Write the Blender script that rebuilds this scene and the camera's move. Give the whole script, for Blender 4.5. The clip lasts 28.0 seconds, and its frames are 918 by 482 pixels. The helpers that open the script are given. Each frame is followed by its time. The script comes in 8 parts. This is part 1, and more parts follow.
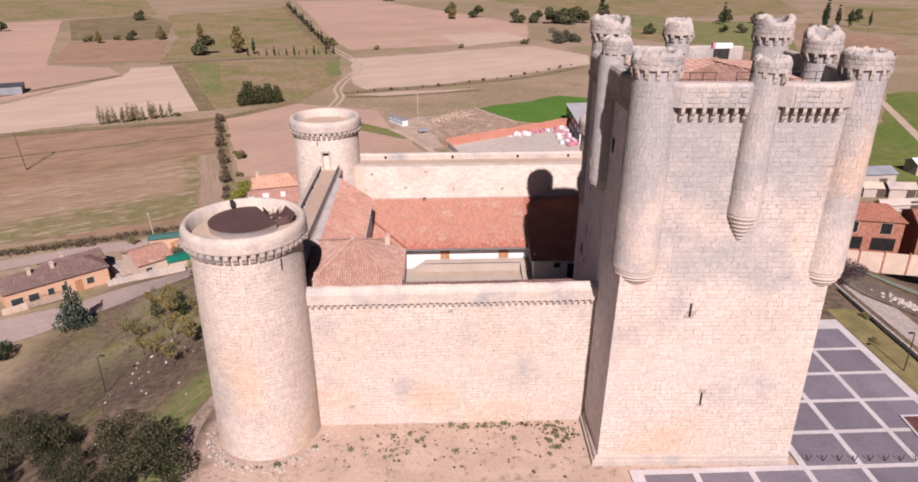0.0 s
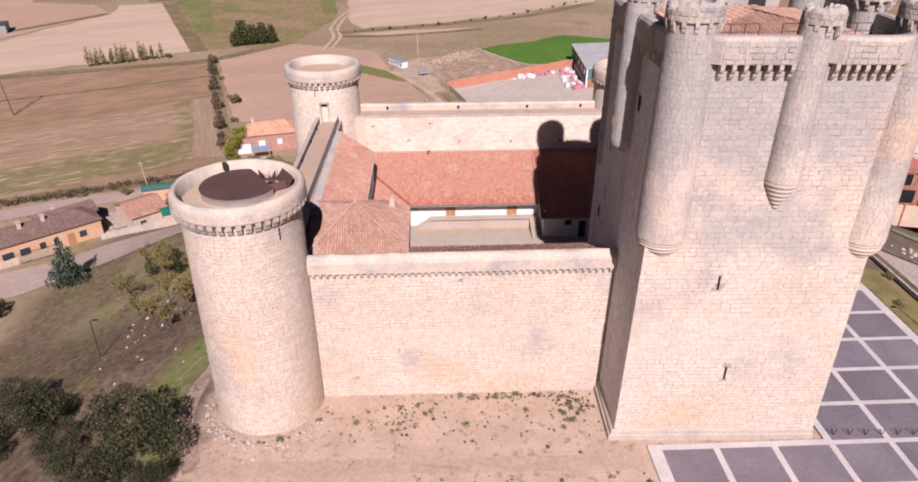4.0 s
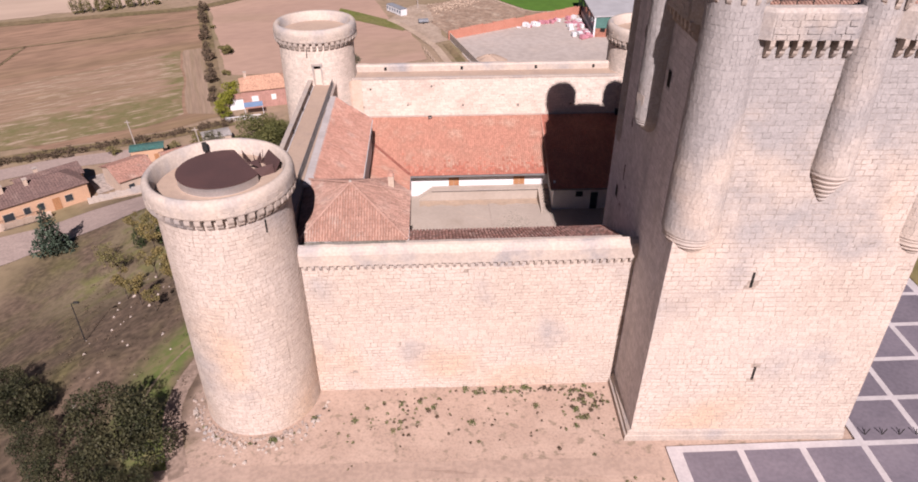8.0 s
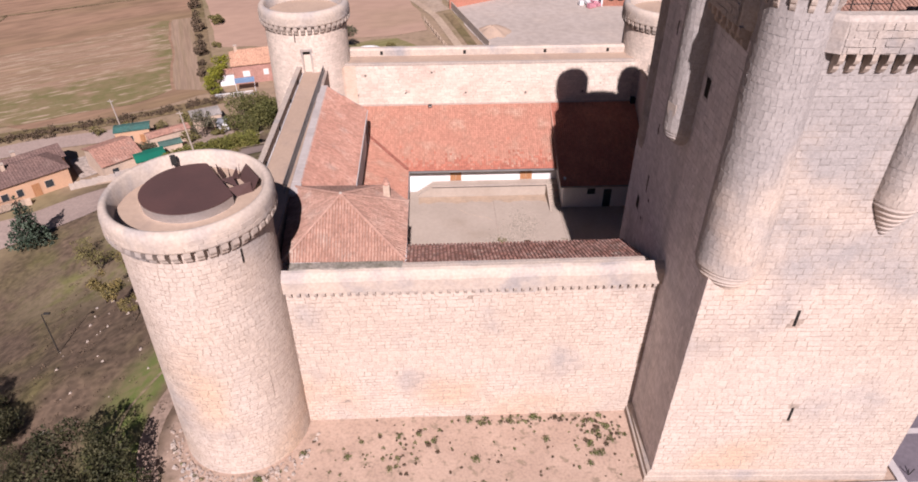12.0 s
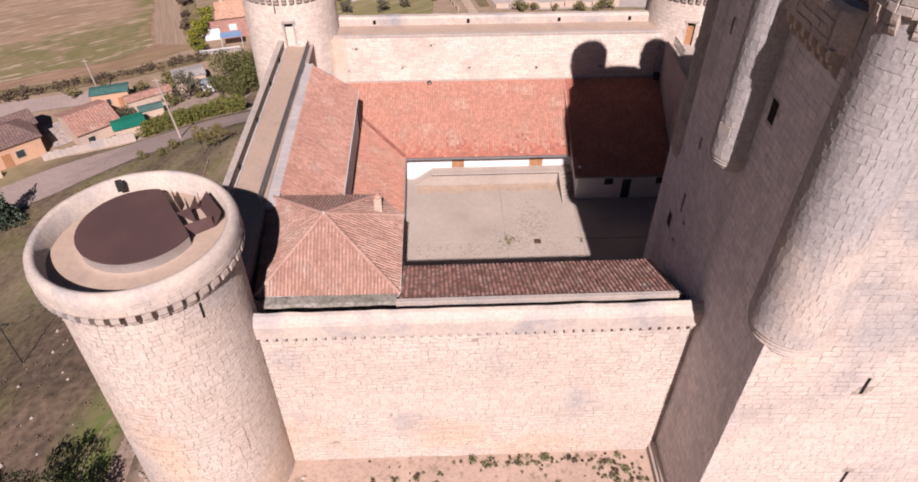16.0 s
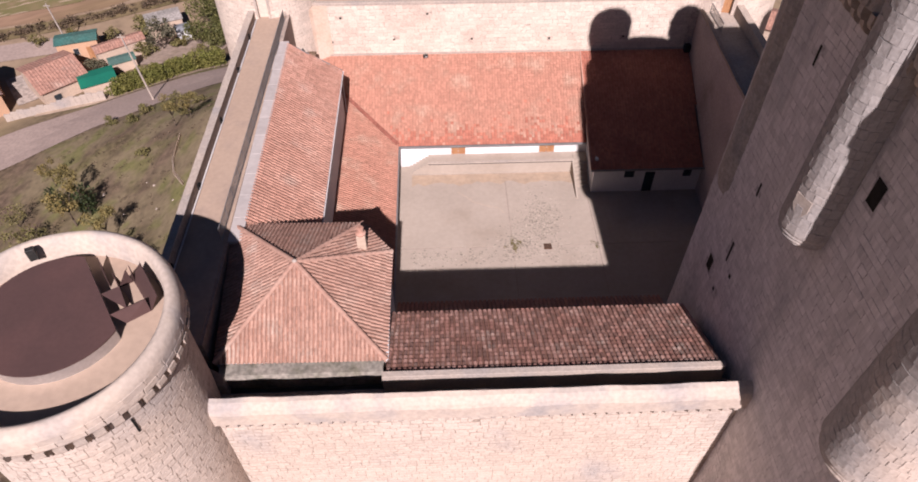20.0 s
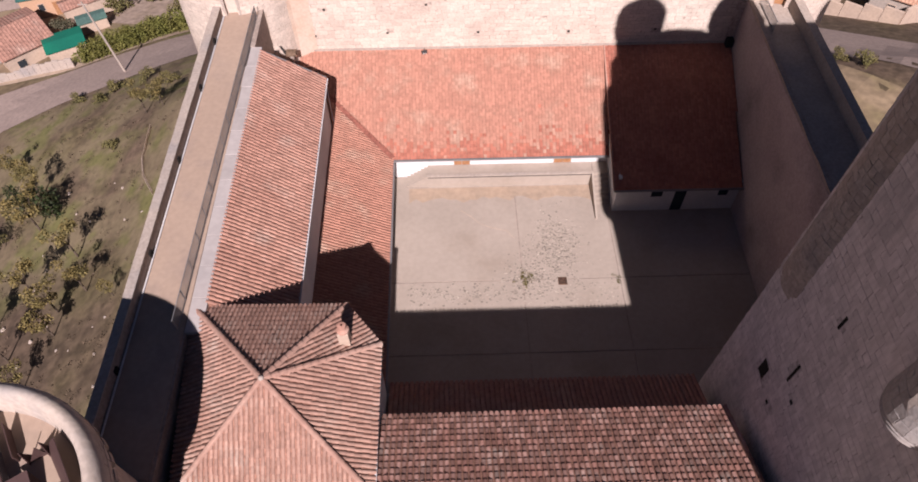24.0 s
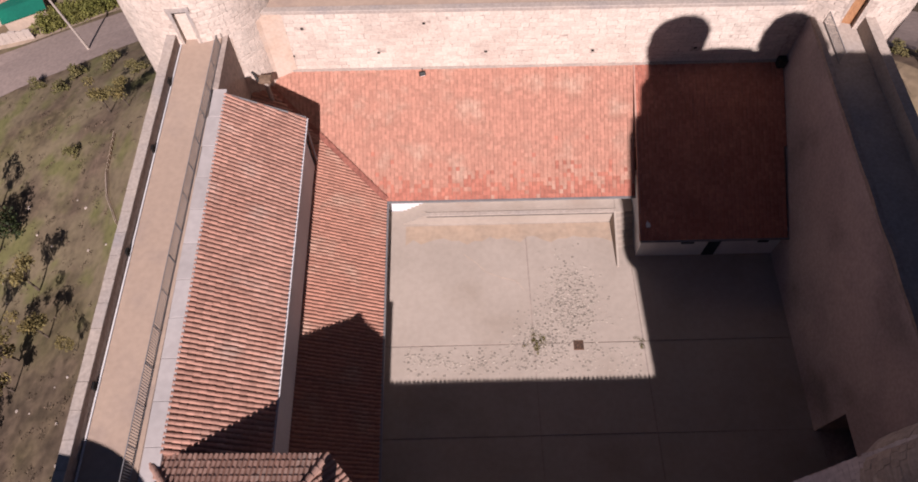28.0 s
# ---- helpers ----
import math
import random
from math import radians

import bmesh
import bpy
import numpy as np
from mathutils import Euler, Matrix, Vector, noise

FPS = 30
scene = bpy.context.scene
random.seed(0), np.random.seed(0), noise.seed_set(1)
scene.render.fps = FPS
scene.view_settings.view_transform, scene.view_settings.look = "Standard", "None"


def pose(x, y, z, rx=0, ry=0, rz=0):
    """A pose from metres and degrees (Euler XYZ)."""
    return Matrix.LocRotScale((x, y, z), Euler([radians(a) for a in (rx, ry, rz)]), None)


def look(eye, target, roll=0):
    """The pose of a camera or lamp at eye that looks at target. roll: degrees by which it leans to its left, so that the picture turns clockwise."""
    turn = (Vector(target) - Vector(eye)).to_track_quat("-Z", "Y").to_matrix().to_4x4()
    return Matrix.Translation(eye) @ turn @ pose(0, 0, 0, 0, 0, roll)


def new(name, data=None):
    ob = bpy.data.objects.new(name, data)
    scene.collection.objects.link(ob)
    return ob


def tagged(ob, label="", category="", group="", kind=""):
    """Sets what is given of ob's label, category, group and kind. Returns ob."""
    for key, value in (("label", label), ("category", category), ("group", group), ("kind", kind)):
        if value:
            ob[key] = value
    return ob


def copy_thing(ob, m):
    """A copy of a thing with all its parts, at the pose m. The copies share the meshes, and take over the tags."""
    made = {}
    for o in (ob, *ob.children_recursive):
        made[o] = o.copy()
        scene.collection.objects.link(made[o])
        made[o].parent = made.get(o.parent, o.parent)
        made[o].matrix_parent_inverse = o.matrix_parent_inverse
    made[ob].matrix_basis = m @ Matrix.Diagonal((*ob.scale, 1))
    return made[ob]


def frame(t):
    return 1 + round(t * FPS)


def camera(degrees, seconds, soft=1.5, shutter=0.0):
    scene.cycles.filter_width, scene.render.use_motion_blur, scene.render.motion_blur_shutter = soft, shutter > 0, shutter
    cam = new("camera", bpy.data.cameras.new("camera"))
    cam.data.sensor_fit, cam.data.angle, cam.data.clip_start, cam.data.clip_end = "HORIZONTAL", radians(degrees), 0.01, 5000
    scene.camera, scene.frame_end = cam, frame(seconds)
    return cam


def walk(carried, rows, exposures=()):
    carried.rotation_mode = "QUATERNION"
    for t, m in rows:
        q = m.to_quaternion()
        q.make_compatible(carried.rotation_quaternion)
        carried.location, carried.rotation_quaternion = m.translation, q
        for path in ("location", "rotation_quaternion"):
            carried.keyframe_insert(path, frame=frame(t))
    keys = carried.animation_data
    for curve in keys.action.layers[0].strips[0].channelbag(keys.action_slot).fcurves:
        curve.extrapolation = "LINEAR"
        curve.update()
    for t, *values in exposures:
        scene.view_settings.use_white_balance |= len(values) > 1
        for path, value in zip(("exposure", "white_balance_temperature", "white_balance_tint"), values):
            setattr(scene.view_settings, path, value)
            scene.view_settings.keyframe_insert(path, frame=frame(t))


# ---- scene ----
cam = camera(67.1, 28.0, soft=1.8)
METRES, EYE, TILT, LEAN, TURN = 60.0, 42.2, -23.5, 0.0, -2.5
ROWS = [
    (0.0, 0.0, 0.0, 0.0, 0.0, 0.0, -0.0),
    (0.5, -0.002, 0.0064, 0.0035, -0.02, -0.63, 0.03),
    (1.0, -0.0038, 0.0132, 0.007, -0.05, -1.27, 0.04),
    (1.5, -0.0057, 0.021, 0.0107, -0.07, -1.9, 0.04),
    (2.0, -0.0078, 0.0298, 0.0148, -0.08, -2.51, 0.04),
    (2.5, -0.01, 0.039, 0.0191, -0.08, -3.13, 0.05),
    (3.0, -0.0123, 0.0488, 0.0236, -0.09, -3.73, 0.05),
    (3.5, -0.0143, 0.0589, 0.0285, -0.09, -4.34, 0.06),
    (4.0, -0.016, 0.0688, 0.0335, -0.09, -4.93, 0.05),
    (4.5, -0.0178, 0.0786, 0.0386, -0.08, -5.54, 0.06),
    (6.5, -0.0213, 0.1219, 0.06, -0.05, -7.77, 0.13),
    (7.0, -0.0217, 0.1344, 0.0658, -0.07, -8.31, 0.12),
    (7.5, -0.0218, 0.1469, 0.0719, -0.06, -8.86, 0.11),
    (8.0, -0.022, 0.1598, 0.0778, -0.04, -9.37, 0.1),
    (8.5, -0.0225, 0.1726, 0.0837, -0.03, -9.84, 0.09),
    (9.0, -0.0233, 0.1858, 0.0896, -0.03, -10.25, 0.08),
    (9.5, -0.024, 0.1988, 0.0957, -0.01, -10.64, 0.08),
    (10.0, -0.0247, 0.212, 0.1015, -0.01, -10.99, 0.06),
    (10.5, -0.0251, 0.225, 0.1077, -0.01, -11.33, 0.05),
    (11.0, -0.0253, 0.2385, 0.1139, 0.0, -11.67, 0.04),
    (11.5, -0.0251, 0.2528, 0.1205, 0.01, -12.01, 0.04),
    (12.0, -0.0251, 0.2677, 0.1277, 0.02, -12.34, 0.02),
    (12.5, -0.0254, 0.2833, 0.1347, 0.03, -12.68, 0.0),
    (14.5, -0.0262, 0.3508, 0.1658, 0.1, -14.95, -0.07),
    (15.0, -0.0266, 0.3689, 0.174, 0.13, -15.74, -0.07),
    (15.5, -0.0268, 0.3873, 0.1826, 0.15, -16.54, -0.07),
    (16.0, -0.0268, 0.4061, 0.1913, 0.17, -17.35, -0.06),
    (16.5, -0.0264, 0.4252, 0.1997, 0.19, -18.15, -0.09),
    (17.0, -0.0258, 0.4443, 0.2085, 0.21, -18.98, -0.12),
    (17.5, -0.0254, 0.4635, 0.2174, 0.24, -19.8, -0.12),
    (18.0, -0.0252, 0.4828, 0.226, 0.25, -20.62, -0.13),
    (18.5, -0.0251, 0.5022, 0.2348, 0.29, -21.44, -0.14),
    (19.0, -0.0252, 0.5224, 0.2439, 0.32, -22.27, -0.13),
    (19.5, -0.0252, 0.543, 0.2532, 0.37, -23.11, -0.13),
    (20.0, -0.025, 0.5643, 0.2625, 0.37, -23.94, -0.15),
    (20.5, -0.0249, 0.5853, 0.2717, 0.43, -24.76, -0.16),
    (21.0, -0.0244, 0.6064, 0.2809, 0.47, -25.59, -0.14),
    (21.5, -0.024, 0.6275, 0.2901, 0.51, -26.42, -0.15),
    (23.5, -0.024, 0.7101, 0.3286, 0.75, -29.77, -0.22),
    (24.0, -0.0251, 0.7303, 0.3377, 0.81, -30.57, -0.21),
    (24.5, -0.026, 0.7507, 0.3467, 0.84, -31.36, -0.22),
    (25.0, -0.0271, 0.771, 0.3555, 0.88, -32.13, -0.23),
    (25.5, -0.0277, 0.7916, 0.3642, 0.94, -32.91, -0.2),
    (26.0, -0.0283, 0.8124, 0.3728, 0.97, -33.68, -0.21),
    (26.5, -0.0287, 0.8339, 0.3817, 1.01, -34.51, -0.21),
    (27.0, -0.0287, 0.8573, 0.3917, 1.04, -35.34, -0.22),
    (27.5, -0.0287, 0.8822, 0.4023, 1.08, -36.32, -0.24),
    (28.0, -0.0289, 0.9078, 0.4138, 1.11, -37.88, -0.28),
]
EXPOSURE, KELVIN, TINT = 0.77, 6150, 25
walk(cam, [(t, pose(0, 0, EYE, TILT, LEAN, TURN) @ pose(METRES * x, METRES * y, METRES * z, 90 + pitch, roll, yaw)) for t, x, y, z, yaw, pitch, roll in ROWS],
     exposures=[(0.0, EXPOSURE, KELVIN, TINT), (19.0, EXPOSURE, KELVIN, TINT), (24.0, EXPOSURE - 0.06, KELVIN, TINT), (28.0, EXPOSURE - 0.14, KELVIN, TINT)])

# ---- light: clear autumn noon, sun in the south, forty degrees up ----
SUN = Vector((0.034, -1.0, 0.866)).normalized()
world = bpy.data.worlds.new("sky")
scene.world = world
world.use_nodes = True
wn = world.node_tree
sky = wn.nodes.new("ShaderNodeTexSky")
sky.sky_type = "NISHITA"
sky.sun_disc = False
sky.sun_elevation = math.asin(SUN.z)
sky.sun_rotation = math.atan2(SUN.x, SUN.y)
sky.air_density, sky.dust_density, sky.ozone_density = 0.8, 0.3, 5.0
wn.nodes["Background"].inputs[1].default_value = 0.018
wn.links.new(sky.outputs[0], wn.nodes["Background"].inputs[0])
lamp = bpy.data.lights.new("sun", "SUN")
lamp.energy, lamp.angle, lamp.color = 5.0, radians(0.53), (1.0, 0.93, 0.84)
sun = new("sun", lamp)
sun.matrix_world = look(SUN * 200, (0, 0, 0))


# ---- materials ----
def surface(name, c1, c2, c3=None, scale=0.4, grain=6.0, rough=0.9, bump=0.15, rand=None, spread=0.25, metal=0.0, stain=0.55, stain_scale=0.12, grain_amount=0.35, stretch=None, spec=0.22, high=None, warm=None):
    """A weathered surface: two tones by a broad noise, a third in patches, grain, and piece-to-piece variation."""
    m = bpy.data.materials.new(name)
    m.use_nodes = True
    nt = m.node_tree
    nodes, link = nt.nodes, nt.links.new
    bsdf = nodes["Principled BSDF"]
    bsdf.inputs["Roughness"].default_value = rough
    bsdf.inputs["Metallic"].default_value = metal
    bsdf.inputs["Specular IOR Level"].default_value = spec
    geo = nodes.new("ShaderNodeNewGeometry")
    where = geo.outputs["Position"]
    if stretch:
        mp = nodes.new("ShaderNodeMapping")
        mp.vector_type = "TEXTURE"
        mp.inputs["Scale"].default_value = [1 / s for s in stretch[:3]]
        if len(stretch) > 3:
            mp.inputs["Rotation"].default_value = (0, 0, radians(stretch[3]))
        link(where, mp.inputs["Vector"])
        where = mp.outputs["Vector"]

    def noisy(s, detail=4.0):
        n = nodes.new("ShaderNodeTexNoise")
        n.inputs["Scale"].default_value, n.inputs["Detail"].default_value = s, detail
        link(where, n.inputs["Vector"])
        return n.outputs["Fac"]

    def sharpen(value, lo, hi, a=0.0, b=1.0):
        r = nodes.new("ShaderNodeMapRange")
        r.interpolation_type = "SMOOTHSTEP"
        for k, v in zip(("From Min", "From Max", "To Min", "To Max"), (lo, hi, a, b)):
            r.inputs[k].default_value = v
        link(value, r.inputs["Value"])
        return r.outputs["Result"]

    def blend(fac, a, b, kind="MIX"):
        mx = nodes.new("ShaderNodeMix")
        mx.data_type, mx.blend_type = "RGBA", kind
        for sock, v in ((mx.inputs[0], fac), (mx.inputs[6], a), (mx.inputs[7], b)):
            if isinstance(v, (int, float)):
                sock.default_value = v
            elif isinstance(v, tuple):
                sock.default_value = (*v, 1)
            else:
                link(v, sock)
        return mx.outputs[2]

    colour = blend(sharpen(noisy(scale), 0.35, 0.65), c1, c2)
    if c3:
        patch = noisy(stain_scale, 6.0)
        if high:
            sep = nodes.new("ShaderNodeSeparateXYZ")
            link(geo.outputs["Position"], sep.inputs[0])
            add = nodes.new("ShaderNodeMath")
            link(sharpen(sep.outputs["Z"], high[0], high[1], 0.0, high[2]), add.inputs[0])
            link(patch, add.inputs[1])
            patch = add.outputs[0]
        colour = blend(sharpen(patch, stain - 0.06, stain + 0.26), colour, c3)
    if warm:
        low = nodes.new("ShaderNodeSeparateXYZ")
        link(geo.outputs["Position"], low.inputs[0])
        add = nodes.new("ShaderNodeMath")
        link(sharpen(low.outputs["Z"], 8.0, 0.5, 0.0, 0.13), add.inputs[0])
        link(noisy(warm[1], 6.0), add.inputs[1])
        colour = blend(sharpen(add.outputs[0], 0.56, 0.80), colour, warm[0])
    fine = noisy(grain, 5.0)
    dark = sharpen(fine, 0.25, 0.75, 1.0 - grain_amount, 1.0 + grain_amount * 0.6)
    colour = blend(1.0, colour, dark, "MULTIPLY")
    if rand:
        if rand == "object":
            ri = nodes.new("ShaderNodeObjectInfo").outputs["Random"]
        else:
            ri = geo.outputs["Random Per Island"]
        colour = blend(1.0, colour, sharpen(ri, 0.0, 1.0, 1.0 - spread, 1.0 + spread * 0.6), "MULTIPLY")
    link(colour, bsdf.inputs["Base Color"])
    if bump:
        b = nodes.new("ShaderNodeBump")
        b.inputs["Strength"].default_value, b.inputs["Distance"].default_value = bump, 0.06
        link(fine, b.inputs["Height"])
        link(b.outputs["Normal"], bsdf.inputs["Normal"])
    return m


def glass(name, colour):
    m = bpy.data.materials.new(name)
    m.use_nodes = True
    b = m.node_tree.nodes["Principled BSDF"]
    b.inputs["Base Color"].default_value, b.inputs["Roughness"].default_value = (*colour, 1), 0.08
    return m


LIME1, LIME2, LICHEN = (0.474, 0.396, 0.338), (0.448, 0.366, 0.304), (0.300, 0.274, 0.260)
MORTAR = surface("rubble and old plaster", (0.333, 0.266, 0.222), (0.296, 0.233, 0.196), (0.244, 0.207, 0.192), scale=0.5, grain=5, bump=0.4, stain=0.56, stain_scale=0.3, grain_amount=0.2)
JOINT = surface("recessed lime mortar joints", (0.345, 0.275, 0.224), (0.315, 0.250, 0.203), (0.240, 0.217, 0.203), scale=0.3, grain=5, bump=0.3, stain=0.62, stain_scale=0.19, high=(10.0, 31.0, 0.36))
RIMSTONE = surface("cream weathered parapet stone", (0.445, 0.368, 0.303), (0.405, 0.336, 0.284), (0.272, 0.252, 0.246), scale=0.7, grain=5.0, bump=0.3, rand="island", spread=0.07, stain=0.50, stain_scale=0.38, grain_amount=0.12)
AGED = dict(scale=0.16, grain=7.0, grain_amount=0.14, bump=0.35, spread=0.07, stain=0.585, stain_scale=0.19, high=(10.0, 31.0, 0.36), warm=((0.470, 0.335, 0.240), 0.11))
STONE = surface("limestone blocks", LIME1, LIME2, LICHEN, rand="island", **AGED)
# Lighter, cooler copy of the keep stone; skylit shade is in the colour.
STONE_WEST = surface("lichened limestone tinted for shade", (0.545, 0.500, 0.492), (0.568, 0.516, 0.496), (0.332, 0.312, 0.316), scale=0.5, grain=6, bump=0.3, rand="island", spread=0.10, stain=0.54, stain_scale=0.5, grain_amount=0.15, stretch=(1, 1, 0.22))
STONE_PALE = surface("pale sunlit limestone", (0.560, 0.472, 0.398), (0.528, 0.432, 0.360), (0.455, 0.366, 0.303), scale=0.2, grain=6, bump=0.25, rand="island", spread=0.10, stain=0.56, stain_scale=0.3, grain_amount=0.13)
JOINT_PALE = surface("pale lime mortar", (0.462, 0.378, 0.316), (0.430, 0.348, 0.292), scale=0.3, grain=5, bump=0.3)
STONE_PIECE = surface("limestone block", LIME1, LIME2, LICHEN, rand="object", **AGED)
GREYSTONE = surface("lichened ashlar", (0.333, 0.290, 0.259), (0.377, 0.320, 0.277), (0.244, 0.229, 0.226), scale=0.5, grain=6.0, bump=0.35, rand="island", spread=0.10, stain=0.50, stain_scale=0.4, grain_amount=0.18)
COPING = surface("weathered coping stone", (0.385, 0.318, 0.266), (0.340, 0.285, 0.244), (0.266, 0.240, 0.229), scale=0.6, grain=6, bump=0.3, stain=0.55, stain_scale=0.35, grain_amount=0.16)
PLASTER = surface("white lime wash", (0.607, 0.592, 0.585), (0.533, 0.518, 0.518), (0.407, 0.385, 0.370), scale=0.3, grain=9, bump=0.05, grain_amount=0.08, stain=0.66, stain_scale=0.5)
CONCRETE = surface("worn concrete", (0.350, 0.292, 0.243), (0.322, 0.268, 0.222), (0.274, 0.220, 0.174), scale=0.25, grain=3.0, bump=0.1, grain_amount=0.06, stain=0.55, stain_scale=0.22)
DECK = surface("sandy screed", (0.365, 0.271, 0.206), (0.338, 0.249, 0.189), (0.295, 0.222, 0.178), scale=0.2, grain=3.5, bump=0.06, grain_amount=0.08, stain=0.54, stain_scale=0.6)
TILE = surface("terracotta canal tiles", (0.405, 0.221, 0.165), (0.359, 0.188, 0.139), (0.424, 0.293, 0.236), scale=0.4, grain=5, bump=0.15, rand="island", spread=0.16, stain=0.56, stain_scale=0.6, grain_amount=0.16)
TILE_PIECE = surface("terracotta canal tile", (0.405, 0.221, 0.165), (0.359, 0.188, 0.139), (0.424, 0.293, 0.236), scale=0.4, grain=5, bump=0.15, rand="object", spread=0.16, stain=0.56, stain_scale=0.6, grain_amount=0.16)
TILE_NORTH = surface("dull red roof tiles", (0.395, 0.192, 0.136), (0.368, 0.184, 0.130), (0.425, 0.285, 0.212), scale=0.5, grain=5, bump=0.12, rand="island", spread=0.13, stain=0.55, stain_scale=0.5, grain_amount=0.14)
TILE_OLD = surface("aged brown tiles", (0.330, 0.196, 0.161), (0.277, 0.141, 0.110), (0.413, 0.325, 0.275), scale=0.9, grain=5, bump=0.2, rand="island", spread=0.42, stain=0.57, stain_scale=1.1, grain_amount=0.2)
TILE_OLD_PIECE = surface("aged brown tile", (0.330, 0.196, 0.161), (0.277, 0.141, 0.110), (0.413, 0.325, 0.275), scale=0.9, grain=5, bump=0.2, rand="object", spread=0.42, stain=0.57, stain_scale=1.1, grain_amount=0.2)
TILE_DUSTY = surface("dusty pink canal tiles", (0.370, 0.226, 0.174), (0.318, 0.185, 0.141), (0.385, 0.289, 0.237), scale=0.4, grain=5, bump=0.15, rand="island", spread=0.18, stain=0.55, stain_scale=0.6, grain_amount=0.16)
DUSTY_PIECE = surface("dusty pink canal tile", (0.370, 0.226, 0.174), (0.318, 0.185, 0.141), (0.385, 0.289, 0.237), scale=0.4, grain=5, bump=0.15, rand="object", spread=0.18, stain=0.55, stain_scale=0.6, grain_amount=0.16)
TILE_FRESH = surface("deep red replaced tiles", (0.40, 0.155, 0.105), (0.34, 0.13, 0.09), scale=0.5, grain=5, bump=0.12, rand="island", spread=0.14, grain_amount=0.14)
PAN = surface("pan tiles", (0.296, 0.155, 0.111), (0.244, 0.126, 0.089), scale=1.5, grain=6, bump=0.2)
CORTEN = surface("rusted steel plate", (0.082, 0.045, 0.041), (0.070, 0.040, 0.037), (0.098, 0.048, 0.038), scale=0.4, grain=5, rough=0.6, bump=0.02, grain_amount=0.06)
STEEL = surface("bare steel skirt", (0.56, 0.55, 0.56), (0.50, 0.49, 0.50), scale=1, grain=8, rough=0.32, metal=0.85, bump=0.02, grain_amount=0.1)
IRON = surface("dark iron", (0.022, 0.021, 0.0200), (0.033, 0.030, 0.027), scale=3, grain=12, rough=0.6, bump=0.02)
ZINC = surface("grey zinc gutter", (0.296, 0.289, 0.289), (0.252, 0.244, 0.244), scale=1, grain=6, rough=0.5, metal=0.5, bump=0.02, grain_amount=0.1)
VOID = surface("unlit opening", (0.0148, 0.0126, 0.0111), (0.0089, 0.0081, 0.0074), scale=1, bump=0)
DOORWOOD = surface("orange varnished wood", (0.370, 0.192, 0.096), (0.311, 0.148, 0.070), scale=1.2, grain=9, rough=0.55, bump=0.05, stretch=(4, 4, 0.5))
PAVE = surface("purple grey paving", (0.155, 0.132, 0.152), (0.133, 0.114, 0.133), (0.185, 0.157, 0.174), scale=0.3, grain=3, rough=0.8, bump=0.05, rand="object", spread=0.08, grain_amount=0.12)
PALEBAND = surface("pale granite band", (0.444, 0.400, 0.392), (0.392, 0.355, 0.348), scale=0.5, grain=4, bump=0.04, grain_amount=0.1)
ASPHALT = surface("grey asphalt", (0.303, 0.233, 0.199), (0.274, 0.209, 0.180), (0.333, 0.254, 0.215), scale=0.12, grain=2.5, bump=0.05, grain_amount=0.15)
RENDER_YELLOW = surface("ochre render", (0.474, 0.292, 0.186), (0.437, 0.268, 0.172), (0.400, 0.264, 0.190), scale=0.3, grain=5, bump=0.03, grain_amount=0.1, stain=0.64)
BRICK = surface("red hollow brick", (0.300, 0.132, 0.090), (0.255, 0.110, 0.074), (0.315, 0.170, 0.122), scale=0.5, grain=3, bump=0.1, stain=0.6)
YARDBRICK = surface("orange red brick", (0.420, 0.185, 0.128), (0.385, 0.165, 0.112), (0.40, 0.22, 0.165), scale=0.3, grain=3, bump=0.05, grain_amount=0.12, stain=0.62)
CREAM = surface("cream garden wall", (0.459, 0.348, 0.266), (0.407, 0.311, 0.244), scale=0.5, grain=4, bump=0.05, grain_amount=0.12)
GREENSHEET = surface("green sheet roof", (0.0089, 0.148, 0.092), (0.0089, 0.122, 0.081), scale=0.4, grain=4, rough=0.55, bump=0.03, grain_amount=0.1)
GREYSHEET = surface("grey sheet metal", (0.222, 0.229, 0.244), (0.185, 0.192, 0.207), scale=0.3, grain=3, rough=0.5, bump=0.03, grain_amount=0.1)
BLUESHEET = surface("blue painted panel", (0.033, 0.060, 0.105), (0.028, 0.052, 0.088), scale=0.4, grain=3, rough=0.5, bump=0.02)
WHITEPAINT = surface("white paint", (0.592, 0.585, 0.585), (0.533, 0.525, 0.525), scale=0.6, grain=5, rough=0.5, bump=0.02, grain_amount=0.08)
PINKPAINT = surface("pink painted goods", (0.459, 0.200, 0.237), (0.407, 0.178, 0.207), scale=0.8, grain=4, bump=0.02)
BARK = surface("bark", (0.096, 0.070, 0.052), (0.067, 0.050, 0.037), scale=2, grain=10, bump=0.4)
WINDOWGLASS = glass("dark window glass", (0.03, 0.035, 0.04))


def leafy(name, a, b, spread=0.5):
    m = surface(name, a, b, scale=0.5, grain=3, rough=0.7, bump=0.0, rand="island", spread=spread)
    return m


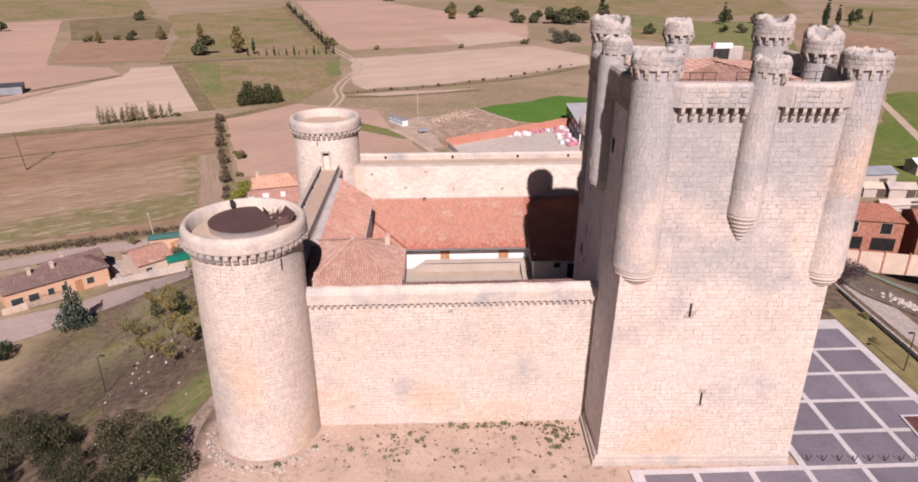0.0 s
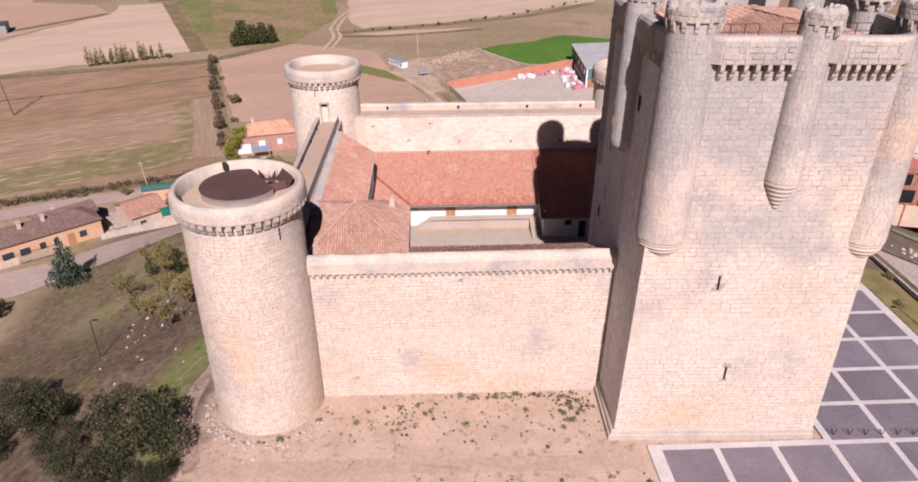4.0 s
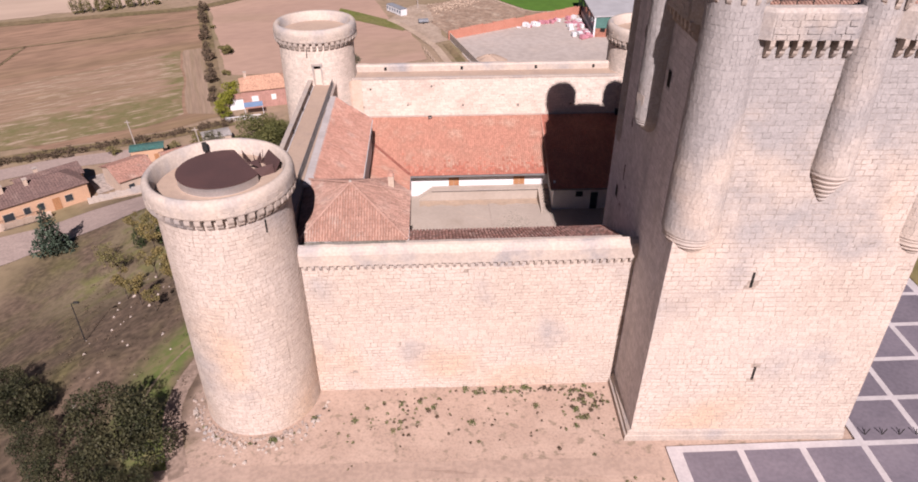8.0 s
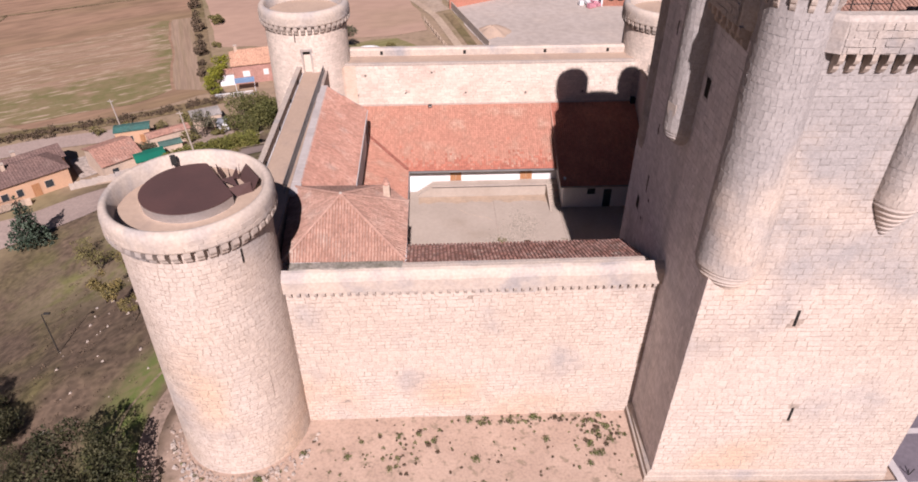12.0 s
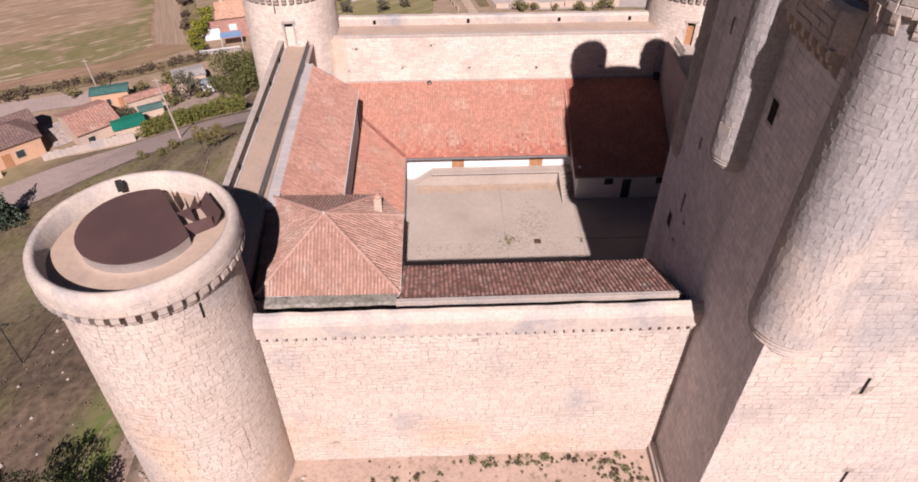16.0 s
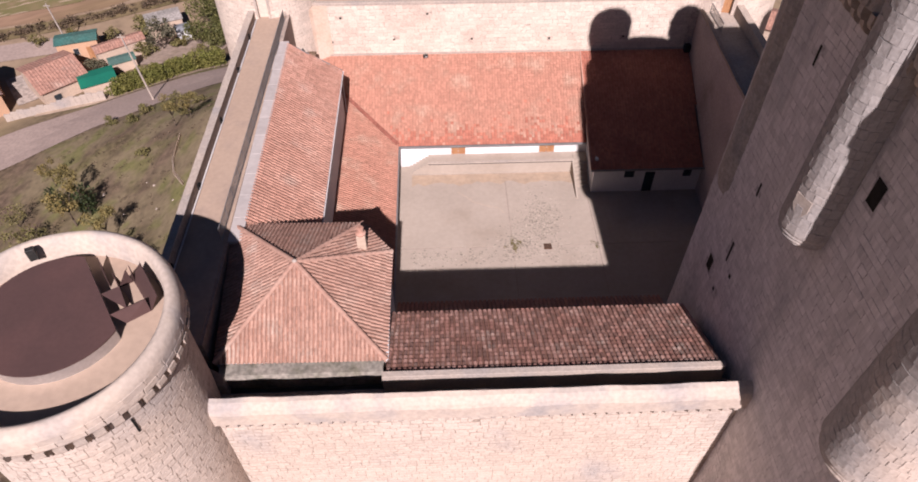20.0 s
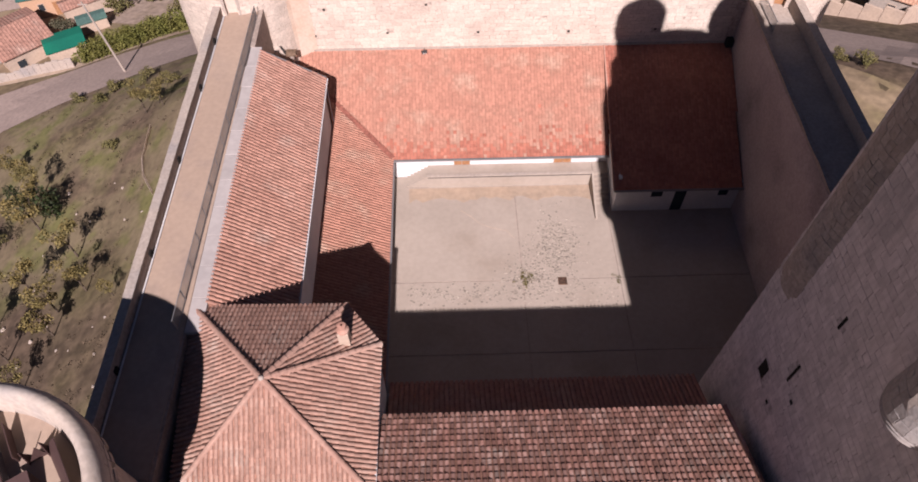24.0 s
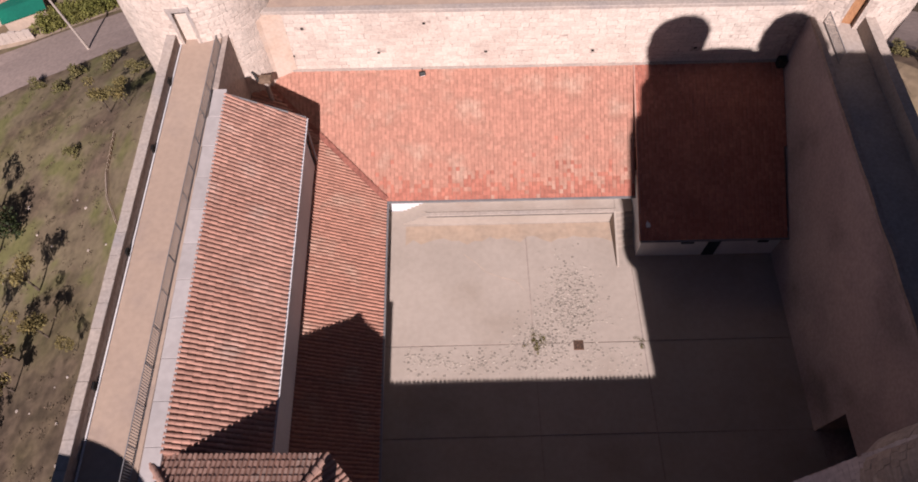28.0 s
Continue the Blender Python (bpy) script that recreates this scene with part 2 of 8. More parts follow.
LEAF_DARK = leafy("dark juniper foliage", (0.022, 0.036, 0.0118), (0.033, 0.044, 0.0148))
LEAF_FRONT = leafy("mottled shrub foliage", (0.028, 0.031, 0.013), (0.056, 0.052, 0.024), 0.5)
LEAF_OLIVE = leafy("olive foliage", (0.130, 0.116, 0.042), (0.152, 0.126, 0.048), 0.3)
LEAF_GOLD = leafy("autumn gold foliage", (0.185, 0.138, 0.048), (0.150, 0.122, 0.045), 0.3)
LEAF_BLUE = leafy("blue green cedar needles", (0.041, 0.063, 0.041), (0.059, 0.078, 0.052))
LEAF_DRY = leafy("dry brown scrub", (0.118, 0.081, 0.052), (0.089, 0.063, 0.041))
WEED = leafy("grey green weeds", (0.112, 0.126, 0.046), (0.160, 0.142, 0.070))

PINKSOIL = surface("bare pinkish ploughed earth", (0.353, 0.234, 0.172), (0.320, 0.211, 0.158), (0.287, 0.200, 0.137), scale=0.03, grain=0.4, bump=0.0, grain_amount=0.09, stain_scale=0.04, stretch=(0.6, 1.4, 1, 20))
PALESOIL = surface("pale stubble field", (0.393, 0.293, 0.223), (0.362, 0.269, 0.204), (0.333, 0.240, 0.178), scale=0.015, grain=0.2, bump=0.0, grain_amount=0.1, stain_scale=0.02, stretch=(0.25, 1, 1, 25))
BROWNSOIL = surface("brown fallow field", (0.253, 0.156, 0.103), (0.226, 0.143, 0.093), (0.204, 0.140, 0.078), scale=0.04, grain=0.45, bump=0.0, grain_amount=0.24, stain_scale=0.04, stretch=(0.35, 1.6, 1, 30))
MEADOW = surface("dull green meadow", (0.172, 0.137, 0.059), (0.225, 0.155, 0.093), (0.112, 0.124, 0.034), scale=0.05, grain=0.5, bump=0.0, grain_amount=0.26, stain=0.53, stain_scale=0.03)
REGROWTH = surface("green regrowth in stubble", (0.152, 0.144, 0.052), (0.192, 0.159, 0.078), (0.259, 0.196, 0.122), scale=0.12, grain=0.6, bump=0.0, grain_amount=0.3, stain=0.50, stain_scale=0.2, stretch=(0.4, 6.0, 1, 30))
GREENCROP = surface("bright green crop", (0.063, 0.133, 0.0163), (0.056, 0.118, 0.0148), scale=0.05, grain=0.5, bump=0.0, grain_amount=0.12)
GRAVEL = surface("grey yard gravel", (0.372, 0.318, 0.282), (0.335, 0.285, 0.250), (0.395, 0.330, 0.285), scale=0.06, grain=0.6, bump=0.0, grain_amount=0.12)
SCRUB = surface("dry scrub verge", (0.174, 0.124, 0.070), (0.130, 0.101, 0.048), (0.229, 0.167, 0.109), scale=0.08, grain=0.7, bump=0.0, grain_amount=0.3)
DIRT = surface("trodden dirt track", (0.370, 0.282, 0.208), (0.333, 0.247, 0.183), scale=0.2, grain=1.2, bump=0.0, grain_amount=0.15)


# ---- helpers for building ----
def mesh_of(name, verts, faces, material, smooth=False):
    me = bpy.data.meshes.new(name)
    me.from_pydata([tuple(v) for v in verts], [], [tuple(f) for f in faces])
    me.materials.append(material)
    if smooth:
        me.polygons.foreach_set("use_smooth", [True] * len(me.polygons))
    me.update()
    return me


def part(name, me, parent=None, label="", m=None):
    ob = new(name, me)
    if parent is not None:
        ob.parent = parent
    if m is not None:
        ob.matrix_basis = m
    return tagged(ob, label=label)


def thing(name, label, category, group="", kind="", at=(0, 0, 0), turn=0):
    ob = new(name)
    ob.empty_display_size = 0.2
    ob.matrix_basis = pose(*at, 0, 0, turn)
    return tagged(ob, label, category, group, kind)


class Geo:
    """Gathers boxes, prisms and other solids into one mesh."""

    def __init__(self):
        self.v, self.f = [], []

    def add(self, verts, faces):
        n = len(self.v)
        self.v += [tuple(v) for v in verts]
        self.f += [tuple(i + n for i in f) for f in faces]
        return self

    def box(self, x0, x1, y0, y1, z0, z1, bevel=0.0, m=None):
        if bevel:
            b = bevel
            ring = lambda z, i: [(x0 + i, y0 + i, z), (x1 - i, y0 + i, z), (x1 - i, y1 - i, z), (x0 + i, y1 - i, z)]
            vs = ring(z0, b) + ring(z0 + b, 0) + ring(z1 - b, 0) + ring(z1, b)
            fs = [(3, 2, 1, 0), (12, 13, 14, 15)]
            for k in (0, 4, 8):
                fs += [(k + i, k + (i + 1) % 4, k + 4 + (i + 1) % 4, k + 4 + i) for i in range(4)]
        else:
            vs = [(x0, y0, z0), (x1, y0, z0), (x1, y1, z0), (x0, y1, z0), (x0, y0, z1), (x1, y0, z1), (x1, y1, z1), (x0, y1, z1)]
            fs = [(3, 2, 1, 0), (4, 5, 6, 7), (0, 1, 5, 4), (1, 2, 6, 5), (2, 3, 7, 6), (3, 0, 4, 7)]
        if m is not None:
            vs = [m @ Vector(v) for v in vs]
        return self.add(vs, fs)

    def prism(self, poly, z0, z1):
        """A plan polygon, counter-clockwise, raised from z0 to z1."""
        n = len(poly)
        vs = [(x, y, z0) for x, y in poly] + [(x, y, z1) for x, y in poly]
        fs = [tuple(range(n - 1, -1, -1)), tuple(range(n, 2 * n))] + [(i, (i + 1) % n, n + (i + 1) % n, n + i) for i in range(n)]
        return self.add(vs, fs)

    def slab(self, pts, thick):
        """A flat polygon in space with a thickness below it."""
        pts = [Vector(p) for p in pts]
        nrm = (pts[1] - pts[0]).cross(pts[2] - pts[0]).normalized()
        n = len(pts)
        vs = pts + [p - nrm * thick for p in pts]
        fs = [tuple(range(n)), tuple(range(2 * n - 1, n - 1, -1))] + [((i + 1) % n, i, n + i, n + (i + 1) % n) for i in range(n)]
        return self.add(vs, fs)

    def lathe(self, cx, cy, prof, n=48, a0=0.0, a1=360.0, wobble=0.0, seed=0):
        """A profile of (radius, z) turned round an upright axis; outward when z rises."""
        full = abs(a1 - a0) >= 359.9
        cols = n if full else n + 1
        vs = []
        for k in range(cols):
            a = radians(a0 + (a1 - a0) * k / n)
            for j, (r, z) in enumerate(prof):
                w = 0.0
                if wobble:
                    w = wobble * noise.noise(Vector((math.cos(a) * 2.1 + seed, math.sin(a) * 2.1, z * 0.7 + seed)))
                vs.append((cx + (r + w) * math.cos(a), cy + (r + w) * math.sin(a), z + (w * 0.8 if wobble else 0)))
        m = len(prof)
        fs = []
        for k in range(n):
            a, b = k * m, ((k + 1) % cols) * m
            for j in range(m - 1):
                fs.append((a + j, b + j, b + j + 1, a + j + 1))
        return self.add(vs, fs)

    def tube(self, p, q, r0, r1=None, n=8):
        p, q = Vector(p), Vector(q)
        r1 = r0 if r1 is None else r1
        d = (q - p).normalized()
        s = d.orthogonal().normalized()
        t = d.cross(s)
        vs = [o + (s * math.cos(2 * math.pi * k / n) + t * math.sin(2 * math.pi * k / n)) * r for o, r in ((p, r0), (q, r1)) for k in range(n)]
        fs = [(k, (k + 1) % n, n + (k + 1) % n, n + k) for k in range(n)] + [tuple(range(n - 1, -1, -1)), tuple(range(n, 2 * n))]
        return self.add(vs, fs)

    def weld(self):
        """Joins points that lie in one place."""
        first, to = {}, []
        for v in self.v:
            to.append(first.setdefault(tuple(round(c, 3) for c in v), len(first)))
        self.v = list(first)
        self.f = [tuple(to[i] for i in f) for f in self.f]
        return self

    def mesh(self, name, material, smooth=False):
        return mesh_of(name, self.v, self.f, material, smooth)


def face_map(a, b, c, d):
    """Maps metres along and up a four-cornered wall face (base left, base right, top right, top left), and outwards, to space."""
    a, b, c, d = [np.array(p, float) for p in (a, b, c, d)]
    nrm = np.cross(b - a, d - a)
    nrm /= np.linalg.norm(nrm)
    wide, high = np.linalg.norm(b - a), d[2] - a[2]

    def f(u, z, out):
        s, t = (np.asarray(u) / wide)[..., None], ((np.asarray(z) - a[2]) / high)[..., None]
        return (a * (1 - s) + b * s) * (1 - t) + (d * (1 - s) + c * s) * t + nrm * np.asarray(out)[..., None]
    return f, wide


def round_map(cx, cy, radius):
    """Maps metres round and up an upright round wall to space; radius is a function of height."""
    def f(u, z, out):
        z = np.asarray(z, float)
        r0 = radius(10.0)
        a = np.asarray(u) / r0
        r = np.vectorize(radius)(z) + np.asarray(out)
        return np.stack([cx + r * np.cos(a), cy + r * np.sin(a), z], -1)
    return f


def lay_courses(span, z0, z1, hs, ws, rng, skip=None):
    """Blocks (u0, u1, z0, z1) in uneven courses over a wall face."""
    u_lo, u_hi = span
    out, z = [], z0
    while z < z1 - 0.08:
        h = min(rng.uniform(*hs), z1 - z)
        if z1 - z - h < 0.15:
            h = z1 - z
        u = u_lo
        w = rng.uniform(*ws) * rng.uniform(0.4, 1)
        while u < u_hi - 0.05:
            e = min(u + w, u_hi)
            if u_hi - e < 0.15:
                e = u_hi
            if not (skip and skip((u + e) / 2, z + h / 2)):
                out.append((u, e, z, z + h))
            u, w = e, rng.uniform(*ws)
        z += h
    return out


def blocks_mesh(name, f, blocks, material, rng, gap=0.023, proud=(0.003, 0.010), jitter=0.032):
    """All those blocks as low frustums standing proud of the mortar."""
    b = np.array(blocks)
    n = len(b)
    u = b[:, [0, 1, 1, 0]]
    z = b[:, [2, 2, 3, 3]]
    su, sz = np.array([1, -1, -1, 1.0]), np.array([1, 1, -1, -1.0])
    r = np.random.RandomState(rng.randrange(10 ** 6))
    ju, jz = r.uniform(-jitter, jitter, (n, 4)), r.uniform(-jitter, jitter, (n, 4))
    base = f(u + su * gap * 0.5 + ju, z + sz * gap * 0.5 + jz, np.full((n, 4), -0.004))
    d = r.uniform(*proud, (n, 1)) + r.uniform(-0.004, 0.004, (n, 4))
    top = f(u + su * gap * 1.25 + ju, z + sz * gap * 1.25 + jz, d)
    verts = np.concatenate([base, top], 1).reshape(-1, 3)
    pat = [(4, 5, 6, 7), (0, 1, 5, 4), (1, 2, 6, 5), (2, 3, 7, 6), (3, 0, 4, 7)]
    faces = [tuple(8 * i + k for k in q) for i in range(n) for q in pat]
    return mesh_of(name, verts.tolist(), faces, material)


STONE_SHAPES = {}


def stone_piece(w, h, k):
    """One squared block with worn edges, lying against a wall (x along, y up, z out)."""
    key = (w, h, k)
    if key not in STONE_SHAPES:
        r = random.Random(hash(key) % 9973)
        j = lambda: r.uniform(-0.014, 0.014)
        x, y = w / 2 - 0.012, h / 2 - 0.012
        base = [(sx * x + j(), sy * y + j(), -0.004) for sx, sy in ((-1, -1), (1, -1), (1, 1), (-1, 1))]
        mid = [(a * 0.99, b * 0.99, 0.010 + j() * 0.2) for a, b, _ in base]
        top = [(a - math.copysign(0.02, a), b - math.copysign(0.02, b), 0.020 + j() * 0.4) for a, b, _ in base]
        fs = [(8, 9, 10, 11)] + [(o + i, o + (i + 1) % 4, o + 4 + (i + 1) % 4, o + 4 + i) for o in (0, 4) for i in range(4)]
        STONE_SHAPES[key] = mesh_of("stone", base + mid + top, fs, STONE_PIECE)
    return STONE_SHAPES[key]


def stone_band(f, span, z0, rows, parent, rng, h=0.36, name="stone"):
    """A band of single stones as parts of their own; returns its top."""
    for r in range(rows):
        z = z0 + r * h
        u = span[0]
        while u < span[1] - 0.1:
            w = rng.choice((0.42, 0.56, 0.70, 0.84))
            if u + w > span[1] - 0.28:
                w = round(span[1] - u, 2)
            if w > 0.1:
                c = f(np.array(u + w / 2), np.array(z + h / 2), np.array(0.0))
                e = f(np.array(u + w / 2 + 0.05), np.array(z + h / 2), np.array(0.0))
                t = f(np.array(u + w / 2), np.array(z + h / 2 + 0.05), np.array(0.0))
                ux = Vector(e - c).normalized()
                nz = ux.cross(Vector(t - c)).normalized()
                uy = nz.cross(ux)
                m = Matrix((ux, uy, nz)).transposed().to_4x4()
                m.translation = Vector(c)
                part(name, stone_piece(w, h, rng.randrange(3)), parent, m=m)
            u += w
    return z0 + rows * h


def inside(p, poly):
    x, y = p
    hit = False
    for (x0, y0), (x1, y1) in zip(poly, poly[1:] + poly[:1]):
        if (y0 > y) != (y1 > y) and x < (x1 - x0) * (y - y0) / (y1 - y0) + x0:
            hit = not hit
    return hit


TILE_SHAPES = {}


def tile_profile(width, length, step=0.055, bulge=0.255, half=0.385):
    """Points of one half-round tile: x across, y up the slope, z off the roof."""
    rows = []
    for y, r, lift in ((-0.03, 1.0, step), (length, 0.84, 0.0)):
        for k in range(5):
            a = math.pi * k / 4
            rows.append((-math.cos(a) * width * half * (r if half < 0.45 else 1.0), y, lift + math.sin(a) * width * bulge * r))
    fs = [(k + 1, k, 5 + k, 6 + k) for k in range(4)] + [(0, 1, 2, 3, 4)]
    return rows, fs


def roof_facet(parent, eave_a, eave_b, others, pitch=0.25, length=0.36, material=None, piece=None, pieces=0, seed=0, name="tiling", step=0.055, repair=None, bulge=0.255, half=0.385):
    """Covers a flat facet with rows of half-round tiles over a pan bed. eave_a to eave_b runs so that up-slope lies on its left, seen from above."""
    a, b = Vector(eave_a), Vector(eave_b)
    pts = [a, b] + [Vector(p) for p in others]
    ux = (b - a).normalized()
    nz = ux.cross(pts[2] - a).normalized()
    uy = nz.cross(ux)
    flat = [((p - a).dot(ux), (p - a).dot(uy)) for p in pts]
    part("tile_bed", Geo().slab(pts, 0.10).mesh("tile_bed", PAN), parent)
    prof, fs = tile_profile(pitch, length, step, bulge, half)
    prof = np.array(prof)
    rng = random.Random(seed)
    m0 = Matrix((ux, uy, nz)).transposed().to_4x4()
    u0, u1 = min(p[0] for p in flat), max(p[0] for p in flat)
    v1 = max(p[1] for p in flat)
    spots = []
    cols = int((u1 - u0) / pitch)
    for c in range(cols):
        u = u0 + (c + 0.5) * (u1 - u0) / cols
        for r in range(int(v1 / length) + 1):
            v = r * length
            if inside((u, v + length * 0.35), flat):
                spots.append((u, v))
    start = max(0, len(spots) // 2 - pieces // 2)
    verts, faces, fresh, fresh_faces = [], [], [], []
    for i, (u, v) in enumerate(spots):
        skew = rng.uniform(-0.018, 0.018)
        if pieces and start <= i < start + pieces:
            key = (pitch, length, piece.name)
            if key not in TILE_SHAPES:
                TILE_SHAPES[key] = mesh_of("roof_tile", prof.tolist(), fs, piece)
            part("roof_tile", TILE_SHAPES[key], parent, m=Matrix.Translation(a + ux * (u + skew) + uy * v) @ m0)
        else:
            other = repair is not None and rng.random() < 0.9 * math.exp(-max(0.0, v - length * 1.5) / 0.7)
            vv, ff = (fresh, fresh_faces) if other else (verts, faces)
            n = len(vv)
            lift = rng.uniform(0, 0.012)
            for x, y, z in prof:
                vv.append(a + ux * (u + x + skew) + uy * (v + y) + nz * (z + lift))
            ff += [tuple(k + n for k in q) for q in fs]
    if verts:
        tagged(part(name, mesh_of(name, verts, faces, material), parent), kind="stuff")
    if fresh:
        tagged(part(name, mesh_of(name, fresh, fresh_faces, repair), parent, "darker replaced tiles along the eave"), kind="stuff")


def ridge_tiles(parent, p, q, material, size=0.14, length=0.38, single=False):
    """Half-round tiles along a hip or ridge."""
    p, q = Vector(p), Vector(q)
    d = (q - p).normalized()
    s = d.cross(Vector((0, 0, 1))).normalized()
    t = s.cross(d)
    g = Geo()
    n = max(1, int((q - p).length / length))
    for i in range(n):
        o = p + (q - p) * (i / n)
        e = p + (q - p) * ((i + 1.08) / n)
        vs = []
        for k in range(6):
            a = math.pi * k / 5
            for w, r, up in ((o, size, 0.03), (e, size * 0.88, 0.0)):
                vs.append(w + s * (-math.cos(a) * r) + t * (math.sin(a) * r * 0.85 + up))
        fs = [(2 * k, 2 * k + 1, 2 * k + 3, 2 * k + 2) for k in range(5)] + [(0, 2, 4, 6, 8, 10)]
        if single:
            part("ridge_tile", mesh_of("ridge_tile", vs, fs, material), parent)
        else:
            g.add(vs, fs)
    if not single:
        part("ridge", g.mesh("ridge", material), parent)


# ---- the ground: a low hill with the castle on it, in a flat valley ----
FLOOR = -17.0
FALL = [(0, -0.25), (4, -1.3), (9, -4.6), (16, -7.6), (23, -10.6), (34, -14.6), (46, FLOOR), (9000, FLOOR)]


def ground_z(x, y):
    d = math.hypot(max(-20 - x, 0, x - 52), max(y - 97, 0, -60 - y))
    z = float(np.interp(d, [p[0] for p in FALL], [p[1] for p in FALL]))
    if d < 46:
        ease = min(1.0, max(0.0, (y - 62) / 22)) if x < 0 else 0.75
        z *= 0.55 + 0.45 * ease + 0.45 * (1 - ease) * min(1.0, max(0.0, (d - 14) / 30))
        z += 0.18 * noise.noise(Vector((x * 0.13, y * 0.13, 0))) * min(1.0, d / 5)
    return z


def steps_out(lo, hi, step, far):
    a = [lo + i * step for i in range(int((hi - lo) / step) + 1)]
    s, v = step, a[-1]
    while v < far:
        s *= 1.35
        v += s
        a.append(v)
    s, v = step, a[0]
    low = []
    while v > -far:
        s *= 1.35
        v -= s
        low.append(v)
    return low[::-1] + a


gx, gy = steps_out(-96, 110, 2.0, 3500), steps_out(-10, 160, 2.0, 3500)
verts = [(x, y, ground_z(x, y)) for y in gy for x in gx]
nx = len(gx)
faces = [(j * nx + i, j * nx + i + 1, (j + 1) * nx + i + 1, (j + 1) * nx + i) for j in range(len(gy) - 1) for i in range(nx - 1)]


def ground_material():
    m = surface("dry grass hillside", (0.144, 0.099, 0.068), (0.114, 0.081, 0.054), (0.132, 0.116, 0.042), scale=0.16, grain=1.1, bump=0.25, grain_amount=0.40, stain=0.52, stain_scale=0.085)
    nt = m.node_tree
    nodes, link = nt.nodes, nt.links.new
    bsdf = nodes["Principled BSDF"]
    hill = bsdf.inputs["Base Color"].links[0].from_socket
    geo = nodes.new("ShaderNodeNewGeometry")
    sep = nodes.new("ShaderNodeSeparateXYZ")
    link(geo.outputs["Position"], sep.inputs[0])

    def ramp(sock, lo, hi):
        r = nodes.new("ShaderNodeMapRange")
        r.interpolation_type = "SMOOTHSTEP"
        r.inputs["From Min"].default_value, r.inputs["From Max"].default_value = lo, hi
        link(sock, r.inputs["Value"])
        return r.outputs["Result"]

    def noisy(s, d=5.0):
        n = nodes.new("ShaderNodeTexNoise")
        n.inputs["Scale"].default_value, n.inputs["Detail"].default_value = s, d
        link(geo.outputs["Position"], n.inputs["Vector"])
        return n.outputs["Fac"]

    def maths(op, a, b):
        n = nodes.new("ShaderNodeMath")
        n.operation = op
        for k, v in enumerate((a, b)):
            if isinstance(v, (int, float)):
                n.inputs[k].default_value = v
            else:
                link(v, n.inputs[k])
        return n.outputs[0]

    def blend(fac, a, b, kind="MIX"):
        mx = nodes.new("ShaderNodeMix")
        mx.data_type, mx.blend_type = "RGBA", kind
        for sock, v in ((mx.inputs[0], fac), (mx.inputs[6], a), (mx.inputs[7], b)):
            if isinstance(v, tuple):
                sock.default_value = (*v, 1)
            elif isinstance(v, (int, float)):
                sock.default_value = v
            else:
                link(v, sock)
        return mx.outputs[2]

    soil = blend(ramp(noisy(0.4), 0.35, 0.65), (0.414, 0.300, 0.233), (0.363, 0.259, 0.200))
    soil = blend(ramp(noisy(1.6), 0.56, 0.70), soil, (0.252, 0.189, 0.137))
    soil = blend(1.0, soil, ramp(noisy(5.0), -0.6, 0.75), "MULTIPLY")
    shift = maths("MULTIPLY_ADD", noisy(0.25), 6.0)
    shift.node.inputs[2].default_value = -3.0
    east = ramp(maths("ADD", sep.outputs["X"], shift), -22.5, -18.8)
    south = ramp(maths("ADD", sep.outputs["Y"], shift), 60.0, 56.0)
    north = maths("MULTIPLY", maths("MULTIPLY", ramp(sep.outputs["Y"], 72.0, 84.0), ramp(sep.outputs["X"], -60.0, -44.0)), ramp(noisy(0.16), 0.34, 0.60))
    north = maths("MULTIPLY", north, ramp(sep.outputs["X"], -8.0, -16.0))
    hill = blend(north, hill, blend(ramp(noisy(0.3), 0.46, 0.64), (0.210, 0.163, 0.098), (0.162, 0.150, 0.058)))
    hill = blend(1.0, hill, ramp(noisy(1.7), -0.5, 0.8), "MULTIPLY")
    away = nodes.new("ShaderNodeVectorMath")
    away.operation = "DISTANCE"
    link(geo.outputs["Position"], away.inputs[0])
    away.inputs[1].default_value = (-14.5, 56.0, -2.0)
    ring = maths("MULTIPLY", ramp(away.outputs["Value"], 16.5, 12.0), ramp(away.outputs["Value"], 8.8, 10.0))
    ring = maths("MULTIPLY", ring, ramp(noisy(0.35), 0.22, 0.48))
    ring = maths("MULTIPLY", maths("MULTIPLY", ring, 0.95), ramp(sep.outputs["X"], -20.5, -22.0))
    valley = blend(ramp(noisy(0.03), 0.40, 0.62), (0.274, 0.196, 0.133), (0.222, 0.167, 0.100))
    valley = blend(ramp(noisy(0.05), 0.55, 0.70), valley, (0.212, 0.166, 0.092))
    valley = blend(1.0, valley, ramp(noisy(0.6), -0.6, 0.75), "MULTIPLY")
    hill = blend(ramp(sep.outputs["Z"], -15.2, -16.8), hill, valley)
    link(blend(ring, blend(maths("MULTIPLY", east, south), hill, soil), blend(ramp(noisy(0.9), 0.36, 0.66), (0.100, 0.128, 0.032), (0.158, 0.140, 0.062))), bsdf.inputs["Base Color"])
    return m


ground = tagged(new("ground", mesh_of("ground", verts, faces, ground_material(), smooth=True)), "dry hillside and valley ground of bare soil and thin grass", "ground", kind="structure")


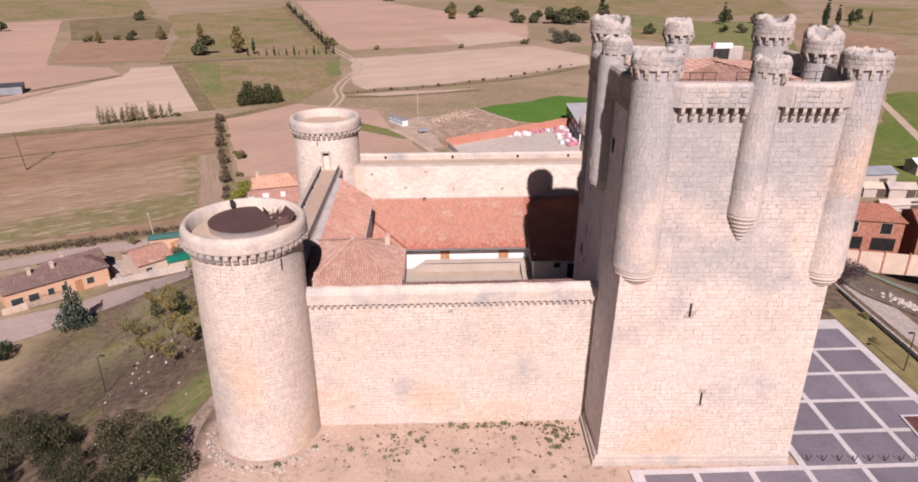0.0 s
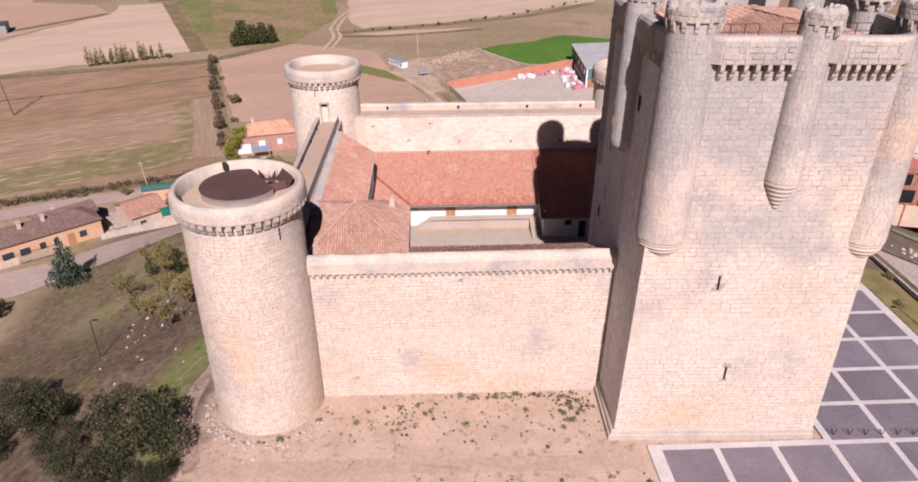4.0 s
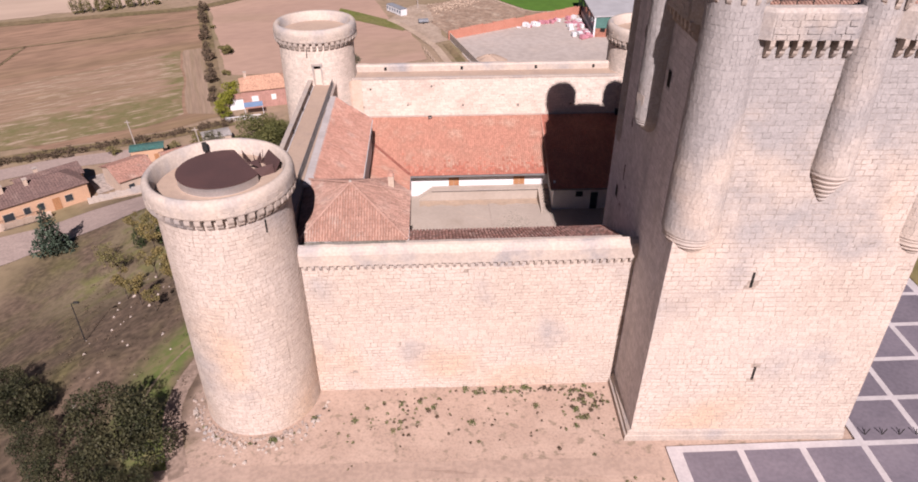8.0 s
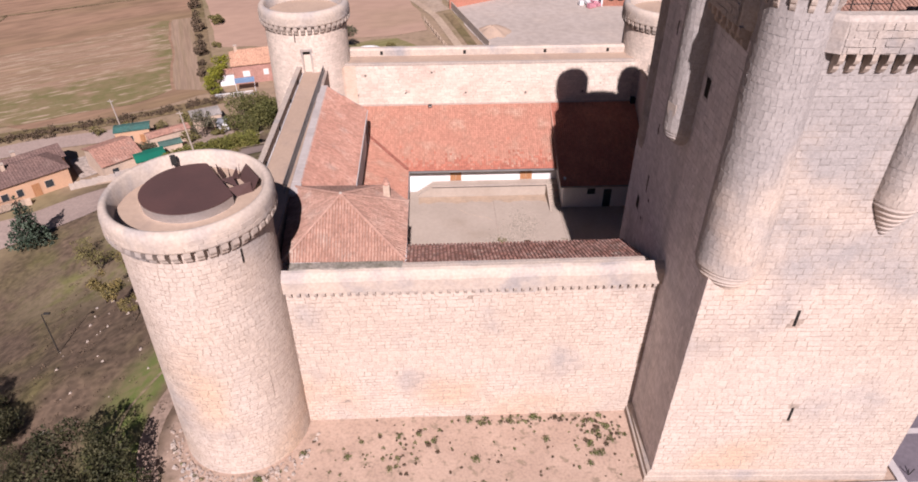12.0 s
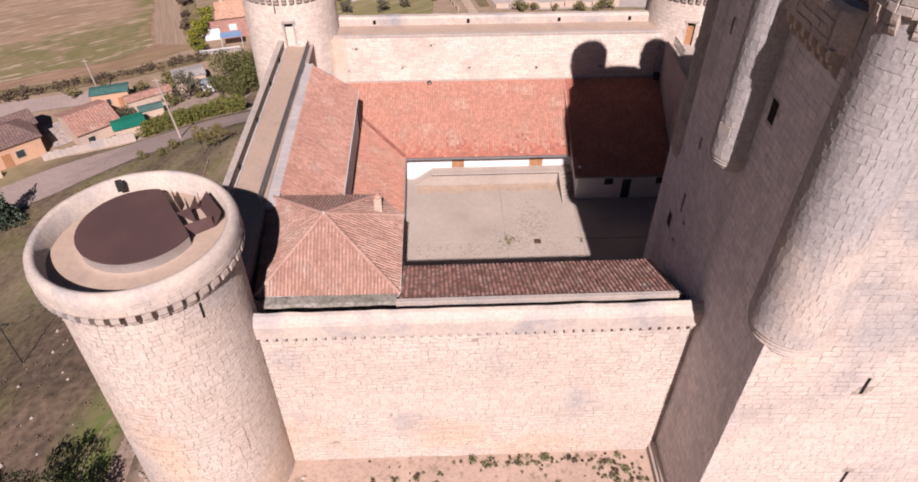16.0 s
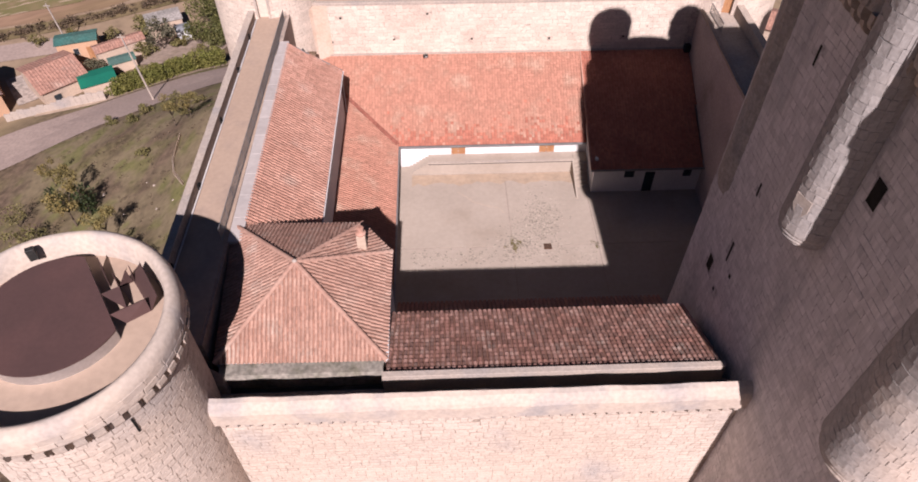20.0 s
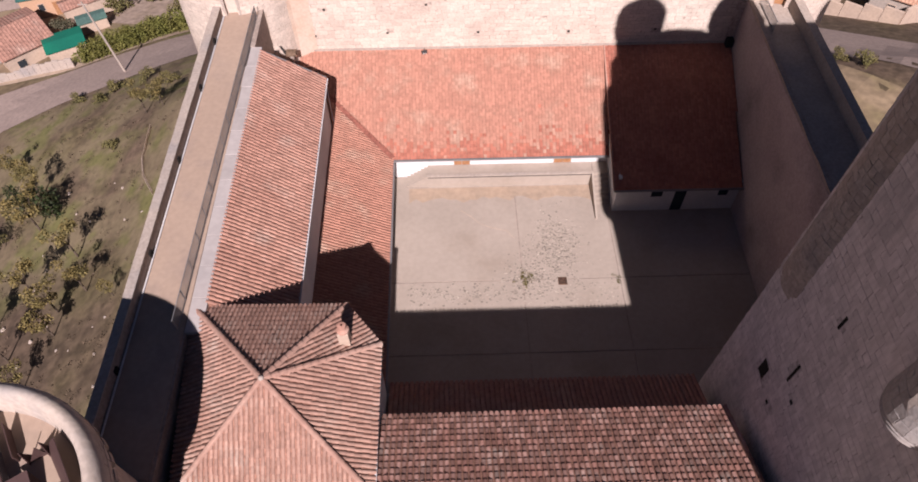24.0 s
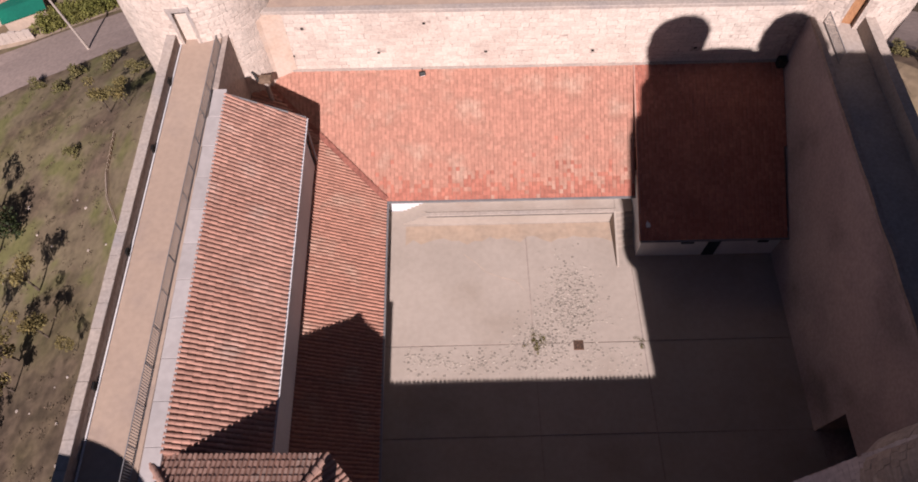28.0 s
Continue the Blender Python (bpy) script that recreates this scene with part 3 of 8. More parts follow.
def ribbon(name, line, width, material, label, lift=0.05, kind="structure", step=2.0, category="road"):
    """A strip that follows the ground along a line of points."""
    pts = [Vector(p) for p in line]
    fine = []
    for p, q in zip(pts, pts[1:]):
        n = max(1, int((q - p).length / step))
        fine += [p.lerp(q, i / n) for i in range(n)]
    fine.append(pts[-1])
    for _ in range(2):
        fine = [fine[0]] + [(fine[i - 1] + fine[i] * 2 + fine[i + 1]) / 4 for i in range(1, len(fine) - 1)] + [fine[-1]]
    vs, fs = [], []
    for i, p in enumerate(fine):
        d = (fine[min(i + 1, len(fine) - 1)] - fine[max(i - 1, 0)]).normalized()
        s = Vector((-d.y, d.x))
        for k in range(5):
            w = p + s * width * (k / 4 - 0.5)
            vs.append((w.x, w.y, ground_z(w.x, w.y) + lift))
        if i:
            o = 5 * i
            fs += [(o - 5 + k, o + k, o + k + 1, o - 4 + k) for k in range(4)]
    fs = [f[::-1] for f in fs]
    return tagged(new(name, mesh_of(name, vs, fs, material)), label, category, kind=kind)


def field(poly, material, label, lift=0.06):
    """A field on the flat valley floor, its edge a little uneven."""
    pts = []
    for (x0, y0), (x1, y1) in zip(poly, poly[1:] + poly[:1]):
        n = max(2, int(math.hypot(x1 - x0, y1 - y0) / 3))
        for i in range(n):
            t = i / n
            at = Vector((x0 + (x1 - x0) * t, y0 + (y1 - y0) * t, 3.3))
            w = 1.6 * noise.noise(at * 0.09) + 0.5 * noise.noise(at * 0.31)
            pts.append((x0 + (x1 - x0) * t + w, y0 + (y1 - y0) * t - w))
    area = sum(a[0] * b[1] - b[0] * a[1] for a, b in zip(pts, pts[1:] + pts[:1]))
    if area < 0:
        pts = pts[::-1]
    bm = bmesh.new()
    bm.faces.new([bm.verts.new((x, y, FLOOR + lift)) for x, y in pts])
    bmesh.ops.triangulate(bm, faces=bm.faces[:])
    me = bpy.data.meshes.new("field")
    bm.to_mesh(me)
    bm.free()
    me.materials.append(material)
    return tagged(new("field", me), label, "field", kind="structure")




def stubble_rows():
    """Stubble rows with pale straw dashes; green regrowth along the near side and the end of the rows."""
    m = surface("stubble rows with green regrowth", (0.272, 0.180, 0.122), (0.238, 0.157, 0.103), (0.205, 0.147, 0.084), scale=0.10, grain=0.9, bump=0.0, grain_amount=0.3, stain=0.5, stain_scale=0.2, stretch=(0.14, 3.4, 1, 30))
    nt = m.node_tree
    nodes, link = nt.nodes, nt.links.new
    bsdf = nodes["Principled BSDF"]
    rows = bsdf.inputs["Base Color"].links[0].from_socket
    where = nodes.new("ShaderNodeNewGeometry").outputs["Position"]

    def along(x, y, d):
        n = nodes.new("ShaderNodeVectorMath")
        n.operation = "DOT_PRODUCT"
        link(where, n.inputs[0])
        n.inputs[1].default_value = d
        s = nodes.new("ShaderNodeMath")
        s.operation = "SUBTRACT"
        link(n.outputs["Value"], s.inputs[0])
        s.inputs[1].default_value = x * d[0] + y * d[1]
        return s.outputs[0]

    def noisy(scale, detail, stretch=None):
        n = nodes.new("ShaderNodeTexNoise")
        n.inputs["Scale"].default_value, n.inputs["Detail"].default_value = scale, detail
        if stretch:
            mp = nodes.new("ShaderNodeMapping")
            mp.vector_type = "TEXTURE"
            mp.inputs["Scale"].default_value = stretch
            mp.inputs["Rotation"].default_value = (0, 0, radians(30))
            link(where, mp.inputs["Vector"])
            link(mp.outputs["Vector"], n.inputs["Vector"])
        else:
            link(where, n.inputs["Vector"])
        return n.outputs["Fac"]

    def ramp(sock, lo, hi):
        r = nodes.new("ShaderNodeMapRange")
        r.interpolation_type = "SMOOTHSTEP"
        r.inputs["From Min"].default_value, r.inputs["From Max"].default_value = lo, hi
        link(sock, r.inputs["Value"])
        return r.outputs["Result"]

    def maths(op, a, b, c=0.0):
        n = nodes.new("ShaderNodeMath")
        n.operation = op
        for k, v in enumerate((a, b, c)):
            if isinstance(v, (int, float)):
                n.inputs[k].default_value = v
            else:
                link(v, n.inputs[k])
        return n.outputs[0]

    def blend(fac, a, b):
        mx = nodes.new("ShaderNodeMix")
        mx.data_type = "RGBA"
        for sock, v in ((mx.inputs[0], fac), (mx.inputs[6], a), (mx.inputs[7], b)):
            if isinstance(v, tuple):
                sock.default_value = (*v, 1)
            else:
                link(v, sock)
        return mx.outputs[2]

    uneven = maths("MULTIPLY_ADD", noisy(0.35, 4.0, (5.0, 0.8, 1.0)), 16.0, -8.0)
    near = ramp(maths("ADD", along(-56, 158, (-0.504, 0.864, 0)), uneven), 19.0, 10.0)
    end = ramp(maths("ADD", along(-57, 165, (-0.953, -0.302, 0)), uneven), 6.5, 1.5)
    green = maths("MULTIPLY", maths("MAXIMUM", near, end), ramp(noisy(0.22, 4.0), 0.22, 0.5))
    grass = blend(ramp(noisy(0.5, 5.0), 0.35, 0.65), (0.168, 0.130, 0.066), (0.132, 0.116, 0.048))
    colour = blend(green, rows, grass)
    straw = ramp(noisy(0.8, 3.0, (3.6, 0.55, 1.0)), 0.555, 0.64)
    link(blend(straw, colour, (0.305, 0.228, 0.158)), bsdf.inputs["Base Color"])
    return m


field([(-110, 172), (-69, 203), (-59.4, 171.4), (-55.3, 157.5), (-62, 151.5), (-72, 146), (-82, 141.5), (-97, 135)], stubble_rows(), "stubble field striped with green regrowth", 0.10)
field([(-142, 229), (-76, 249), (-50, 165), (-47, 157), (-55, 151), (-66, 144), (-77, 140), (-82, 141.5), (-72, 146), (-62, 151.5), (-55.3, 157.5), (-59.4, 171.4), (-69, 203), (-110, 172), (-150, 150), (-190, 200)], BROWNSOIL, "brown fallow field with a furrow across it")
field([(-170, 272), (-145, 342), (-149, 362), (-129, 368), (-86, 263), (-142, 232), (-200, 222)], PALESOIL, "pale harvested stubble field")
field([(-330, 573), (-293, 593), (-196, 371), (-162, 364), (-146, 341), (-172, 278), (-260, 260), (-400, 420)], PINKSOIL, "pinkish ploughed field")
field([(-128, 374), (-50, 388), (-40, 327), (-53, 273), (-86, 265)], MEADOW, "dull green meadow with bare patches")
field([(-459, 806), (-302, 800), (-233, 637), (-340, 592), (-600, 640)], MEADOW, "olive meadow in the distance")
field([(-225, 637), (-133, 695), (-53, 398), (-107, 392), (-142, 384), (-165, 480)], MEADOW, "broad olive green meadow", 0.08)
field([(-226, 461), (-167, 470), (-142, 382), (-197, 375)], BROWNSOIL, "brown fallow plot", 0.10)
field([(-138, 777), (-56, 789), (76, 547), (65, 456), (-45, 418), (-60, 460)], PINKSOIL, "large pinkish ploughed field")
field([(-42, 387), (64, 433), (89, 394), (83.7, 363.6), (32, 325.7), (2, 311), (-27.6, 302), (-33.8, 315)], PALESOIL, "pale bare field")
field([(8, 486), (53, 501), (66, 462), (21, 430)], PALESOIL, "pale rough patch in a ploughed field", 0.10)
field([(-31, 290), (-8, 297.5), (24, 302), (-12, 287.5)], PALESOIL, "thin pale strip field", 0.10)
field([(19.3, 262.4), (54.3, 285), (72, 276), (61, 256), (45, 240), (33.2, 238.4)], GREENCROP, "bright green irrigated crop", 0.12)
field([(-74, 253), (-53, 275), (-20, 262), (-11, 223), (-5.9, 218.4), (-2.2, 206), (-1.4, 193), (-12, 188.8), (-22.5, 187.3), (-40, 182), (-52, 183)], PINKSOIL, "pinkish bare field behind the castle")
field([(-30, 247), (-8, 227), (-8, 219), (-29, 236)], surface("dull grass strip", (0.115, 0.125, 0.03), (0.145, 0.135, 0.045), (0.19, 0.15, 0.085), scale=0.15, grain=1.0, bump=0.0, grain_amount=0.3, stain_scale=0.1), "narrow strip of green crop", 0.12)
field([(5.2, 211), (47, 235.5), (60, 236), (76, 220), (70, 172), (14.4, 172)], GRAVEL, "grey gravel yard of a warehouse", 0.10)
field([(192, 283), (215, 290), (260, 240), (180, 170), (120, 150), (112, 175), (179, 261)], surface("dull green crop", (0.085, 0.115, 0.022), (0.111, 0.122, 0.030), (0.141, 0.133, 0.048), scale=0.03, grain=0.4, bump=0.0, grain_amount=0.2, stain_scale=0.03), "green crop beyond the village")
LUSH = surface("patchy green grass", (0.122, 0.132, 0.042), (0.158, 0.146, 0.060), (0.215, 0.165, 0.098), scale=0.09, grain=0.6, bump=0.0, grain_amount=0.3, stain=0.56, stain_scale=0.07)
field([(-121, 368), (-109, 373), (-89, 303), (-94, 296)], LUSH, "fresh green patch in the meadow", 0.12)
field([(-56, 381), (-48, 386), (-42, 338), (-47, 330)], LUSH, "fresh green patch beside the track", 0.12)
field([(-68.6, 203.5), (-63.0, 206), (-51.3, 171), (-47.2, 157.5), (-54.6, 157.6), (-58.8, 171.4)], surface("ploughed headland", (0.275, 0.196, 0.140), (0.240, 0.166, 0.115), (0.215, 0.158, 0.098), scale=0.3, grain=1.2, bump=0.0, grain_amount=0.22, stain=0.5, stain_scale=0.25, stretch=(0.12, 3.0, 1, 108)), "brown ploughed headland at the end of the stubble rows", 0.12)
field([(-288, 595), (-240, 630), (-197, 568), (-171, 475), (-229, 470)], SCRUB, "scrubby orchard plot with bare soil", 0.12)
field([(177, 623), (215, 564), (252, 562), (268, 522), (241, 466), (205, 382), (168, 430), (150, 540)], LUSH, "green meadow behind the keep", 0.09)
field([(245, 466), (268, 520), (288, 531), (300, 450), (276, 389), (215, 380)], BROWNSOIL, "brown ploughed field behind the keep", 0.10)
ribbon("furrow", [(-150, 184), (-125, 204), (-104, 213), (-71, 229)], 1.0, SCRUB, "dark weedy furrow across the fallow field", 0.15, step=4, category="furrow")
# Narrow dark strip from the foot of the field pole.
ribbon("furrow", [(-113, 191), (-114, 209)], 0.8, SCRUB, "short dark strip running from a pole", 0.15, step=4, category="furrow")
field([(407, 697), (460, 663), (332, 472), (300, 500)], MEADOW, "distant green field")
field([(164, 573), (300, 548), (199, 435), (159, 424), (125, 481)], MEADOW, "meadow behind the keep")
field([(100, 420), (150, 425), (240, 360), (190, 300), (95, 330)], BROWNSOIL, "brown field behind the keep")
field([(60, 800), (420, 900), (330, 620), (150, 590)], MEADOW, "wide olive field in the far distance")
field([(-0.5, 249), (17.0, 262.5), (33.3, 237), (6.0, 213), (0.3, 228)], surface("brown rubble ground", (0.300, 0.215, 0.155), (0.235, 0.160, 0.112), (0.370, 0.292, 0.222), scale=0.28, grain=0.9, bump=0.0, grain_amount=0.3, stain=0.54, stain_scale=0.35), "trampled brown waste ground", 0.09)
field([(-13, 233), (-4, 250), (1, 249), (3.4, 214), (5.6, 209), (1.0, 206), (-4.5, 216)], surface("trodden pale earth", (0.340, 0.262, 0.200), (0.300, 0.225, 0.168), (0.262, 0.200, 0.140), scale=0.2, grain=1.0, bump=0.0, grain_amount=0.2, stain_scale=0.2), "trodden pale earth beside the lane", 0.08)
ribbon("verge", [(17.2, 263.5), (25, 250), (33.3, 236.6), (46, 240.5)], 1.3, DIRT, "pale margin of a green crop", 0.15, step=4, category="verge")

ribbon("dirt_track", [(-60, 430), (-44, 388), (-35, 360), (-40, 320), (-41, 300), (-37, 287), (-39, 262)], 1.3, DIRT, "rutted white dirt track winding between fields", 0.14, step=4)
ribbon("dirt_track", [(-57.2, 431), (-41.3, 389), (-32.3, 360), (-37.3, 321), (-38.2, 300), (-34.4, 287), (-36.4, 262)], 1.3, DIRT, "second rut of the white dirt track", 0.14, step=4)
ribbon("dirt_track", [(186, 282), (160, 215), (150, 190)], 3.0, DIRT, "pale dirt track beside a green crop", 0.14, step=4)
ribbon("road", [(-104, 112), (-88, 126), (-73, 133.6), (-60, 137.2)], 5.0, ASPHALT, "grey back road along the field edge", 0.10)
ribbon("road", [(-97.5, 86.5), (-78.4, 98.0), (-64.4, 105.0), (-54.2, 110.2), (-44.8, 113.6), (-35.6, 115.4), (-26, 118.4), (-14, 123), (10, 128.5), (40, 127)], 9.2, ASPHALT, "grey village road at the foot of the hill", 0.09)
ribbon("verge", [(-100, 128), (-86, 135), (-75, 139), (-66, 141.7), (-57, 145.2), (-50, 149.0), (-43.5, 152.5)], 3.8, SCRUB, "weedy verge between road and field", 0.12, category="verge")
ribbon("verge", [(-145, 228), (-76, 249), (-53, 277)], 5.0, SCRUB, "scrubby field margin", 0.13, step=5, category="verge")
ribbon("verge", [(-75, 247), (-62, 205), (-52, 172), (-49, 162)], 3.2, SCRUB, "weedy ditch between two fields", 0.13, step=5, category="verge")
ribbon("verge", [(-200, 258), (-146, 340)], 4.0, SCRUB, "dry grass field margin", 0.13, step=5, category="verge")
ribbon("verge", [(-140, 375), (-92, 391), (-48, 390)], 7.0, SCRUB, "weedy bank between meadows", 0.13, step=5, category="verge")
ribbon("verge", [(-84, 264), (-129, 370)], 6.0, SCRUB, "scrub beside a meadow", 0.14, step=5, category="verge")
ribbon("verge", [(-138, 720), (-100, 570), (-54, 410)], 9.0, SCRUB, "long hedge bank of dry scrub", 0.13, step=6, category="verge")
ribbon("verge", [(-36, 294), (-20, 299.5), (-7.8, 303.4), (18, 314.5), (45.5, 326), (80, 357)], 4.5, SCRUB, "dry grass margin of a pale field", 0.14, step=5, category="verge")
ribbon("verge", [(-34, 286.5), (-20, 286.0), (-7.6, 289), (22, 298)], 2.6, SCRUB, "weedy margin below a pale strip field", 0.13, step=4, category="verge")
ribbon("road", [(30, 121), (38.5, 112), (46.5, 105.5), (56, 97)], 10.5, ASPHALT, "grey road below the eastern wall", 0.09)
ribbon("verge", [(30, 104.5), (36.5, 97.5), (43, 90), (47, 82)], 7.5, surface("tan dry grass", (0.262, 0.192, 0.122), (0.222, 0.162, 0.100), (0.175, 0.140, 0.072), scale=0.3, grain=1.2, grain_amount=0.3, stain_scale=0.3), "tan dry grass bank above the road", 0.05, category="verge")
ribbon("path", [(-30, 45.6), (-10, 45.3), (6, 45.1), (16.2, 44.9)], 1.6, surface("trodden sandy soil", (0.348, 0.252, 0.196), (0.318, 0.229, 0.178), scale=0.5, grain=3, grain_amount=0.15), "trodden sandy path before the castle wall", 0.03, category="path")
ribbon("path", [(-20.3, 45.4), (-21.9, 49), (-23.3, 52.8), (-22.9, 57), (-21.3, 61)], 1.5, surface("trodden hill soil", (0.266, 0.192, 0.148), (0.222, 0.159, 0.122), scale=0.6, grain=3, grain_amount=0.3), "trodden earth path round the tower", 0.04, category="path")
ribbon("path", [(-25.6, 51.5), (-26.5, 56.2), (-24.6, 59.9), (-22.4, 62.6)], 0.32, surface("worn grass soil", (0.215, 0.165, 0.105), (0.165, 0.140, 0.070), scale=0.8, grain=3, grain_amount=0.3), "faint pale footpath on the slope", 0.04, category="path", step=1.0)



# ---- curtain walls ----
def corbel_shape(width, reach, height, name="corbel", material=COPING):
    """A stepped quarter-round bracket: x along the wall, -y outwards, top at z = 0."""
    prof = [(0, 0), (-reach, 0), (-reach, -height * 0.3), (-reach * 0.86, -height * 0.46), (-reach * 0.6, -height * 0.52), (-reach * 0.55, -height * 0.72), (-reach * 0.3, -height * 0.9), (0, -height)]
    n = len(prof)
    vs = [(-width / 2, y, z) for y, z in prof] + [(width / 2, y, z) for y, z in prof]
    fs = [tuple(range(n)), tuple(range(2 * n - 1, n - 1, -1))] + [((i + 1) % n, i, n + i, n + (i + 1) % n) for i in range(n)]
    return mesh_of(name, vs, fs, material)


def along_x(poly, x0, x1, name, material, cuts=1, rough=0.0):
    """A (y, z) outline drawn out along x, with an uneven upper edge."""
    n = len(poly)
    vs, fs = [], []
    for c in range(cuts + 1):
        x = x0 + (x1 - x0) * c / cuts
        for k, (y, z) in enumerate(poly):
            w = rough * noise.noise(Vector((x * 0.9, k * 3.1, z)))
            vs.append((x, y + w * 0.5, z + w))
    for c in range(cuts):
        o = c * n
        fs += [(o + i, o + (i + 1) % n, o + n + (i + 1) % n, o + n + i) for i in range(n)]
    fs += [tuple(range(n - 1, -1, -1)), tuple(range(cuts * n, cuts * n + n))]
    return mesh_of(name, vs, fs, material)


rng = random.Random(11)
wall_south = tagged(new("wall_south", Geo().box(-12.2, 14.6, 53.9, 55.62, -1.0, 12.35).mesh("wall_south", JOINT)), "tall pale limestone curtain wall of small coursed blocks", "wall", kind="structure")
f_south, w_south = face_map((-12.0, 53.9, -0.6), (14.5, 53.9, -0.6), (14.5, 53.9, 12.5), (-12.0, 53.9, 12.5))
low = lay_courses((0.4, w_south), -0.6, 5.04, (0.24, 0.40), (0.34, 0.78), rng)
top = stone_band(f_south, (2.0, w_south - 0.4), 5.04, 6, wall_south, rng, h=0.34)
low += lay_courses((0.4, 2.0), 5.04, top, (0.30, 0.36), (0.34, 0.7), rng)
low += lay_courses((0.4, w_south), top, 12.42, (0.24, 0.38), (0.34, 0.78), rng)
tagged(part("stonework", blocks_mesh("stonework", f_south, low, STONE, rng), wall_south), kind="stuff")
part("parapet", along_x([(53.9, 12.94), (53.53, 13.0), (53.50, 13.95), (53.58, 14.2), (53.85, 14.5), (54.08, 14.58), (54.16, 14.48), (54.18, 12.3), (53.9, 12.3)][::-1], -11.6, 14.75, "parapet", RIMSTONE, 60, 0.05), wall_south, "weathered grey parapet with a sloping top")
cs = corbel_shape(0.22, 0.37, 0.62)
for i in range(46):
    part("corbel", cs, wall_south, m=pose(-11.05 + i * 0.56, 53.9, 13.02))

wall_west = tagged(new("wall_west", Geo().prism([(-15.2, 57.5), (-12.05, 57.5), (-12.05, 96.0), (-14.86, 96.0)], -4.0, 14.0).mesh("wall_west", MORTAR)), "thick western curtain wall with a sandy wall walk on top", "wall", kind="structure")
part("walk_floor", Geo().prism([(-14.64, 57.6), (-12.2, 57.6), (-12.0, 89.7), (-14.28, 89.7)], 13.98, 14.05).mesh("walk_floor", DECK), wall_west, "sandy screed wall walk")
part("parapet", Geo().prism([(-15.22, 58.2), (-14.80, 58.2), (-14.40, 89.5), (-14.88, 89.5)], 13.9, 14.72).mesh("parapet", MORTAR), wall_west)
for k in range(26):
    y0, y1 = 58.2 + 31.3 * k / 26, 58.2 + 31.3 * (k + 0.985) / 26
    xo0, xo1, xi0, xi1 = [q + (w - q) * (v - 58.2) / 31.3 for q, w in ((-15.24, -14.90), (-14.78, -14.38)) for v in (y0, y1)]
    part("coping_stone", Geo().prism([(xo0, y0), (xi0, y0), (xi1, y1), (xo1, y1)], 14.72, 14.80 + 0.012 * (k * 7 % 3)).mesh("coping_stone", COPING), wall_west)
part("channel", Geo().prism([(-14.71, 58.4), (-14.65, 58.4), (-14.30, 89.4), (-14.36, 89.4)], 14.0, 14.10).mesh("channel", PLASTER), wall_west, "thin white edging along the walk")
CEMENT = surface("pale cement coping", (0.395, 0.355, 0.335), (0.360, 0.322, 0.304), (0.300, 0.275, 0.265), scale=0.35, grain=3, bump=0.1, rand="object", spread=0.08, grain_amount=0.08, stain=0.60, stain_scale=0.3)
for k in range(11):
    part("coping_slab", Geo().box(-12.1, -11.3, 64.5 + 1.92 * k, 66.405 + 1.92 * k, 13.8, 14.05 + 0.008 * (k % 2), 0.015).mesh("coping_slab", CEMENT), wall_west, "pale cement slab beside the roof")
part("corner_fillet", Geo().prism([(-11.72, 89.6), (-11.0, 90.45), (-10.2, 91.08), (-9.0, 91.47), (-9.0, 91.7), (-11.9, 91.7)], 5.5, 13.76).mesh("corner_fillet", surface("salmon lime plaster", (0.500, 0.372, 0.285), (0.520, 0.410, 0.330), (0.455, 0.320, 0.235), scale=0.5, grain=5, bump=0.15, grain_amount=0.1, stain_scale=0.4)), wall_west, "rounded salmon plaster in the corner")
part("inner_face", Geo().box(-12.06, -11.75, 85.6, 91.5, 4.0, 14.1).mesh("inner_face", MORTAR), wall_west)
for y in (62.5, 69.0, 75.5, 81.5, 86.0):
    part("drain_spout", Geo().box(-0.06, 0.06, -0.16, 0.16, 0.0, 0.4, 0.02, m=pose(-14.77 + 0.0128 * (y - 58.2), y, 14.04)).mesh("drain_spout", VOID), wall_west)

rail = thing("railing", "low grey metal mesh railing along the wall walk", "railing")
post = Geo().box(-0.025, 0.025, -0.025, 0.025, 0, 1.0).mesh("post", ZINC)
for i in range(15):
    part("post", post, rail, m=pose(-12.33, 64.6 + i * 1.72, 14.0))
for z in (14.12, 15.0):
    part("rail", Geo().tube((-12.33, 64.6, z), (-12.33, 88.68, z), 0.022).mesh("rail", ZINC), rail)
g = Geo()
for i in range(200):
    g.box(-12.342, -12.318, 64.66 + i * 0.12, 64.69 + i * 0.12, 14.12, 15.0)
part("mesh_panel", g.mesh("mesh_panel", ZINC), rail)
rail.matrix_basis = pose(-12.40, 64.6, 0, 0, 0, -0.83) @ pose(12.33, -64.6, 0)

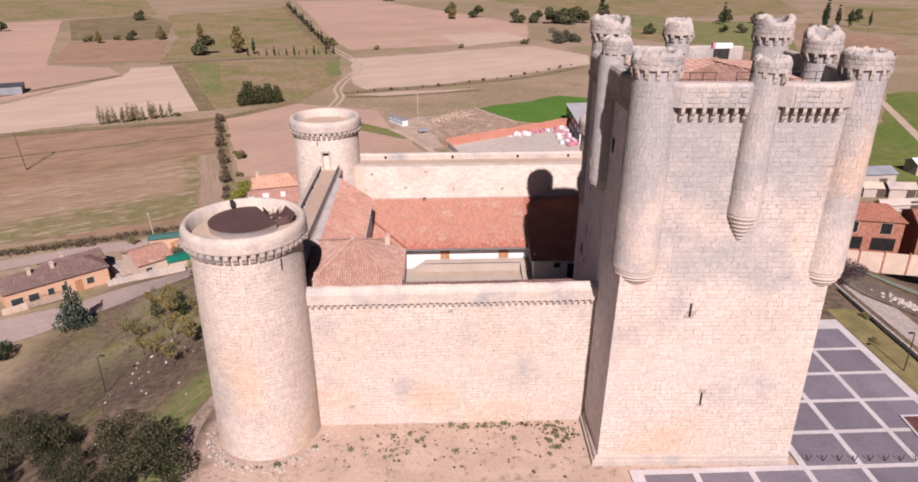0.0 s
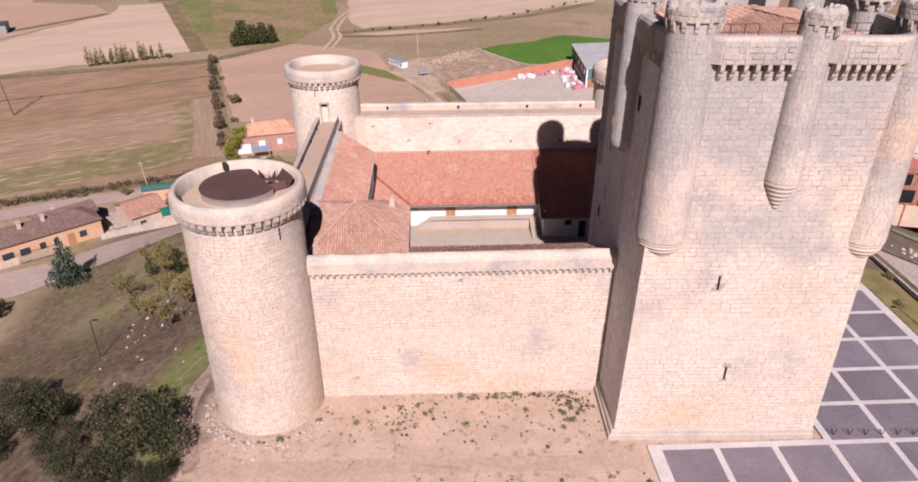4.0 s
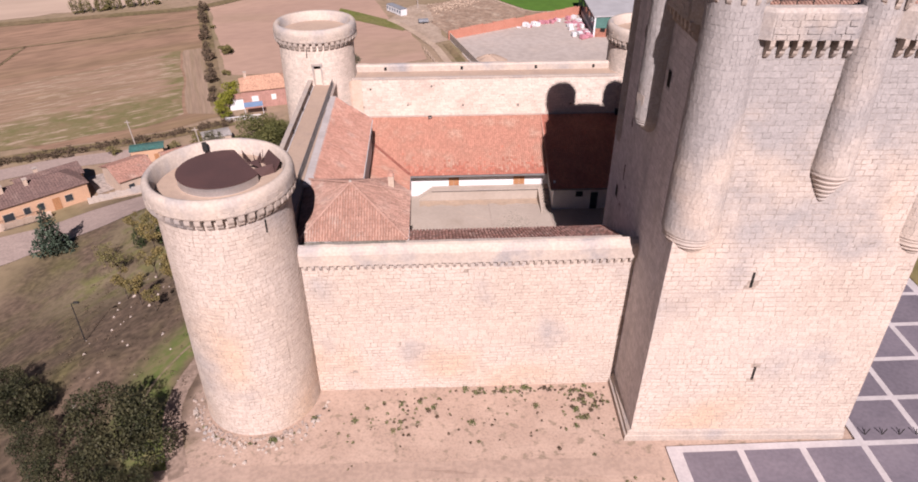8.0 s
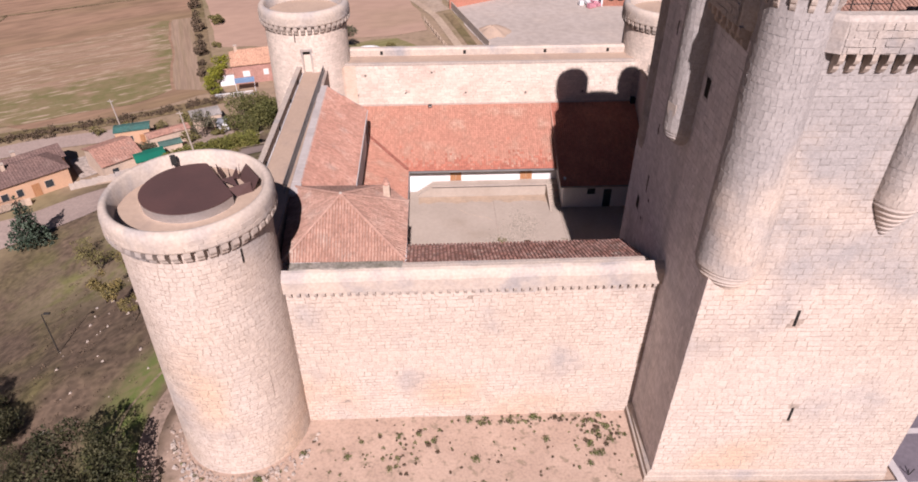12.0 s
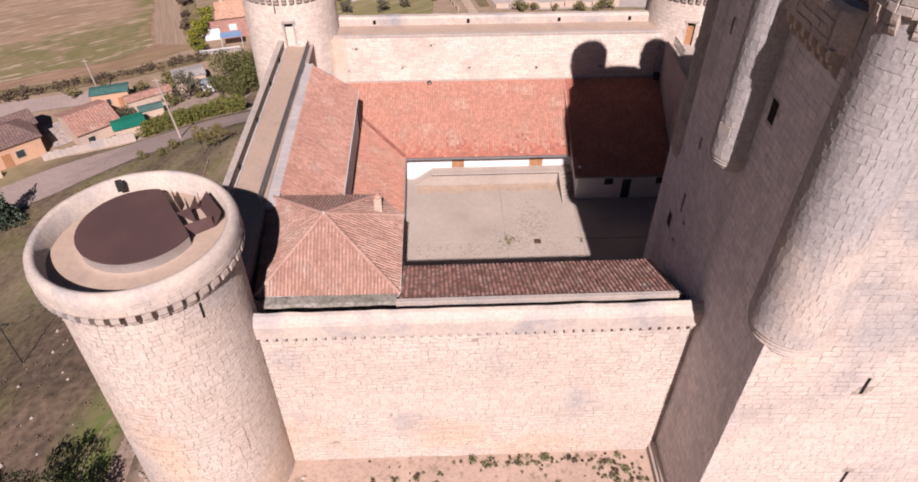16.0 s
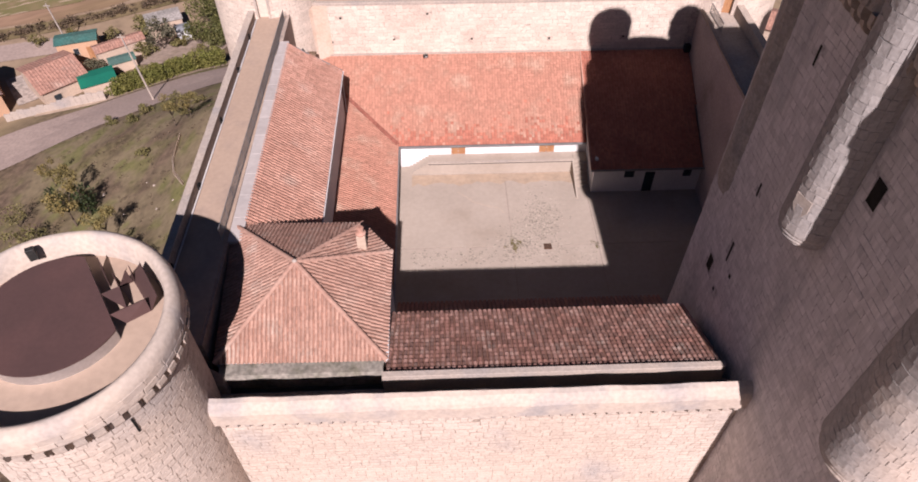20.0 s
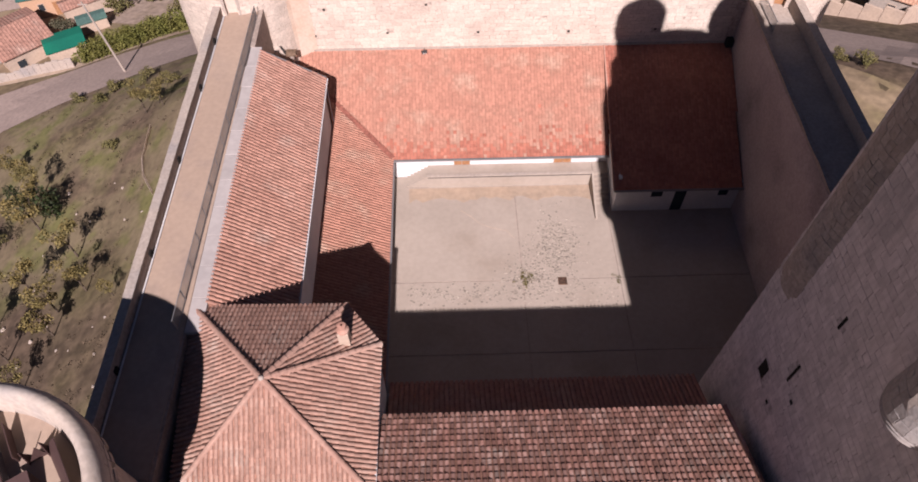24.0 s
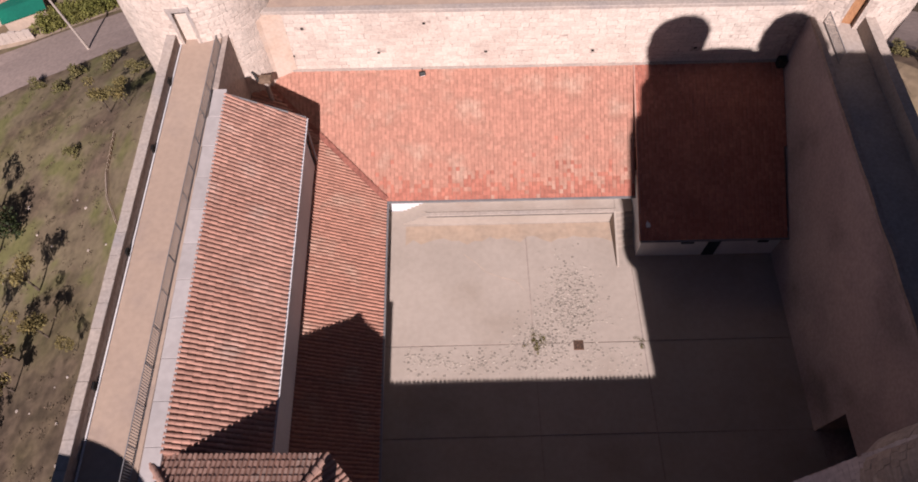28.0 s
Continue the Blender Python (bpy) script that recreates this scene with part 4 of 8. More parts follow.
wall_north = tagged(new("wall_north", Geo().box(-12.06, 25.0, 91.5, 94.9, -6.0, 13.78).mesh("wall_north", JOINT_PALE)), "sunlit northern curtain wall of pale coursed limestone", "wall", kind="structure")
f_north, w_north = face_map((-11.0, 91.5, 7.5), (22.2, 91.5, 7.5), (22.2, 91.5, 13.78), (-11.0, 91.5, 13.78))
holes = [(i * 6.2 + 2.4 + rng.uniform(-1.2, 1.2), 10.35 + rng.uniform(-0.2, 0.2)) for i in range(5)] + [(i * 7.4 + 3.0, 12.7 + rng.uniform(-0.2, 0.2)) for i in range(2)]
blk = lay_courses((0.0, w_north), 7.5, 13.7, (0.26, 0.40), (0.36, 0.80), rng, skip=lambda u, z: any(abs(u - a) < 0.3 and abs(z - b) < 0.2 for a, b in holes))
tagged(part("stonework", blocks_mesh("stonework", f_north, blk, STONE_PALE, rng, gap=0.018, proud=(0.002, 0.014)), wall_north), kind="stuff")
sock = Geo().box(-0.09, 0.09, -0.012, 0.15, -0.08, 0.08).mesh("beam_socket", VOID)
for u, z in holes:
    part("beam_socket", sock, wall_north, m=pose(-11.0 + u, 91.49, z))
part("walk_floor", Geo().box(-10.6, 22.2, 91.9, 94.1, 13.78, 13.84).mesh("walk_floor", DECK), wall_north, "sandy wall walk")
part("walk_edge", Geo().box(-10.6, 22.2, 91.46, 91.9, 13.70, 13.98, 0.03).mesh("walk_edge", COPING), wall_north)
part("parapet", along_x([(94.1, 13.7), (94.08, 14.5), (94.25, 14.72), (94.8, 14.7), (94.95, 14.5), (94.95, 13.0)], -10.6, 21.8, "parapet", RIMSTONE, 50, 0.05), wall_north)
for x in (-6.2, 3.2, 12.4, 19.6):
    part("loophole", Geo().box(x - 0.15, x + 0.15, 94.05, 94.2, 14.0, 14.4).mesh("loophole", VOID), wall_north)

# Tone lifted and cooled to put the wall's skylit shade into the colour.
PATCHED = surface("patchy stained plaster with shade tone", (0.395, 0.322, 0.307), (0.335, 0.272, 0.265), (0.185, 0.155, 0.157), scale=0.3, grain=5.0, bump=0.2, stain=0.54, stain_scale=0.22, grain_amount=0.14)
WALK_E = 12.7
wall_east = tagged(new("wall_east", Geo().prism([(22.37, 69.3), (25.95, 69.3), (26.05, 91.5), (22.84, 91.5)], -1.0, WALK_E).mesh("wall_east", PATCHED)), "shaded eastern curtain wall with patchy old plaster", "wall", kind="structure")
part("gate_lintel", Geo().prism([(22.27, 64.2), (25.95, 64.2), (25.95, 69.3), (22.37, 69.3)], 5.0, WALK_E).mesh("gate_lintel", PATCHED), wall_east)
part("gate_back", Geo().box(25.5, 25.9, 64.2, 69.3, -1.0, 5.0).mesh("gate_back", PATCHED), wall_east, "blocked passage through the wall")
g = Geo()
for k in range(40):
    y0, y1 = 64.4 + 27.0 * k / 40, 64.4 + 27.0 * (k + 1) / 40
    x0, x1 = [22.27 + 0.57 * (v - 64.2) / 27.3 for v in (y0, y1)]
    h0, h1 = [12.9 + 0.10 * noise.noise(Vector((v * 0.5, 3.0, 0.0))) for v in (y0, y1)]
    g.add([(x0, y0, 12.3), (x1, y1, 12.3), (x1 + 0.02, y1, h1), (x0 + 0.02, y0, h0), (x0 + 0.34, y0, 12.3), (x1 + 0.34, y1, 12.3), (x1 + 0.3, y1, h1 + 0.03), (x0 + 0.3, y0, h0 + 0.03)], [(0, 3, 2, 1), (4, 5, 6, 7), (3, 7, 6, 2)] + ([(0, 4, 7, 3)] if k == 0 else []) + ([(1, 2, 6, 5)] if k == 39 else []))
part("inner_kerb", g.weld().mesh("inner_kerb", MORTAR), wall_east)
# Grey in place of sandy screed: the walk's cool shade put in colour.
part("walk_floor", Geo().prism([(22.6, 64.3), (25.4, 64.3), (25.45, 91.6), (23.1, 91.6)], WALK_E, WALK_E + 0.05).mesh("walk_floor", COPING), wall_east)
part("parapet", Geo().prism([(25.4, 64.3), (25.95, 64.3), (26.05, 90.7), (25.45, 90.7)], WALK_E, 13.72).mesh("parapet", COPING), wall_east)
g = Geo()
for i in range(30):
    g.box(-0.01, 0.01, 0.1 + i * 0.11, 0.12 + i * 0.11, 0.0, 0.85)
g.box(-0.02, 0.02, 0.0, 3.4, 0.82, 0.87).box(-0.02, 0.02, 0.0, 3.4, 0.04, 0.08)
er = thing("railing", "short grey metal railing at the tower door", "railing", at=(23.6, 87.7, WALK_E + 0.05))
part("mesh_panel", g.mesh("mesh_panel", ZINC), er)


# ---- round towers ----
def shaft_with_hole(cx, cy, radius, z0, z1, hole=None, n=72, step=1.0, sector=None):
    """A round wall; hole = (first column, columns, bottom, top) is left open, and a sector (from, to, top) where the curtain walls close the corner."""
    zs = [z0 + i * (z1 - z0) / max(1, int((z1 - z0) / step)) for i in range(max(1, int((z1 - z0) / step)) + 1)]
    if sector:
        zs = sorted(set(zs + [sector[2]]))
    if hole:
        zs = sorted(set([z for z in zs if min(abs(z - hole[2]), abs(z - hole[3])) > 0.2] + [hole[2], hole[3]]))
    vs = [(cx + radius(z) * math.cos(2 * math.pi * k / n), cy + radius(z) * math.sin(2 * math.pi * k / n), z) for z in zs for k in range(n)]
    fs = []
    for j in range(len(zs) - 1):
        for k in range(n):
            if sector and sector[0] <= k < sector[1] and zs[j] < sector[2] - 0.01:
                continue
            if hole and hole[2] - 0.01 <= zs[j] < hole[3] - 0.01 and hole[0] <= k < hole[0] + hole[1]:
                continue
            fs.append((j * n + k, j * n + (k + 1) % n, (j + 1) * n + (k + 1) % n, (j + 1) * n + k))
    return vs, fs


def round_tower(label, cx, cy, r, z0, zc, ztop, rim, inner, deck, seed, hole=None, band=None, corbels=42, arc=None, sector=None, stone=STONE, joint=JOINT):
    rng = random.Random(seed)
    radius = lambda z: r + 0.12 * max(0.0, 1 - z / 18) + 0.30 * max(0.0, 1 - (z - z0) / 2.2) ** 2
    tower = thing("round_tower", label, "tower")
    vs, fs = shaft_with_hole(cx, cy, lambda z: radius(z) - 0.018, z0, zc, hole, sector=sector)
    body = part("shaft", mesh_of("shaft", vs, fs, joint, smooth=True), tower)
    f = round_map(cx, cy, radius)
    r0 = radius(10.0)
    span = (0.0, 2 * math.pi * r0) if arc is None else (radians(arc[0]) * r0, radians(arc[1]) * r0)
    skip = None
    if hole:
        ha, hb = (hole[0] - 0.3) / 72 * 2 * math.pi * r0, (hole[0] + hole[1] + 0.3) / 72 * 2 * math.pi * r0
        skip = lambda u, z: ha - 0.2 < u % (2 * math.pi * r0) < hb + 0.2 and hole[2] - 0.15 < z < hole[3] + 0.2
    if sector:
        sa, sb, opening = sector[0] / 72 * 2 * math.pi * r0, sector[1] / 72 * 2 * math.pi * r0, skip
        skip = lambda u, z: (sa < u < sb and z < sector[2]) or (opening is not None and opening(u, z))
    if band:
        b0, rows, u0, u1 = band
        u0, u1 = radians(u0) * r0, radians(u1) * r0
        top = stone_band(f, (u0, u1), b0, rows, body, rng, h=0.34)
        blk = lay_courses(span, z0 + 0.2, b0, (0.24, 0.40), (0.30, 0.56), rng)
        blk += lay_courses((u1 + 0.05, span[1]), b0, top, (0.26, 0.38), (0.30, 0.56), rng)
        blk += lay_courses((span[0], u0 - 0.05), b0, top, (0.26, 0.38), (0.30, 0.56), rng)
        blk += lay_courses(span, top, zc - 0.1, (0.24, 0.40), (0.30, 0.60), rng)
    else:
        blk = lay_courses(span, z0 + 0.2, zc - 0.1, (0.26, 0.40), (0.30, 0.58), rng, skip)
    tagged(part("stonework", blocks_mesh("stonework", f, blk, stone, rng, proud=(0.002, 0.008)), tower), kind="stuff")
    cs = corbel_shape(0.40, rim - r + 0.04, 0.95)
    for i in range(corbels):
        a = 2 * math.pi * i / corbels
        part("corbel", cs, tower, m=pose(cx, cy, zc + 0.12, 0, 0, math.degrees(a) + 90) @ pose(0, -r, 0))
    h = ztop - zc
    crown = part("parapet", Geo().lathe(cx, cy, [(r - 0.02, zc - 0.02), (rim - 0.04, zc + 0.1), (rim, zc + 0.22), (rim + 0.02, zc + h * 0.62), (rim - 0.05, zc + h * 0.84), (rim - 0.28, ztop), (inner + 0.12, ztop - 0.02), (inner, ztop - 0.12), (inner - 0.2, deck)], 96, wobble=0.03, seed=seed).mesh("parapet", RIMSTONE, smooth=True), tower, "swelling grey parapet on a ring of corbels")
    blk = lay_courses((0, 2 * math.pi * rim), zc + 0.22, zc + h * 0.62, (0.26, 0.36), (0.5, 1.1), rng)
    tagged(part("stonework", blocks_mesh("stonework", round_map(cx, cy, lambda z: rim + 0.012), blk, RIMSTONE, rng, gap=0.02, proud=(0.012, 0.03)), tower), kind="stuff")
    part("deck", Geo().lathe(cx, cy, [(inner + 0.2, deck - 0.3), (inner + 0.2, deck), (0.01, deck)], 48).mesh("deck", DECK), tower, "sandy tower deck")
    if hole:
        a = 2 * math.pi * (hole[0] + hole[1] / 2) / 72
        m = pose(cx, cy, 0, 0, 0, math.degrees(a) - 90)
        w = 2 * math.pi * r / 72 * hole[1] / 2
        back = Geo().box(-w - 0.2, w + 0.2, r - 1.2, r - 0.9, hole[2] - 0.1, hole[3] + 0.2, m=m)
        reveal = Geo().box(-w - 0.2, -w, r - 1.2, r - 0.02, hole[2], hole[3], m=m).box(w, w + 0.2, r - 1.2, r - 0.02, hole[2], hole[3], m=m).box(-w, w, r - 1.2, r - 0.02, hole[3], hole[3] + 0.15, m=m)
        door = part("doorway", back.mesh("doorway", VOID), tower)
        part("reveal", reveal.mesh("reveal", COPING), door, "stone reveal of the doorway")
        part("door_leaf", Geo().box(-w + 0.02, w - 0.02, r - 0.42, r - 0.36, hole[2], hole[3] - 0.45, 0.01, m=m).mesh("door_leaf", STONE_PALE if cx < 0 else DOORWOOD), door)
        part("lintel", Geo().box(-w - 0.25, w + 0.25, r - 0.1, r + 0.06, hole[3], hole[3] + 0.28, 0.02, m=m).mesh("lintel", COPING), door)
    return tower


sw_tower = round_tower("massive round corner tower of pale coursed limestone with corbelled parapet", -15.45, 53.9, 4.55, -2.5, 19.80, 21.25, 5.04, 4.48, 20.15, 5, band=(6.2, 7, 222, 318), corbels=46)
nw_tower = round_tower("round corner tower with a small doorway onto the wall walk", -14.1, 93.3, 4.35, -6.0, 18.95, 20.5, 4.78, 4.10, 19.4, 6, hole=(54, 2, 14.05, 16.4), sector=(52, 59, 14.0), stone=STONE_PALE, joint=JOINT_PALE)
round_tower("round corner tower behind the keep, with a small door", 25.9, 94.8, 4.4, -6.0, 17.7, 19.3, 4.80, 4.12, 18.2, 7, hole=(50, 2, 12.75, 15.1), sector=(37, 54, 12.7), stone=STONE_PALE, joint=JOINT_PALE)
for tw, cx, cy in ((sw_tower, -15.45, 53.9), (nw_tower, -14.1, 93.3)):
    for a, z in ((-42, 18.3),) if tw is sw_tower else ((262, 17.9),):
        m = pose(cx, cy, z, 0, 0, a - 90)
        part("arrow_slit", Geo().box(-0.045, 0.045, 4.2, 4.385 if tw is nw_tower else 4.60, -0.5, 0.5, m=m).mesh("arrow_slit", VOID), tw)

# rusted steel cover and folded screen on the south-west tower
cover = thing("stair_cover", "round rust-brown steel cover over the tower stair", "cover")
disc = []
DECK_Z, LID_Z = 20.15, 20.74
cc = Vector((-15.55, 54.6))
ca, cb = Vector((-15.08, 57.26)), Vector((-12.4, 53.07))
nrm = Vector(((cb - ca).y, -(cb - ca).x)).normalized()
if (cc - ca).dot(nrm) > 0:
    nrm = -nrm
for k in range(96):
    p = cc + 2.94 * Vector((math.cos(2 * math.pi * k / 96), math.sin(2 * math.pi * k / 96)))
    disc.append(tuple(p - nrm * max(0.0, (p - ca).dot(nrm))))
part("skirt", Geo().prism(disc, DECK_Z, LID_Z).mesh("skirt", STEEL), cover, "bare steel skirt")
big = [tuple(cc + (Vector(p) - cc) * 1.012) for p in disc]
part("lid", Geo().prism(big, LID_Z, LID_Z + 0.06).mesh("lid", CORTEN), cover, "flat rust-brown lid")
screen = thing("steel_screen", "folded rust-brown steel plates beside the stair cover", "screen")


def steel_plate(a, b, c, d=None, thick=0.03):
    """A thin leaning plate through three or four corners."""
    part("plate", Geo().slab([a, b, c] + ([d] if d else []), thick).mesh("plate", CORTEN), screen)


steel_plate((-13.25, 56.85, DECK_Z), (-11.94, 55.01, DECK_Z), (-11.43, 55.05, 21.1), (-12.56, 56.78, 21.15))
steel_plate((-12.77, 54.42, DECK_Z), (-11.94, 55.01, DECK_Z), (-12.01, 55.12, 20.8), (-13.21, 54.39, 20.78))
steel_plate((-13.90, 55.46, 20.78), (-12.70, 54.80, 20.62), (-13.27, 55.86, 20.8))
steel_plate((-12.70, 54.80, 20.62), (-12.95, 55.60, DECK_Z), (-13.27, 55.86, 20.8))
steel_plate((-13.61, 56.30, DECK_Z), (-13.10, 56.60, DECK_Z), (-13.08, 56.46, 21.1))
steel_plate((-13.62, 56.58, DECK_Z), (-13.60, 56.22, DECK_Z), (-13.59, 56.31, 21.1))
steel_plate((-13.15, 56.86, DECK_Z), (-13.02, 56.50, DECK_Z), (-12.98, 56.62, 21.2))
steel_plate((-14.68, 57.45, DECK_Z), (-14.0, 56.35, DECK_Z), (-13.98, 56.32, 20.7), (-14.70, 57.50, 20.76))
box = thing("vent_box", "small dark metal box on the tower parapet", "box")
part("housing", Geo().box(-0.17, 0.17, -0.13, 0.13, -0.35, 0.28, 0.02, m=pose(-17.3, 57.5, 21.15, 0, 0, 24)).mesh("housing", IRON), box)
part("bracket", Geo().box(-0.05, 0.05, 0.13, 0.5, -0.1, 0.0, 0.01, m=pose(-17.3, 57.5, 21.15, 0, 0, 24)).mesh("bracket", IRON), box)


# ---- the keep ----
keep = thing("keep", "great square limestone keep with eight turrets and machicolations", "keep")
KB = [(14.15, 47.5), (30.92, 46.9), (31.9, 64.7), (14.72, 64.7)]
KT = [(14.85, 47.476), (30.9, 46.909), (31.8, 64.4), (14.98, 64.4)]
Z0, ZT = -0.8, 31.7
g = Geo()
for k in range(4):
    fk, wk = face_map((*KB[k], Z0), (*KB[(k + 1) % 4], Z0), (*KT[(k + 1) % 4], ZT), (*KT[k], ZT))
    uu, zz = np.meshgrid(np.linspace(0, wk, 13), np.linspace(Z0, ZT, 17))
    g.add(fk(uu, zz, uu * 0).reshape(-1, 3).tolist(), [(r * 13 + c, r * 13 + c + 1, r * 13 + c + 14, r * 13 + c + 13) for r in range(16) for c in range(12)])
g.add([(*p, ZT) for p in KT], [(0, 1, 2, 3)])
g.weld()
body = part("body", g.mesh("body", JOINT), keep)
slits = [(6.05, 15.3), (8.2, 6.8)]
near = lambda u, z: any(abs(u - a) < 0.22 and abs(z - b) < 0.75 for a, b in slits)
f_keep, w_keep = face_map((*KB[0], Z0), (*KB[1], Z0), (*KT[1], ZT), (*KT[0], ZT))
rng = random.Random(21)
blk = lay_courses((0, w_keep), Z0 + 0.8, 8.2, (0.26, 0.40), (0.36, 0.80), rng, near)
top = stone_band(f_keep, (0.0, w_keep), 8.2, 11, body, rng, h=0.36)
blk += lay_courses((0, w_keep), top, 31.0, (0.28, 0.46), (0.40, 0.92), rng, near)
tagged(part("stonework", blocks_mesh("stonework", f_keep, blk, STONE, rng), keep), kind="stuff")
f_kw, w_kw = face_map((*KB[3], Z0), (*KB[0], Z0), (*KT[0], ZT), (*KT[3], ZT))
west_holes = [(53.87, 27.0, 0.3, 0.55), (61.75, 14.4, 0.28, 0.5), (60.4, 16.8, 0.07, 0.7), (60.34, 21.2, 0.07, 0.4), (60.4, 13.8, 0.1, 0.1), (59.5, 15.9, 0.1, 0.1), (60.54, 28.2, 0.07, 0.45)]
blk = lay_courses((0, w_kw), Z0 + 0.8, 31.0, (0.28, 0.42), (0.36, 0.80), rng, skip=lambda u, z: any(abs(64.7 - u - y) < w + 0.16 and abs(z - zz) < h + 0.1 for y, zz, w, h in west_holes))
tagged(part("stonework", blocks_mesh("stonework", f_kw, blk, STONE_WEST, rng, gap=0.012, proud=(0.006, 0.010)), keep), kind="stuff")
cs = np.linspace(0.02, w_kw - 0.02, 13)
rs = np.linspace(Z0 + 0.2, ZT - 0.2, 17)
uu, zz = np.meshgrid(cs, rs)
# Joints carry the same cool shade tint as the west blocks.
part("joint_face", mesh_of("joint_face", f_kw(uu, zz, uu * 0 + 0.003).reshape(-1, 3).tolist(), [(r * 13 + c, r * 13 + c + 1, r * 13 + c + 14, r * 13 + c + 13) for r in range(16) for c in range(12)], surface("lichened lime joints tinted for shade", (0.430, 0.390, 0.380), (0.395, 0.358, 0.348), (0.282, 0.264, 0.266), scale=0.3, grain=5, bump=0.3, stain=0.54, stain_scale=0.5)), keep, "lime pointing of the lichened face, tinted for its shade")
for u, z in slits:
    c = f_keep(np.array(u), np.array(z), np.array(0.0))
    part("arrow_slit", Geo().box(-0.085, 0.085, -0.035, 0.2, -0.62, 0.62, m=pose(c[0], c[1], z, 0, 0, -2)).mesh("arrow_slit", VOID), keep)
for y, z, w, h in west_holes:
    c = f_kw(np.array(64.7 - y), np.array(z), np.array(0.0))
    part("window_slit", Geo().box(-0.015, 0.2, -w, w, -h, h, m=pose(c[0], c[1], c[2])).mesh("window_slit", VOID), keep)
# splayed footing
SPLAY = ((-0.40, -0.13), (0.10, -0.13), (0.10, 0.3), (-0.40, 0.3))
foot = [[(x + sx * k, y + sy * k, z) for (x, y), (sx, sy) in zip(KB, SPLAY)] for k, z in ((1.0, Z0), (0.97, 0.30), (0.62, 0.38), (0.58, 0.74), (0.10, 0.90), (0.0, 0.94))]
g = Geo()
g.add([p for ring in foot for p in ring], [(o + i, o + (i + 1) % 4, o + 4 + (i + 1) % 4, o + 4 + i) for o in range(0, 20, 4) for i in range(4)])
part("footing", g.mesh("footing", COPING), keep, "worn splayed footing course")


def turret(cx, cy, r, tip, base, zc, ztop, crown, seed, lean=(0, 0), corbels=12, stones=(0.32, 0.5), gaps=(), mat=STONE, cone=False):
    """A round turret on a stepped cone, with a corbelled crown, its top broken."""
    rng = random.Random(seed)
    prof = [(0.05, tip)]
    rings = 6
    for i in range(rings):
        z, rr = tip + (base - tip) * (i + 1) / rings, r * (((i + 1) / rings) ** 0.8 if cone else math.sin(math.pi / 2 * (i + 1) / rings))
        prof += [(max(prof[-1][0], rr - 0.03), z - (base - tip) / rings * 0.62), (rr + 0.04, z - (base - tip) / rings * 0.3), (rr + 0.02, z)]
    slim = lambda z: r * (1.06 - 0.12 * (z - base) / (zc - base))
    prof += [(slim(base) - 0.022, base + 0.1), (slim(zc) - 0.022, zc)]
    t = part("turret", Geo().lathe(cx, cy, prof, 40).mesh("turret", mat, smooth=False), keep)
    f = round_map(cx, cy, slim)
    blk = lay_courses((0, 2 * math.pi * r), base + 0.12, zc - 0.4, stones, (0.26, 0.44), rng)
    tagged(part("stonework", blocks_mesh("stonework", f, blk, mat, rng, gap=0.009, proud=(0.0, 0.008), jitter=0.02), t), kind="stuff")
    cs = corbel_shape(0.24, crown - r * 0.94 + 0.04, 0.75)
    for i in range(corbels):
        part("corbel", cs, t, m=pose(cx + lean[0], cy + lean[1], zc + 0.1, 0, 0, 360 * i / corbels + 90) @ pose(0, -r * 0.94, 0))
    n = 64
    cx, cy = cx + lean[0], cy + lean[1]
    vs, fs = [], []
    prof = [(r * 0.94 - 0.02, zc), (crown - 0.03, zc + 0.1), (crown - 0.03, zc + 0.4), (crown - 0.05, ztop - 0.34), (crown - 0.14, ztop - 0.14), (crown - 0.32, ztop - 0.02), (crown - 0.52, ztop), (crown - 0.66, ztop - 0.15), (crown - 0.7, zc - 0.6), (0.02, zc - 0.7)]
    for k in range(n):
        a = 2 * math.pi * k / n
        cut = 0.05 * (int(k * 0.37 + seed) % 3) + max([0.0] + [d * max(0.0, 1 - abs((math.degrees(a) - g0 + 180) % 360 - 180) / w) ** 0.7 for g0, w, d in gaps])
        for rr, z in prof:
            w = 0.10 * noise.noise(Vector((math.cos(a) * 4 + seed, math.sin(a) * 4, z * 1.1)))
            zz = z if z < ztop - 0.6 else max(zc - 0.5, z - cut + w * 1.6)
            vs.append((cx + (rr + w * 0.25) * math.cos(a), cy + (rr + w * 0.25) * math.sin(a), zz))
    m = len(prof)
    fs = [(k * m + j, ((k + 1) % n) * m + j, ((k + 1) % n) * m + j + 1, k * m + j + 1) for k in range(n) for j in range(m - 1)]
    part("crown", mesh_of("crown", vs, fs, GREYSTONE), t, "broken crown of the turret")
    broken = lambda u, z: any(abs((math.degrees(u / crown) - g0 + 180) % 360 - 180) < w + 8 and z > ztop - d - 0.3 for g0, w, d in gaps)
    blk = lay_courses((0, 2 * math.pi * crown), zc + 0.06, ztop - 0.28, (0.28, 0.38), (0.34, 0.6), rng, skip=broken)
    tagged(part("stonework", blocks_mesh("stonework", round_map(cx, cy, lambda z: crown), blk, GREYSTONE, rng, gap=0.03, proud=(0.0, 0.03)), t), kind="stuff")
    return t


